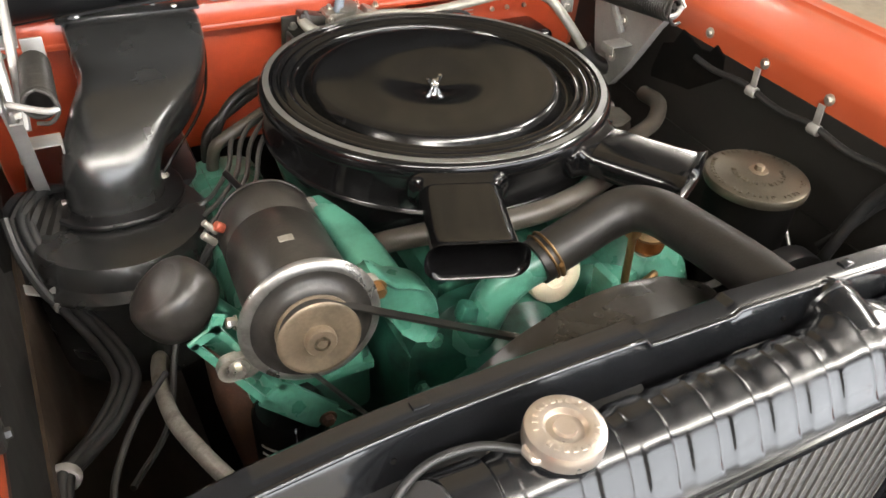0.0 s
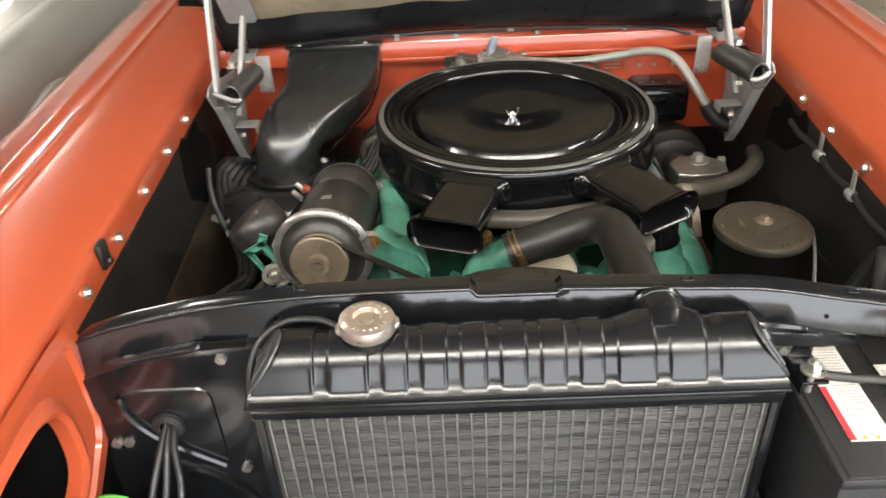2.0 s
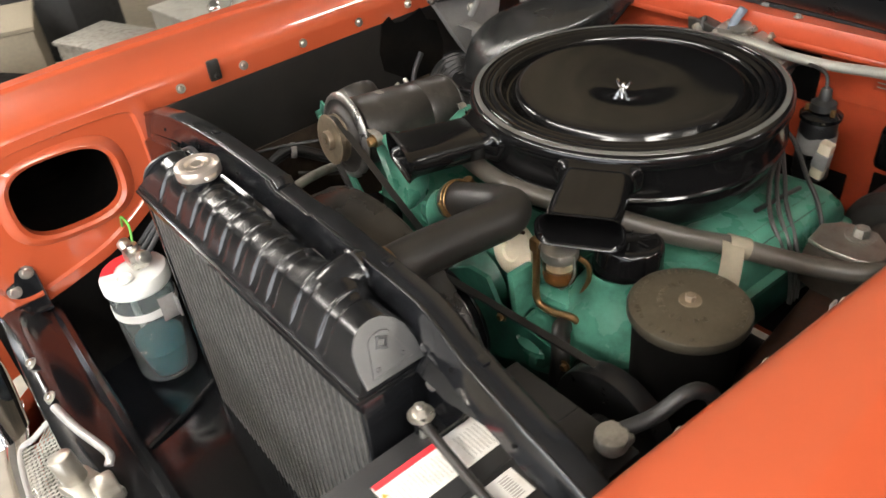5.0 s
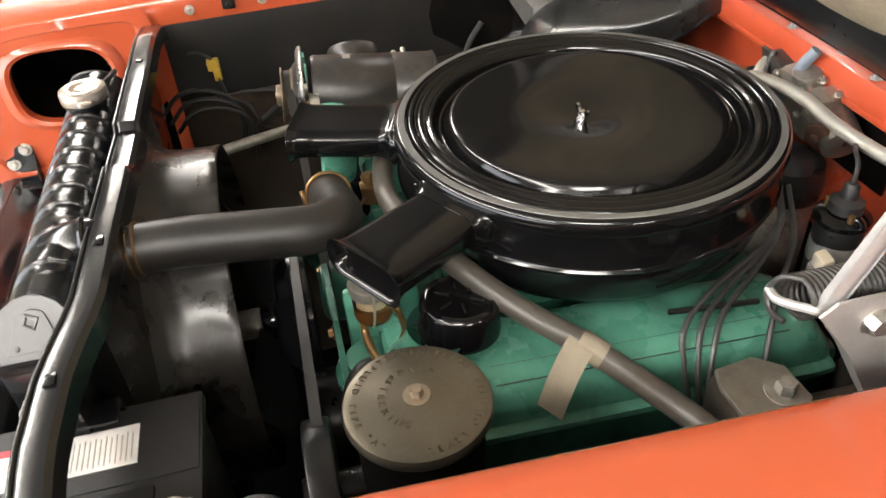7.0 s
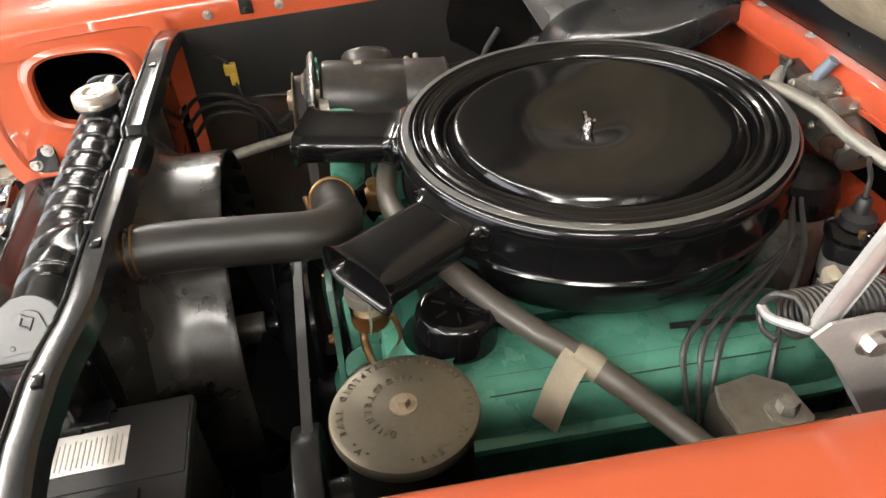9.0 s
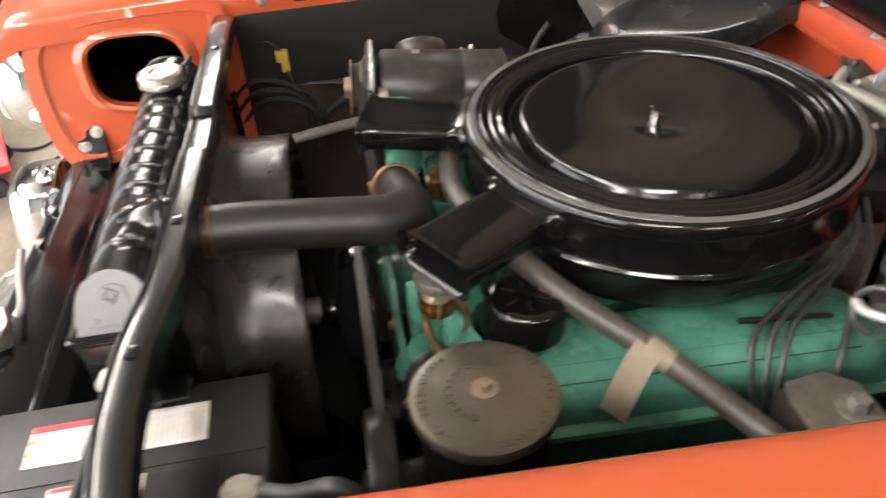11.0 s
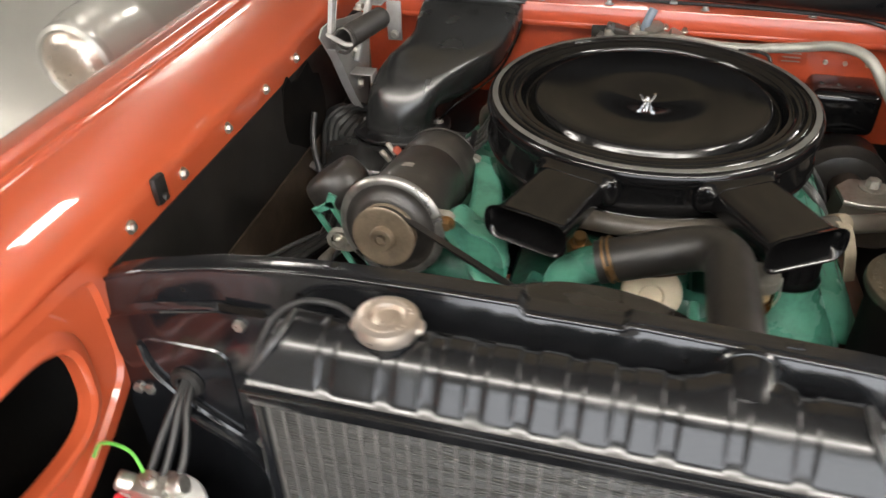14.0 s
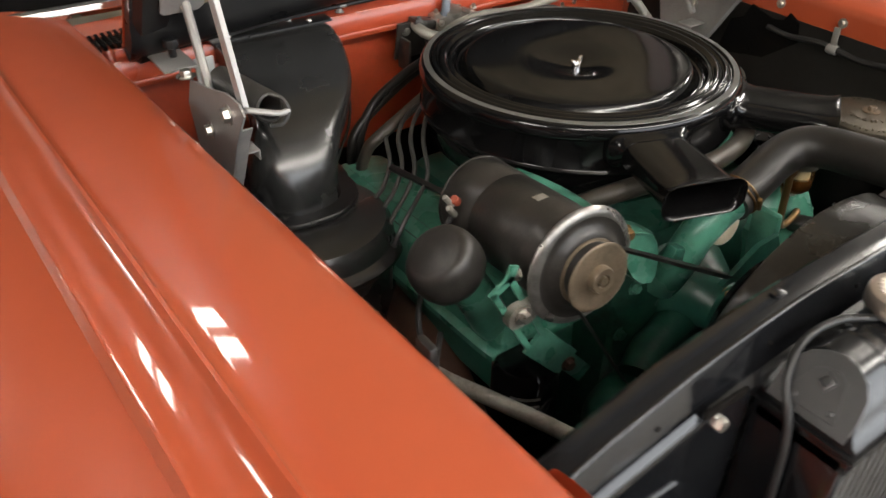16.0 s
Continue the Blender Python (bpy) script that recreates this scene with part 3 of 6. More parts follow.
# folded fins between the tubes, too small to pick apart
random.seed(7)
fold = bmesh.new()
for i in range(34):
    for k in range(138):
        x, z = -0.330 + i * 0.01618, 0.455 + k * 0.0037 + random.uniform(-0.0007, 0.0007)
        u, w = random.uniform(-0.0004, 0.0004), random.uniform(-0.0003, 0.0003)
        q = [fold.verts.new(v) for v in ((x, -0.6928 + w, z - u), (x + 0.0142, -0.6928 - w, z + u), (x + 0.0142, -0.690, z + u + 0.0025), (x, -0.690, z - u + 0.0025))]
        fold.faces.new(q)
tagged(part("folded_fin", fold, COREM, rad), kind="stuff")
neck = lathe([(0, 0), (0.026, 0), (0.026, 0.016), (0.031, 0.018), (0.031, 0.021), (0, 0.021)], 32, pose(-0.215, -0.645, 1.016))
part("filler_neck", neck, TANKM, rad)
rc = [(0, 0.011), (0.009, 0.011), (0.010, 0.008), (0.016, 0.007), (0.018, 0.012), (0.021, 0.013), (0.029, 0.012), (0.0335, 0.010), (0.0345, 0.006), (0.0345, -0.004), (0.033, -0.006), (0, -0.006)]
capm = lathe([(r * 0.91, z) for r, z in rc], 40, pose(-0.215, -0.645, 1.042))
ears = slab(rrect(0.071, 0.019, 0.006), 0.007, pose(-0.215, -0.645, 1.0375, 0, 0, 8), 0.002)
fcap = part("filler_cap", join(capm, ears), CAPM, rad, "worn nickel pressure cap with embossed marks")
for a in list(range(20, 165, 16)) + list(range(205, 345, 16)):
    part("embossed_mark", box((-0.215 + 0.0228 * math.cos(radians(a)), -0.645 + 0.0228 * math.sin(radians(a)), 1.0547), (0.0042, 0.0034, 0.0012), 0.0004, (0, 0, a)), CAPM, fcap)

# air cleaner
ac = thing("air_cleaner", "round gloss black air cleaner with two snorkels and wing nut", "air cleaner", (0, 0, 0.86))
BODY = [(0.0, 0.866), (0.15, 0.866), (0.204, 0.868), (0.226, 0.875), (0.239, 0.892), (0.2455, 0.922), (0.2470, 0.936), (0.2520, 0.9375), (0.2540, 0.940), (0.2545, 0.9415), (0.2525, 0.9440), (0.2508, 0.9462), (0.2506, 0.984), (0.2515, 0.992)]
part("body", lathe(BODY, 96), GLOSS, ac)
LID = [(0.2490, 0.990), (0.2528, 0.9905), (0.2545, 0.9925), (0.2552, 0.9960), (0.2550, 1.0010), (0.2538, 1.0062), (0.2520, 1.0098), (0.2500, 1.0116), (0.2485, 1.0126), (0.2475, 1.0130), (0.2385, 1.0137), (0.2374, 1.0128), (0.2366, 1.0108), (0.2356, 1.0106), (0.2344, 1.0122), (0.2328, 1.0139), (0.2310, 1.0142), (0.2280, 1.0136), (0.2262, 1.0105),
       (0.2240, 1.0096), (0.2218, 1.0112), (0.2195, 1.0130), (0.2160, 1.0134), (0.2130, 1.0122), (0.2112, 1.0092), (0.2092, 1.0082), (0.2072, 1.0090), (0.2050, 1.0102), (0.2028, 1.0100), (0.2008, 1.0078), (0.1990, 1.0035), (0.1972, 0.9985), (0.1955, 0.9955), (0.1932, 0.9942), (0.1908, 0.9944), (0.1890, 0.9958), (0.1868, 0.9990), (0.1838, 1.0040), (0.1812, 1.0080), (0.1793, 1.0102), (0.1768, 1.0117), (0.1735, 1.0125), (0.1690, 1.0129)]
LID += [(r, 1.0130 - 0.0045 * (1 - r / 0.17) - 0.0125 * math.exp(-(r / 0.058) ** 2)) for r in (0.155, 0.135, 0.115, 0.10, 0.09, 0.08, 0.072, 0.064, 0.056, 0.048, 0.041, 0.034, 0.027, 0.02, 0.012, 0.0)]
ac_lid = part("lid", lathe(LID, 144), GLOSS, ac)
part("rim_band", lathe([(0.2476, 1.0128), (0.2472, 1.0134), (0.2392, 1.0140), (0.2387, 1.0135)], 144), LIDBAND, ac_lid, "dull grey band round the lid")


def snorkel(angle):
    """A flat rounded duct out of the body, with a pressed collar and a flared lip."""
    m = pose(-0.004, -0.002, 0.9788, 0, 0, angle)
    rings = []
    for r, w, h in ((0.215, 0.096, 0.040), (0.252, 0.096, 0.040), (0.30, 0.097, 0.0405), (0.355, 0.098, 0.041), (0.376, 0.100, 0.042), (0.384, 0.106, 0.0445), (0.389, 0.113, 0.0475), (0.391, 0.1165, 0.0495), (0.3917, 0.1165, 0.0495),
                    (0.3912, 0.1135, 0.0470), (0.385, 0.102, 0.0400), (0.36, 0.093, 0.0355), (0.30, 0.09, 0.032)):
        rings.append([m @ Vector((x, -r, z)) for x, z in rrect(w, h, h * 0.40)])
    ob = part("snorkel", loft(rings), GLOSS, ac)
    rings = []
    for r, w, h in ((0.238, 0.126, 0.050), (0.250, 0.126, 0.050), (0.2535, 0.122, 0.048), (0.2565, 0.112, 0.045), (0.2605, 0.104, 0.0430), (0.268, 0.099, 0.0415)):
        rings.append([m @ Vector((x, -r, z)) for x, z in rrect(w, h, h * 0.4)])
    part("snorkel_collar", loft(rings), GLOSS, ob)
    for dx in (-0.056, 0.056):
        p = m @ Vector((dx, -0.2545, 0.016))
        part("rivet", lathe([(0.0032, 0), (0.0028, 0.002), (0, 0.003)], 10, axis(p, m @ Vector((dx, -1, 0.016)))), GLOSS, ob)


snorkel(-19.0)
snorkel(31.7)
wn = [lathe([(0, 0), (0.017, 0), (0.017, 0.0015), (0.012, 0.002), (0.0095, 0.003), (0.0085, 0.012), (0.006, 0.013), (0.0045, 0.019), (0, 0.019)], 24, pose(0, 0, 0.998))]
for sgn in (1, -1):
    wn.append(lift(loft([[(sgn * a, t, b) for a, b in ((0.006, 0.004), (0.014, 0.014), (0.0195, 0.023), (0.0175, 0.027), (0.012, 0.025), (0.008, 0.015), (0.004, 0.011))] for t in (-0.0030, 0.0030)]), pose(0, 0, 0.998, 0, 0, 12)))
part("wing_nut", lift(join(*wn), pose(-0.004, -0.003, 0.9935) @ Matrix.Scale(0.70, 4) @ pose(0, 0, -0.998)), CHROME, ac, "bright chrome wing nut")

# ---- hood, hinges, cowl top ----
HY, HZ, HA = 0.332, 1.052, 52.0


def hood_at(x, s, d):
    """A point on the raised hood: s up along it from its rear edge, d out from its underside."""
    c, q = math.cos(radians(HA)), math.sin(radians(HA))
    sag = 0.10 * (x - XC) ** 2
    return (x, HY - s * c + d * q + sag * 0.2, HZ + s * q + d * c - sag)


hood = thing("hood", "raised car hood, black underneath with a tan insulation blanket", "hood", (XC, HY, HZ))
HX0, HX1 = XC - 0.560, XC + 0.560
xs = [HX0 + (HX1 - HX0) * i / 16 for i in range(17)]
part("outer_skin", sheet([[hood_at(x, s, 0.035) for s in (0.0, 0.02, 0.1, 0.3, 0.6, 0.9, 1.2)] for x in xs], 0.002), RED, hood)
part("inner_panel", sheet([[hood_at(x, s, d) for s, d in ((0.0, 0.032), (0.0, 0.012), (0.006, 0.004), (0.02, 0.0), (0.07, 0.0), (0.085, 0.008), (0.10, 0.010), (0.6, 0.012), (1.19, 0.012))] for x in xs], 0.002), SATIN, hood)
part("edge_seal", tube([hood_at(HX0 + 0.01 + (HX1 - HX0 - 0.02) * i / 12, 0.004, 0.006) for i in range(13)], 0.005, 8, 3), RUBBER, hood)
random.seed(4)
rows = []
for i in range(33):
    x = XC - 0.475 + 0.95 * i / 32
    row = []
    for k in range(20):
        s = 0.098 + 0.90 * k / 19
        d = 0.004 - 0.008 * noise.noise((x * 7, s * 7, 0)) - (0.0 if 0 < k < 19 and 0 < i < 32 else -0.008)
        row.append(hood_at(x, s + (0.012 * noise.noise((x * 9, 3, 1)) if k == 0 else 0), d))
    rows.append(row)
part("insulation_blanket", sheet(rows, 0.006), FELT, hood, "tan fibre insulation blanket")
for s in (-1, 1):
    part("side_flange", sheet([[hood_at(XC + s * (0.557 - e), sv, d) for e, d in ((0.0, 0.034), (0.0, 0.010), (0.012, -0.002), (0.05, 0.0), (0.062, 0.010))] for sv in (0.0, 0.1, 0.3, 0.6, 0.9, 1.18)], 0.002), SATIN, hood)


def hinge(s):
    h = thing("hood_lift", "zinc-grey hinged hood lift with a coil spring", "hood lift", (XC + s * 0.535, 0.13, 0.85), "hood lifts")
    X = lambda u: XC + s * u
    # mounting plate with folded edges
    P = [(0.006, 1.054), (0.020, 1.066), (0.060, 1.066), (0.120, 1.050), (0.210, 1.032), (0.240, 0.985), (0.226, 0.925), (0.206, 0.862), (0.176, 0.838), (0.142, 0.856), (0.108, 0.900), (0.080, 0.945), (0.048, 1.000), (0.030, 1.024)]
    part("mounting_plate", loft([[(X(u), y, z) for y, z in P] for u in (0.512, 0.509)]), ZINC, h)
    part("plate_edge", loft([[(X(u), y, z) for u in (0.511, 0.494)] + [(X(u), y + 0.003, z + 0.001) for u in (0.494, 0.511)] for y, z in ((0.030, 1.024), (0.048, 1.000), (0.080, 0.945), (0.108, 0.900), (0.142, 0.856))]), ZINC, h)
    part("foot_tab", join(box((X(0.483), 0.125, 0.948), (0.044, 0.034, 0.003), 0.001), box((X(0.462), 0.125, 0.941), (0.003, 0.034, 0.016), 0.001)), ZINC, h)
    bolt((X(0.509), 0.062, 1.036), (0, 0.062, 1.036), BOLT, h, 0.008, 0.009, 0.012)
    bolt((X(0.512), 0.062, 1.036), (s * 2, 0.062, 1.036), BOLT, h, 0.010, 0.010, 0.014)
    # link arms up to the hood
    a0, a1 = Vector((X(0.500), 0.034 if s < 0 else 0.018, 1.048)), Vector(hood_at(X(0.50), 0.34, 0.0))
    b0, b1 = Vector((X(0.500), 0.14, 0.96)), Vector(hood_at(X(0.485), 0.13, 0.0))

    def bar(p, q, w, t):
        m = axis(p, q)
        l = (q - p).length
        return loft([[m @ Vector((x, y, z)) for x, y in rrect(w, t, t * 0.4, 2)] for z in (0, l * 0.5, l)])
    part("link_arm", bar(a0, a1, 0.011, 0.022), ZINC, h)
    part("link_arm", bar(b0, b1, 0.013, 0.017), ZINC, h)
    mb = pose(*hood_at(X(0.488), 0.205, -0.004), 180 - HA, 0, 0)
    part("hood_bracket", slab([(-0.028, -0.095), (0.022, -0.095), (0.030, -0.085), (0.030, 0.02), (0.024, 0.11), (-0.022, 0.11), (-0.034, 0.02), (-0.034, -0.088)], 0.004, mb, 0.0012), ZINC, h)
    m = Vector(hood_at(X(0.486), 0.125, -0.006))
    bolt(m, m + Vector((0, -0.79, -0.62)), BOLT, h, 0.008, 0.008, 0.012)
    m = Vector(hood_at(X(0.486), 0.28, -0.006))
    bolt(m, m + Vector((0, -0.79, -0.62)), BOLT, h, 0.008, 0.008, 0.012)
    # spring
    q0, q1 = (Vector((X(0.470), 0.022, 1.050)), Vector((X(0.470), 0.200, 1.026))) if s < 0 else (Vector((X(0.482), 0.004, 1.053)), Vector((X(0.470), 0.175, 1.034)))
    part("spring", helix(q0, q1, 0.0180, 30, 0.0028), GENB, h, "dark coil spring")
    part("spring_arm", tube([a0, a0 + Vector((0, -0.012, 0.006)), q0 + Vector((s * -0.004, -0.012, -0.004)), q0 + Vector((s * -0.02, -0.012, -0.004))], 0.0042, 8), ZINC, h)
    part("spring_hook", tube([q0 + Vector((0, 0.004, 0.018)), q0 + Vector((-s * 0.014, -0.006, 0.012)), q0 + Vector((-s * 0.019, -0.013, -0.004)), q0 + Vector((-s * 0.008, -0.015, -0.018)), q0 + Vector((s * 0.008, -0.012, -0.018))], 0.0028, 8), GENB, h)
    # upper bracket on the cowl with its stop bolt
    part("cowl_bracket", join(box((X(0.51), 0.29, 1.033), (0.05, 0.08, 0.004), 0.001), box((X(0.468), 0.275, 0.995), (0.030, 0.004, 0.080), 0.001)), ZINC, h)
    bolt((X(0.468), 0.273, 0.968), (X(0.468), -1, 0.968), BOLT, h)
    part("stop_bolt", join(drum((X(0.505), 0.30, 1.035), (X(0.505), 0.30, 1.05), 0.006), drum((X(0.505), 0.30, 1.05), (X(0.505), 0.30, 1.064), 0.012, 0.003, 8)), SATIN, h, "black adjusting bolt")
    bolt((X(0.515), 0.215, 1.036), (X(0.515), 0.215, 2), BOLT, h, 0.009, 0.010, 0.014)
    for y, z in ((0.150, 0.978), (0.165, 0.905)):
        for q in (0, s * 2):
            bolt((X(0.509 if q == 0 else 0.512), y, z), (q, y, z), BOLT, h, 0.008, 0.009, 0.012)


hinge(-1)
hinge(1)

ct = thing("cowl_top", "orange-red cowl with perforated air vents below the windshield", "cowl", (XC, 0.6, 1.0))
part("panel", sheet([[(XC + u, y + 0.06 * u * u, z - 0.045 * abs(u) ** 2) for y, z in ((0.472, 1.036), (0.50, 1.040), (0.53, 1.044))] for u in np.linspace(-0.75, 0.75, 13)], 0.004), RED, ct)
for s in (-1, 1):
    for i in range(8):
        for k in range(9):
            part("vent_slot", box((XC + s * (0.498 + 0.0105 * k), 0.436 + 0.0088 * i, 1.0368 - 0.05 * (0.498 + 0.0105 * k) ** 2), (0.0072, 0.0042, 0.008), 0, (0, 0, s * 10)), MATT, ct)
ws = thing("windshield", "dark windshield glass with bright chrome trim", "windshield", (XC, 0.85, 1.04))
part("pane", sheet([[(XC + u, 0.548 + 0.35 * t + 0.10 * abs(u) ** 2, 1.05 - 0.03 * abs(u) ** 2 + 0.42 * t) for t in np.linspace(0, 1, 6)] for u in np.linspace(-0.74, 0.74, 15)], 0.005), GLOSS, ws)
part("chrome_trim", tube([(XC + u, 0.538 + 0.10 * abs(u) ** 2, 1.055 - 0.03 * abs(u) ** 2) for u in np.linspace(-0.75, 0.75, 13)], 0.012, 8, 3), CHROME, ws)

# ---- heater duct and blower ----
duct = thing("heater_duct", "curved gloss black heater duct bolted to the blower housing", "heater duct", (-0.445, 0.1, 0.84))
D = [((-0.369, 0.352, 1.004), (0, -1, -0.10), 0.204, 0.044), ((-0.369, 0.325, 0.999), (0, -1, -0.35), 0.203, 0.054), ((-0.371, 0.285, 0.979), (-0.05, -1, -0.5), 0.196, 0.066), ((-0.381, 0.240, 0.957), (-0.22, -1, -0.42), 0.176, 0.080),
     ((-0.404, 0.195, 0.941), (-0.42, -1, -0.42), 0.152, 0.093), ((-0.430, 0.160, 0.925), (-0.40, -0.85, -0.7), 0.138, 0.106), ((-0.448, 0.136, 0.903), (-0.2, -0.45, -1), 0.133, 0.116), ((-0.456, 0.124, 0.876), (0, -0.08, -1), 0.132, 0.123), ((-0.457, 0.122, 0.848), (0, 0, -1), 0.138, 0.130)]


def spline(vals, t):
    """Smooth interpolation through a list of vectors at t."""
    k = min(int(t), len(vals) - 2)
    f = t - k
    a, b, c, e = (Vector(vals[max(0, min(len(vals) - 1, k + o))]) for o in (-1, 0, 1, 2))
    return 0.5 * ((2 * b) + (c - a) * f + (2 * a - 5 * b + 4 * c - e) * f * f + (3 * b - a - 3 * c + e) * f ** 3)


rings = []
for i in range((len(D) - 1) * 7 + 1):
    t = i / 7
    c = spline([q[0] for q in D], t)
    d = spline([q[1] for q in D], t).normalized()
    w, h = spline([(q[2], q[3]) for q in D], t)
    u = Vector((1, 0, 0)) - d * d.x
    u.normalize()
    v = d.cross(u)
    n = 6.0 - 3.6 * min(1.0, max(0.0, (t - 1.0) / 6.0))
    rings.append([c + u * (w / 2 * math.copysign(abs(math.cos(a)) ** (2 / n), math.cos(a))) + v * (h / 2 * math.copysign(abs(math.sin(a)) ** (2 / n), math.sin(a))) for a in [2 * math.pi * k / 56 for k in range(56)]])
part("duct_body", loft(rings), DUCTM, duct, angle=60)
part("duct_seam", tube([(-0.266, 0.335, 0.992), (-0.272, 0.295, 0.960), (-0.290, 0.24, 0.925), (-0.320, 0.19, 0.905), (-0.355, 0.155, 0.885), (-0.385, 0.135, 0.858)], 0.0025, 6), GLOSS, duct)
part("top_flange", box((-0.369, 0.352, 1.0275), (0.215, 0.030, 0.004), 0.001, (4, 0, 0)), SATIN, duct)
part("base_flange", slab(rrect(0.188, 0.170, 0.080, 8), 0.008, pose(-0.455, 0.118, 0.844), 0.002), SATIN, duct)
for dx, dy in ((-0.071, -0.012), (0.019, -0.050), (0.069, 0.016), (-0.02, 0.070)):
    bolt((-0.455 + dx, 0.122 + dy, 0.852), (-0.455 + dx, 0.122 + dy, 2), BOLT, duct, 0.006, 0.007, 0.009)
for x in (-0.445, -0.30):
    bolt((x, 0.35, 1.026), (x, 0.35, 2), BOLT, duct, 0.005, 0.006, 0.007)
blow = thing("heater_blower", "black round heater blower housing on the firewall", "heater blower", (-0.45, 0.08, 0.62))
part("housing", lathe([(0, 0.62), (0.11, 0.62), (0.128, 0.64), (0.13, 0.79), (0.142, 0.793), (0.145, 0.797), (0.145, 0.803), (0.14, 0.807), (0.13, 0.812), (0.126, 0.83), (0.118, 0.842), (0.10, 0.845), (0, 0.845)], 56, pose(-0.462, 0.070, -0.004)), DUCTM, blow)
part("rear_box", box((-0.45, 0.28, 0.72), (0.26, 0.22, 0.2), 0.02), SATIN, blow)
hose = thing("air_hose", "dark ribbed flexible air hose by the blower", "air hose", (-0.54, 0.0, 0.84))
path = curve([(-0.50, 0.110, 0.800), (-0.535, 0.100, 0.812), (-0.565, 0.106, 0.824), (-0.592, 0.120, 0.834)], 6)
part("ribbed_sleeve", tube(path, [0.043 + 0.006 * (i % 2) for i in range(len(path))], 24, raw=True), RUBBER, hose)
part("end_collar", drum((-0.582, 0.114, 0.831), (-0.600, 0.126, 0.838), 0.042), SATIN, hose)

# ---- engine ----
eng = thing("engine", "turquoise-green painted V8 engine with two valve covers", "engine", (0, -0.05, 0.4))
part("block", box((0, -0.03, 0.60), (0.36, 0.54, 0.36), 0.03), GREEN_GRIMY_SHADED, eng)
part("intake", join(box((0, -0.02, 0.775), (0.20, 0.40, 0.08), 0.025), drum((0, 0, 0.80), (0, 0, 0.857), 0.075, 0.008)), GREEN, eng)


def valve_cover(s):
    """A pressed cover with a flat-topped section, rolled flange, rounded ends and pressed lines along it."""
    cx, crown, rise, y1 = (0.236, 0.868, 0.060, 0.212) if s > 0 else (-0.292, 0.848, 0.078, 0.255)
    y0 = -0.275
    slope = -0.03 / 0.53
    rings = []
    n = 30
    for i in range(n + 1):
        t = 0.5 - 0.5 * math.cos(math.pi * i / n)
        y = y0 + (y1 - y0) * t
        e = min(1.0, (y - y0) / 0.045, (y1 - y) / 0.045)
        e = math.sqrt(max(0, 1 - (1 - e) ** 2))
        zt = crown + slope * (y - y0)
        wb = 0.078 + 0.004 * e
        z0 = zt - rise
        h = (rise - 0.004) * (0.12 + 0.88 * e)
        sec = [(-wb, z0 - 0.012), (-wb, z0 - 0.003), (-wb + 0.004, z0), (-wb + 0.012, z0 + 0.001)]
        for a in np.linspace(0.03, math.pi - 0.03, 33):
            u = -(0.069 - 0.007 * (1 - e)) * math.copysign(abs(math.cos(a)) ** 0.6, math.cos(a))
            dent = sum(math.exp(-((u * s - o) / 0.0016) ** 2) for o in (0.004, 0.030, 0.052)) * -0.0012 * e
            sec.append((u, z0 + 0.002 + h * math.sin(a) ** 0.72 + dent))
        sec += [(wb - 0.012, z0 + 0.001), (wb - 0.004, z0), (wb, z0 - 0.003), (wb, z0 - 0.012)]
        rings.append([(cx + x, y, z) for x, z in sec])
    c = part("valve_cover", loft(rings), GREEN, eng, angle=50)
    for off in (0.004, 0.030, 0.052):
        k = math.acos(min(1.0, (off / 0.069) ** (1 / 0.6)))
        z = crown + slope * 0.24 - rise + 0.002 + (rise - 0.004) * math.sin(k) ** 0.72 - 0.0007
        part("cover_groove", box((cx + s * off, (y0 + y1) / 2, z + slope * ((y0 + y1) / 2 - y0 - 0.24)), (0.0011, y1 - y0 - 0.12, 0.0012), 0, (math.degrees(math.atan(slope)), 0, 0)), DARKINK, c)
    part("cylinder_head", box((0.225 if s > 0 else -0.285, -0.01, 0.735 if s > 0 else 0.72), (0.145, 0.48 if s > 0 else 0.52, 0.13 if s > 0 else 0.11), 0.015, (-3, 0, 0)), GREEN_GRIMY_SHADED, eng)


valve_cover(1)
valve_cover(-1)
part("front_cover", loft([[(x * k, y, 0.66 + z * k) for x, z in rrect(0.34, 0.36, 0.09)] for y, k in ((-0.26, 1.0), (-0.285, 1.0), (-0.30, 0.92), (-0.308, 0.75))]), GREEN_GRIMY_SHADED, eng)
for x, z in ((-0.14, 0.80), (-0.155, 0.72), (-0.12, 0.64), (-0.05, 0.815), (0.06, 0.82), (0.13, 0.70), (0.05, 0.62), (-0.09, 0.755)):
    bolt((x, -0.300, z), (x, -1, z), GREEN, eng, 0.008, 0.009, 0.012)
part("pump_housing", lathe([(0, 0), (0.030, 0), (0.040, -0.006), (0.046, -0.03), (0.058, -0.05), (0.070, -0.07)], 40, axis((-0.03, -0.385, 0.765), (-0.03, -1, 0.765))), GREEN_GRIMY_SHADED, eng)
part("pump_inlet", tube([(-0.06, -0.33, 0.73), (-0.12, -0.345, 0.725), (-0.165, -0.36, 0.735), (-0.195, -0.375, 0.72)], [0.03, 0.027, 0.026, 0.028], 18), GREEN_GRIMY_SHADED, eng)
part("timing_scale", box((-0.06, -0.345, 0.655), (0.05, 0.004, 0.018), 0.001, (0, 20, 0)), GREEN_GRIMY_SHADED, eng)
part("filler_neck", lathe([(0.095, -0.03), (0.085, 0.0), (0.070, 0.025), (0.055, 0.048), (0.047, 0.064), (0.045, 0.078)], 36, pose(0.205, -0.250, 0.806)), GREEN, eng)
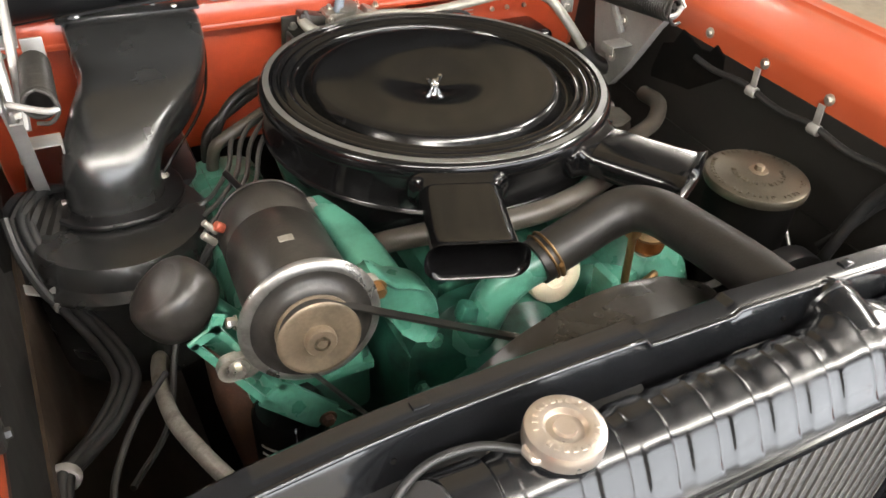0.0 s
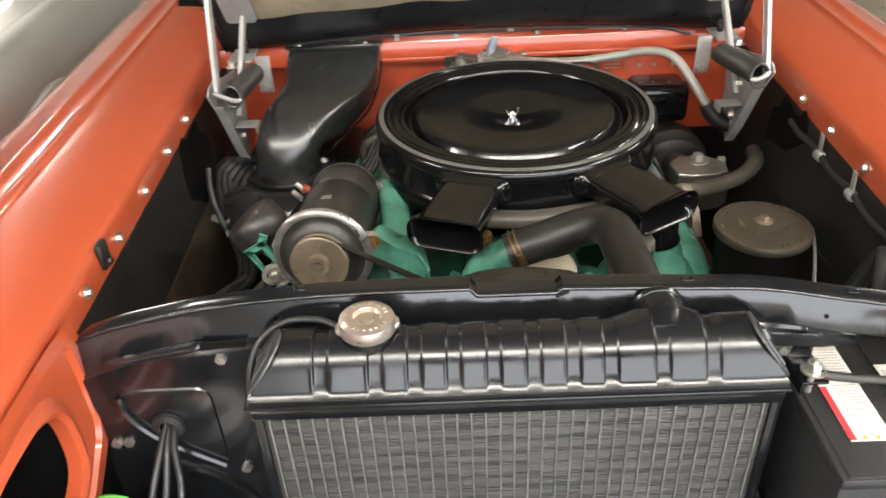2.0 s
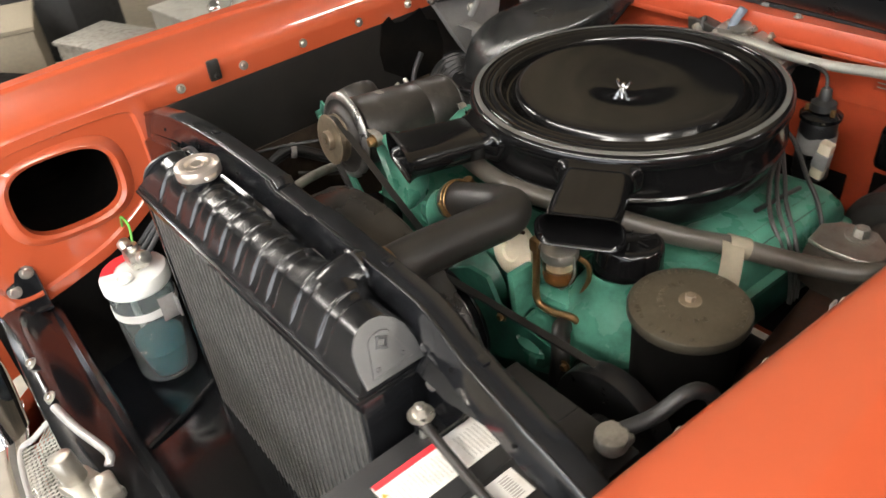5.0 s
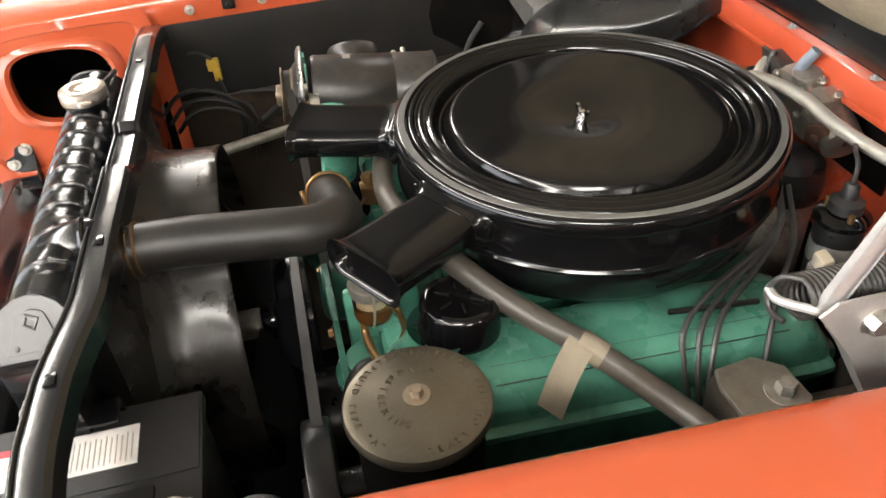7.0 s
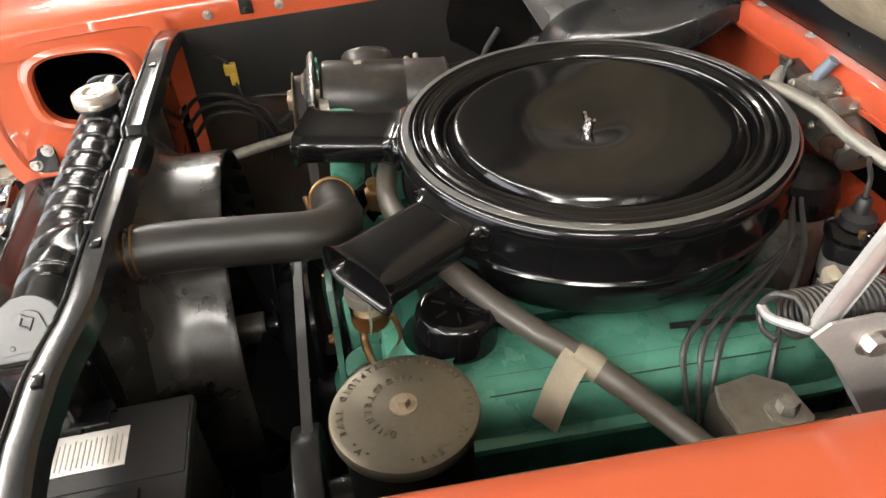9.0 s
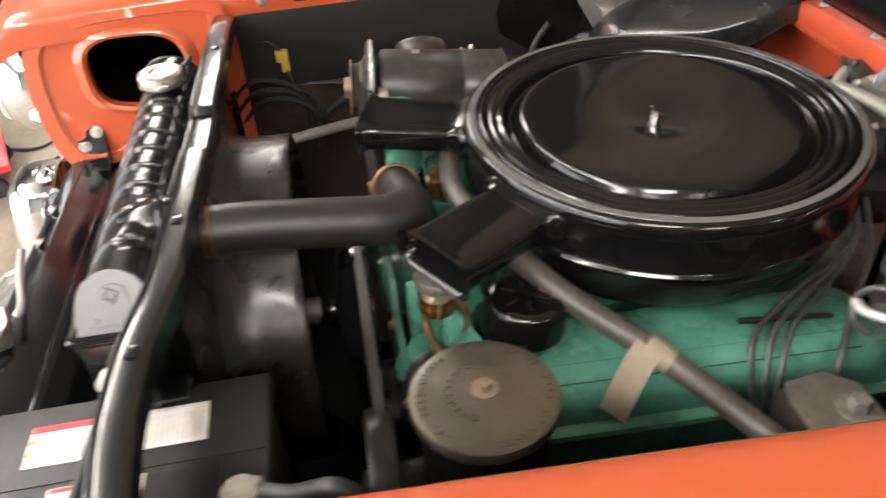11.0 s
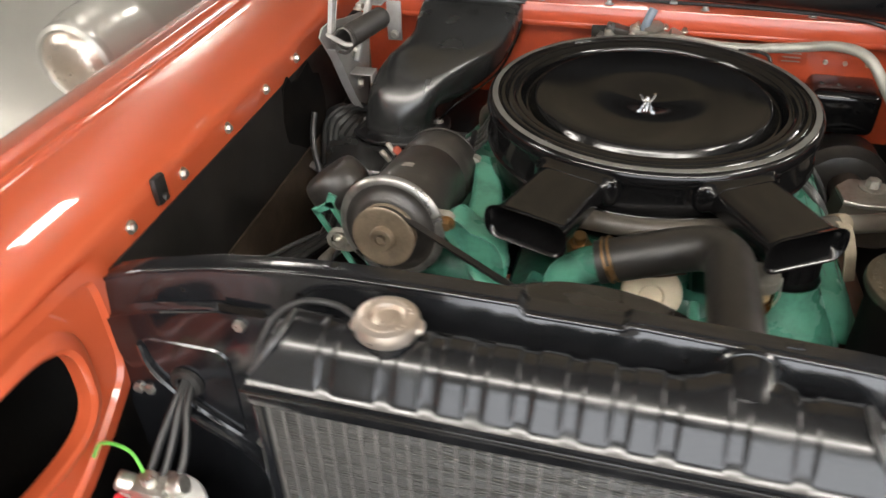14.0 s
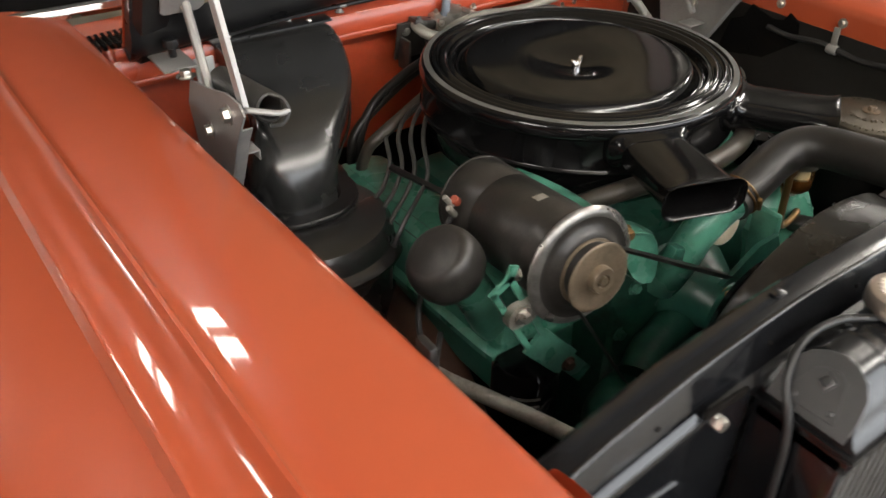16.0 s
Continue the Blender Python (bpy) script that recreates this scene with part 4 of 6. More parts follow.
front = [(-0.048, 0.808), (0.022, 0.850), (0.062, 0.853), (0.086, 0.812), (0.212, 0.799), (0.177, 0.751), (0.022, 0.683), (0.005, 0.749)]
part("front_plate", loft([[(x, y, z) for x, z in front] for y in (-0.376, -0.368)]), GREEN_GRIMY_SHADED, eng)
for x, z in (front[0], front[3], front[4]):
    bolt((x + 0.008, -0.377, z - 0.012), (x + 0.008, -1, z - 0.012), BRASS, eng, 0.006, 0.007, 0.009)
part("temperature_sender", join(drum((-0.067, -0.285, 0.885), (-0.067, -0.288, 0.915), 0.017, 0.003, 6), drum((-0.067, -0.288, 0.915), (-0.068, -0.292, 0.930), 0.009)), BRASS, eng, "old brass sender")
part("bypass_elbow", tube([(0.176, -0.33, 0.80), (0.182, -0.345, 0.812), (0.196, -0.362, 0.806), (0.205, -0.372, 0.78), (0.20, -0.372, 0.74)], 0.0135, 14), RUBBER, eng, "black rubber bypass elbow")
part("linkage_rod", tube([(-0.045, -0.30, 0.905), (-0.02, -0.315, 0.900), (0.03, -0.318, 0.898), (0.075, -0.31, 0.905)], 0.003, 8), RUST, eng)
part("water_outlet", tube([(-0.030, -0.349, 0.932), (-0.055, -0.345, 0.918), (-0.080, -0.338, 0.888), (-0.088, -0.325, 0.84), (-0.085, -0.30, 0.79)], [0.024, 0.0245, 0.025, 0.026, 0.032], 20), GREEN, eng)
part("outlet_boss", box((-0.115, -0.335, 0.87), (0.03, 0.02, 0.025), 0.005, (0, 20, 0)), GREEN_GRIMY_SHADED, eng)
# broad cast arm that carries the generator
rings = []
AP, AW, AH = [(-0.236, -0.138, 0.936), (-0.228, -0.165, 0.931), (-0.217, -0.195, 0.921), (-0.210, -0.235, 0.913), (-0.206, -0.270, 0.906), (-0.203, -0.295, 0.900), (-0.202, -0.308, 0.896), (-0.201, -0.314, 0.893)], (0.022, 0.032, 0.045, 0.051, 0.052, 0.049, 0.040, 0.026), (0.018, 0.022, 0.028, 0.031, 0.031, 0.028, 0.024, 0.015)
for i, c in enumerate(curve(AP, 4)):
    w, h = float(np.interp(i / 4, range(8), AW)), float(np.interp(i / 4, range(8), AH))
    rings.append([c + Vector((x, 0.25 * z, z)) for x, z in rrect(w, h, h * 0.34, 4)])
part("generator_bracket", loft(rings), GREEN, eng)
FOOT = ((-0.250, 0.936), (-0.247, 0.953), (-0.236, 0.961), (-0.225, 0.955), (-0.212, 0.943), (-0.190, 0.936), (-0.172, 0.927), (-0.161, 0.908), (-0.157, 0.885), (-0.160, 0.858), (-0.168, 0.849), (-0.188, 0.855), (-0.206, 0.872), (-0.222, 0.900), (-0.238, 0.920))
part("bracket_foot", loft([[(-0.20 + (x + 0.20) * k, y + 0.12 * (z - 0.90), 0.90 + (z - 0.90) * k) for x, z in FOOT] for y, k in ((-0.292, 0.80), (-0.305, 0.93), (-0.320, 0.99), (-0.334, 1.0), (-0.340, 0.975), (-0.342, 0.93), (-0.339, 0.86), (-0.336, 0.70))]), GREEN, eng)
bolt((-0.238, -0.148, 0.934), (-0.238, -0.5, 1.3), BRASS, eng, 0.007, 0.008, 0.010)
def flat_bar(p, q, w, t):
    """A flat strip of width w between two points, thin along y."""
    p, q = Vector(p), Vector(q)
    d = (q - p).normalized()
    n = d.cross(Vector((0, 1, 0))).normalized() * w / 2
    y = Vector((0, t / 2, 0))
    return loft([[c + n + y, c - n + y, c - n - y, c + n - y] for c in (p, q)])


arm = [flat_bar((-0.431, -0.338, 0.944), (-0.366, -0.338, 0.826), 0.008, 0.004), flat_bar((-0.407, -0.338, 0.956), (-0.346, -0.338, 0.842), 0.008, 0.004), flat_bar((-0.434, -0.338, 0.940), (-0.403, -0.338, 0.958), 0.010, 0.004),
       flat_bar((-0.410, -0.338, 0.952), (-0.402, -0.338, 0.972), 0.012, 0.004), flat_bar((-0.362, -0.3375, 0.842), (-0.300, -0.3375, 0.772), 0.040, 0.005), flat_bar((-0.305, -0.3365, 0.780), (-0.262, -0.3365, 0.730), 0.026, 0.005)]
part("adjusting_arm", join(*arm), GREEN, eng)
bolt((-0.300, -0.341, 0.772), (-0.300, -1, 0.772), RUST, eng, 0.008, 0.008, 0.011)
part("lower_pipe", tube([(-0.10, -0.33, 0.66), (-0.20, -0.36, 0.68), (-0.27, -0.39, 0.70), (-0.30, -0.43, 0.69)], 0.030, 16), GREEN_GRIMY_SHADED, eng)
part("exhaust_manifold", tube([(-0.34, 0.2, 0.70), (-0.36, 0.0, 0.68), (-0.37, -0.15, 0.66), (-0.36, -0.22, 0.58)], [0.03, 0.035, 0.035, 0.03], 12), RUST, eng, "rusty exhaust manifold")
part("exhaust_manifold", tube([(0.34, 0.2, 0.70), (0.36, 0.0, 0.68), (0.37, -0.15, 0.66), (0.36, -0.22, 0.58)], [0.03, 0.035, 0.035, 0.03], 12), RUST, eng, "rusty exhaust manifold")

# pulleys, fan and belts
fan = thing("cooling_fan", "dark metal cooling fan behind the shroud", "fan", (-0.03, -0.46, 0.76))
FC = (-0.03, 0.775)
part("hub", drum((-0.004, -0.512, 0.757), (-0.004, -0.472, 0.757), 0.0215), CAST, fan, "dull bare metal fan hub")
part("pulley", join(drum((-0.004, -0.474, 0.757), (-0.004, -0.44, 0.757), 0.018), lathe([(0.016, 0.050), (0.045, 0.049), (0.066, 0.044), (0.080, 0.034), (0.087, 0.020), (0.094, 0.018), (0.095, 0.014), (0.086, 0.008), (0.095, 0.002), (0.094, -0.004), (0.03, -0.006), (0, -0.006)], 56, axis((-0.004, -0.403, 0.757), (-0.004, -1, 0.757)))), STEEL_BLACK, fan, "domed black fan pulley")
for i in range(4):
    m = pose(-0.004, -0.462, 0.757, 0, 5 + 90 * i, 0)
    part("blade", loft([[m @ Vector((w * c + 0.0, w * c * 0.55 + t, r)) for c, t in ((-1, -0.001), (1, -0.001), (1, 0.001), (-1, 0.001))] for r, w in ((0.03, 0.02), (0.08, 0.035), (0.17, 0.05), (0.19, 0.045))]), SATIN, fan)
shroud = thing("fan_shroud", "dark grey sheet metal fan shroud behind the radiator", "fan shroud", (FC[0], -0.55, 0.45))
RM = axis((-0.037, -0.480, 0.764), (-0.037, -1, 0.764))


def ring_radius(a, d, r):
    """Hammered dents in the drum, deepest along its upper rear edge."""
    w = math.exp(-(d / 0.05) ** 2)
    return r + w * (0.0022 * noise.noise((9 * a, 40 * d, 2.0)) + 0.0012 * noise.noise((23 * a, 70 * d, 5.0)))


ring = []
for r0, d in [(0.2320, 0.0), (0.2335, 0.002), (0.2335, 0.012), (0.2335, 0.025), (0.2340, 0.040), (0.2350, 0.055), (0.2375, 0.07), (0.245, 0.082), (0.258, 0.092), (0.262, 0.096), (0.256, 0.096), (0.233, 0.07), (0.230, 0.02), (0.230, 0.0)]:
    ring.append([RM @ Vector((ring_radius(2 * math.pi * k / 144, d, r0) * math.cos(2 * math.pi * k / 144), ring_radius(2 * math.pi * k / 144, d, r0) * math.sin(2 * math.pi * k / 144), d)) for k in range(144)])
part("ring", loft(ring, True, False), SHROUD, shroud)
part("cone", loft([[(-0.037 + 0.258 * math.cos(a), -0.573, 0.764 + 0.258 * math.sin(a)) for a in [2 * math.pi * i / 64 for i in range(64)]],
                   [(XC - 0.01 + max(-0.29, min(0.29, 0.42 * math.cos(a))), -0.592, 0.74 + max(-0.29, min(0.265, 0.42 * math.sin(a)))) for a in [2 * math.pi * i / 64 for i in range(64)]]], True, False), SHROUD, shroud)
for x, z in ((0.262, 0.86), (0.268, 0.80), (0.262, 0.72)):
    bolt((x - 0.02, -0.575, z), (x - 0.02, 1, z), BOLT, shroud, 0.005, 0.010, 0.008)


def belt(name, circles, y, label):
    """A V-belt round pulleys (x, z, r), given counter-clockwise as seen from the front."""
    pts = []
    n = len(circles)
    for x, z, r in circles:
        pts += [(x + r * math.cos(a), z + r * math.sin(a)) for a in [2 * math.pi * k / 40 for k in range(40)]]
    pts = sorted(set(pts))
    def half_hull(seq):
        out = []
        for p in seq:
            while len(out) > 1 and (out[-1][0] - out[-2][0]) * (p[1] - out[-2][1]) - (out[-1][1] - out[-2][1]) * (p[0] - out[-2][0]) <= 0:
                out.pop()
            out.append(p)
        return out
    hull = half_hull(pts)[:-1] + half_hull(pts[::-1])[:-1]
    cx, cz = sum(p[0] for p in hull) / len(hull), sum(p[1] for p in hull) / len(hull)
    ring = []
    for x, z in hull:
        d = Vector((x - cx, z - cz)).normalized() * 0.008
        ring.append([(x - d.x, y - 0.004, z - d.y), (x, y - 0.006, z), (x, y + 0.006, z), (x - d.x, y + 0.004, z - d.y)])
    ring.append(ring[0])
    return solo(name, loft(ring, True, False), RUBBER, label, "belt")


belt("fan_belt", [(-0.3157, 0.9465, 0.0375), (FC[0], 0.75, 0.06), (0.0, 0.52, 0.08)], -0.3705, "black V-belt round the generator pulley")
belt("steering_belt", [(0.335, 0.795, 0.080), (-0.004, 0.757, 0.092), (0.0, 0.52, 0.08)], -0.412, "black V-belt round the steering pump pulley")
solo("crank_pulley", join(drum((0, -0.43, 0.52), (0, -0.34, 0.52), 0.085), drum((0, -0.44, 0.52), (0, -0.33, 0.52), 0.03)), SATIN, "black crankshaft pulley below the fan", "pulley")

# ---- generator ----
gen = thing("generator", "dark grey cylindrical generator with a bronze pulley", "generator", (-0.312, -0.25, 0.86))
G0, G1 = Vector((-0.316, -0.386, 0.947)), Vector((-0.302, -0.13, 0.921))
gd = (G1 - G0).normalized()
at = lambda d: G0 + gd * d
GM = axis(G0, G1)
part("casing", lathe([(0, 0.045), (0.05, 0.045), (0.0585, 0.05), (0.0605, 0.056), (0.0605, 0.178), (0.0598, 0.179), (0.0598, 0.181), (0.0605, 0.182), (0.0605, 0.243), (0.058, 0.249), (0.05, 0.252), (0.02, 0.253), (0, 0.253)], 56, GM), GENB, gen)
part("end_ring", lathe([(0.0612, 0.244), (0.0622, 0.245), (0.0622, 0.2475), (0.058, 0.250), (0.057, 0.246)], 56, GM), GENB, gen)
part("fan_disc", lathe([(0.02, 0.020), (0.042, 0.020), (0.048, 0.023), (0.053, 0.028), (0.060, 0.029), (0.064, 0.0275), (0.0710, 0.030), (0.0705, 0.034), (0.060, 0.034), (0.050, 0.034), (0.02, 0.030)], 72, GM), GENB, gen, "worn dark cooling disc")
part("disc_rim", lathe([(0.0640, 0.0274), (0.0660, 0.0270), (0.0705, 0.0290), (0.0740, 0.031), (0.0755, 0.034), (0.0745, 0.0365), (0.070, 0.036), (0.069, 0.034)], 72, GM), GENDISC, gen, "worn bright rim")
pul = part("pulley", lathe([(r * 0.955, d * 0.8 + 0.006) for r, d in [(0.012, -0.010), (0.0125, -0.004), (0.0335, -0.0042), (0.040, -0.0058), (0.0445, -0.0055), (0.0455, -0.0045), (0.0455, -0.0032), (0.034, -0.001), (0.031, 0.005), (0.034, 0.011), (0.0435, 0.0145), (0.0435, 0.017), (0.02, 0.020), (0.012, 0.03)]], 64, GM), PULLEY, gen, "worn bronze-brown pulley")
part("shaft_nut", join(lathe([(r, d + 0.008) for r, d in [(0.0165, -0.004), (0.0165, -0.012), (0.015, -0.0145), (0.0085, -0.015), (0.008, -0.011), (0.0055, -0.0105), (0.005, -0.016), (0, -0.0165)]], 28, GM)), PULLEY, pul)
for cx, cz, y0, y1 in ((-0.252, 0.955, -0.344, -0.330), (-0.258, 0.938, -0.155, -0.142)):
    part("mount_ear", loft([[Vector((cx, y, cz)) + Vector((x, 0, z)) for x, z in rrect(0.042, 0.024, 0.011)] for y in (y0, y1)]), CAST, gen)
bolt((-0.238, -0.345, 0.957), (-0.238, -1, 0.957), BRASS, gen, 0.008, 0.012, 0.011)
part("adjust_ear", loft([[Vector((-0.392, y, 0.903)) + Vector((x, 0, z)) for x, z in rrect(0.045, 0.032, 0.015)] for y in (-0.349, -0.338)]), CAST, gen)
bolt((-0.394, -0.35, 0.905), (-0.394, -1, 0.905), BOLT, gen, 0.007, 0.009, 0.012)
bolt((-0.385, -0.325, 0.945), (-0.6, -0.325, 1.0), BOLT, gen, 0.006, 0.01, 0.008)
term = part("terminal", join(drum((-0.372, -0.185, 0.945), (-0.385, -0.188, 0.962), 0.0045), drum((-0.367, -0.172, 0.95), (-0.38, -0.172, 0.968), 0.004)), CAST, gen)
part("terminal_boot", join(drum((-0.358, -0.172, 0.952), (-0.368, -0.174, 0.962), 0.006), tube([(-0.360, -0.172, 0.954), (-0.352, -0.160, 0.948), (-0.358, -0.145, 0.93)], 0.0045, 8)), BOOT, term, "faded red terminal boot")
part("maker_plate", sheet([[GM @ Vector((0.0612 * math.cos(a), 0.0612 * math.sin(a), d)) for d in (0.10, 0.112)] for a in np.linspace(radians(80), radians(95), 5)], 0.0005), CAST, gen)

# breather caps
left_cap = thing("oil_breather_cap", "matt black round oil breather cap on a green pipe", "breather cap", (-0.40, -0.25, 0.84))
C0, C1 = Vector((-0.424, -0.252, 0.921)), Vector((-0.464, -0.248, 0.975))
part("cap", lathe([(0, -0.014), (0.030, -0.014), (0.039, -0.011), (0.0445, -0.004), (0.0465, 0.004), (0.0470, 0.012), (0.0468, 0.020), (0.0455, 0.029), (0.0430, 0.036), (0.039, 0.0405), (0.0335, 0.0425), (0.030, 0.0420), (0.028, 0.0425), (0, 0.0435)], 56, axis(C0, C1)), GENB, left_cap)
part("pipe", tube([C0, (-0.385, -0.248, 0.865), (-0.35, -0.24, 0.80), (-0.30, -0.22, 0.74)], 0.027, 16), GREEN, left_cap, "green painted filler pipe")
right_cap = thing("oil_breather_cap", "gloss black round oil breather cap on the valve cover", "breather cap", (0.205, -0.245, 0.875))
part("cap", lathe([(0, 0.0), (0.044, 0.0), (0.0475, 0.003), (0.0475, 0.008), (0.046, 0.012), (0.0455, 0.032), (0.0435, 0.041), (0.038, 0.046), (0.036, 0.0465), (0.034, 0.0445), (0, 0.0445)], 48, pose(0.203, -0.234, 0.870, -4, 0, 0) @ Matrix.Scale(1.04, 4)), GLOSS, right_cap)
for a in (0, 60, 120, 180, 240, 300):
    part("cap_slot", box((0.203 + 0.021 * math.cos(radians(a)), -0.231 + 0.021 * math.sin(radians(a)), 0.9180), (0.016, 0.0022, 0.0016), 0, (0, 0, a)), SATIN, right_cap)

# ---- power steering pump ----
ps = thing("steering_pump", "black power steering pump with a stamped bronze-grey lid", "steering pump", (0.354, -0.312, 0.74))
PX, PY, PZ = 0.354, -0.312, 0.934
part("reservoir", lathe([(0, -0.19), (0.05, -0.19), (0.062, -0.17), (0.064, -0.02), (0.066, -0.004)], 48, pose(PX, PY, PZ)), MATT, ps)
lid = part("lid", lathe([(0.066, -0.010), (0.0715, -0.009), (0.0725, -0.006), (0.0725, 0.0), (0.071, 0.0035), (0.067, 0.005), (0.058, 0.0055), (0.045, 0.0075), (0.018, 0.0105), (0, 0.011)], 72, pose(PX, PY, PZ)), OLIVE, ps, "stamped bronze-grey lid with raised lettering")
part("lid_bolt", join(lift(bolt_mesh(0.0068, 0.009, 0.0135), pose(PX, PY, PZ + 0.0105, 0, 0, 12))), PULLEY, ps)
part("pulley", join(drum((0.335, -0.43, 0.795), (0.335, -0.40, 0.795), 0.084), drum((0.335, -0.44, 0.795), (0.335, -0.34, 0.795), 0.025)), SATIN, ps)


def lettering(text, size, material_, parent, m, height=0.0009):
    cu = bpy.data.curves.new("letters", "FONT")
    cu.body, cu.size, cu.align_x, cu.align_y, cu.extrude = text, size, "CENTER", "CENTER", height
    ob = bpy.data.objects.new("letters", cu)
    me = bpy.data.meshes.new_from_object(ob)
    bpy.data.objects.remove(ob)
    bm = bmesh.new()
    bm.from_mesh(me)
    bpy.data.meshes.remove(me)
    bpy.data.curves.remove(cu)
    bm.transform(m)
    return bm


def ring_text(text, c, r, start, step, size, inward=False):
    """Letters set round a centre; start and step in degrees."""
    out = []
    for i, ch in enumerate(text):
        if ch == " ":
            continue
        a = start + step * i
        out.append(lettering(ch, size, None, None, pose(c[0] + r * math.cos(radians(a)), c[1] + r * math.sin(radians(a)), c[2], 0, 0, a + (90 if step > 0 else -90))))
    return join(*out)


part("raised_word", ring_text("POWER", (PX, PY, PZ + 0.0090), 0.034, 212, -17, 0.0105), LETTER, lid)
part("raised_word", ring_text("STEERING", (PX, PY, PZ + 0.0090), 0.034, 222, 16, 0.0105), LETTER, lid)
part("raised_word", ring_text("FILL TO LEVEL", (PX, PY, PZ + 0.0056), 0.0615, 95, -8.0, 0.0095), LETTER, lid)
part("raised_word", ring_text("TRANSMISSION", (PX, PY, PZ + 0.0056), 0.0615, 205, -8.0, 0.0095), LETTER, lid)
part("raised_word", ring_text('FLUID TYPE "A"', (PX, PY, PZ + 0.0056), 0.0615, 213, 8.0, 0.0095), LETTER, lid)

# ---- hoses and pipes ----
rh = thing("radiator_hose", "thick black rubber upper radiator hose with wire clamps", "radiator hose", (0.1, -0.45, 0.93))
part("hose", tube([(0.112, -0.588, 1.000), (0.112, -0.52, 0.998), (0.112, -0.43, 0.988), (0.110, -0.378, 0.981), (0.092, -0.350, 0.974), (0.060, -0.342, 0.962), (0.020, -0.345, 0.949), (-0.038, -0.349, 0.930)], 0.0285, 28), RUBBER, rh)


def wire_clamp(c, d, parent):
    m = axis(c, Vector(c) + Vector(d))
    for o in (-0.004, 0.004):
        part("clamp", tube([m @ Vector((0.0298 * math.cos(a), 0.0298 * math.sin(a), o)) for a in np.linspace(0, 2 * math.pi, 33)], 0.0016, 6, raw=True), BRASS, parent, "brass wire clamp")
    part("clamp_screw", drum(m @ Vector((0.031, -0.010, 0)), m @ Vector((0.034, 0.012, 0)), 0.0035), BRASS, parent)


wire_clamp((0.112, -0.568, 1.0), (0, 1, 0), rh)
wire_clamp((-0.022, -0.348, 0.937), (-1, -0.05, -0.45), rh)
part("outlet_neck", join(tube([(0.112, -0.640, 1.008), (0.113, -0.622, 1.018), (0.114, -0.605, 1.021), (0.113, -0.588, 1.012), (0.112, -0.572, 1.002)], [0.032, 0.029, 0.027, 0.0255, 0.024], 28),
                         lathe([(0.0265, 0.0), (0.0295, 0.001), (0.0312, 0.004), (0.0295, 0.007), (0.0265, 0.008)], 36, axis((0.1135, -0.613, 1.0205), (0.114, 0, 1.03)))), TANKM, rad, "black outlet neck with a rolled collar")
plate = [(-0.036, -0.030), (0.036, -0.030), (0.0365, -0.010), (0.033, 0.010), (0.025, 0.022), (0.012, 0.030), (0.0, 0.032), (-0.012, 0.030), (-0.025, 0.022), (-0.033, 0.010), (-0.0365, -0.010)]
for s_, px_ in ((1, 0.2212), (-1, -0.3297)):
    up = Vector((-0.74 * s_, 0, 1)).normalized()
    side = Vector((0, s_, 0))
    mp = Matrix((side, up, side.cross(up))).transposed().to_4x4()
    mp.translation = (px_, -0.653, 1.0085)
    ep = part("end_plate", slab(plate, 0.0030, mp, 0.0007), GREYPLATE, rad, "flat scuffed black end plate")
    part("plate_pressing", slab([(-0.026, -0.024), (0.024, -0.022), (0.013, 0.014), (0.004, 0.018), (-0.008, 0.016), (-0.014, 0.012)], 0.0022, mp @ pose(0, 0, 0.0028), 0.0008), GREYPLATE, ep)
    part("plate_boss", lathe([(0.0095, 0.0), (0.0085, 0.003), (0.0055, 0.0036), (0.0045, 0.001), (0, 0.001)], 4, mp @ pose(0.0, 0.006, 0.0046, 0, 0, 20)), GREYPLATE, ep)
    for qx, qy in ((-0.016, -0.017), (0.016, -0.015)):
        part("plate_dimple", lathe([(0.003, 0.0), (0.002, 0.0014), (0, 0.0016)], 10, mp @ pose(qx, qy, 0.0048)), GREYPLATE, ep)

vp = thing("breather_hose", "dark grey rubber hose held by a cloth strap", "hose", (0.2, -0.2, 0.88))
part("hose", tube([(-0.20, -0.185, 0.875), (-0.175, -0.212, 0.905), (-0.13, -0.241, 0.926), (-0.085, -0.262, 0.938), (0, -0.276, 0.942), (0.07, -0.267, 0.943), (0.13, -0.242, 0.938), (0.185, -0.205, 0.921), (0.235, -0.162, 0.901), (0.28, -0.115, 0.884), (0.33, -0.068, 0.862), (0.38, -0.035, 0.852), (0.43, -0.018, 0.860), (0.468, 0.02, 0.870), (0.485, 0.08, 0.86)], 0.0145, 20), HOSEG, vp)
st = Vector((0.290, -0.105, 0.880))
sd = Vector((0.66, 0.68, -0.32)).normalized()
ms = axis(st, st + sd)
part("strap", sheet([[p + sd * o for o in (-0.016, 0.016)] for p in [ms @ Vector((0.0160 * math.cos(a), 0.0160 * math.sin(a), 0)) for a in np.linspace(0, 2 * math.pi, 25)]], 0.0012), TAN, vp, "faded cloth strap")
part("strap_tail", sheet([[Vector(p) + sd * o for o in (-0.016, 0.016)] for p in curve([st + Vector((-0.004, -0.006, 0.0155)), st + Vector((0.008, -0.022, 0.008)), st + Vector((0.018, -0.040, -0.018)), st + Vector((0.024, -0.056, -0.06))], 5)], 0.0015), TAN, vp, "hanging strap end")

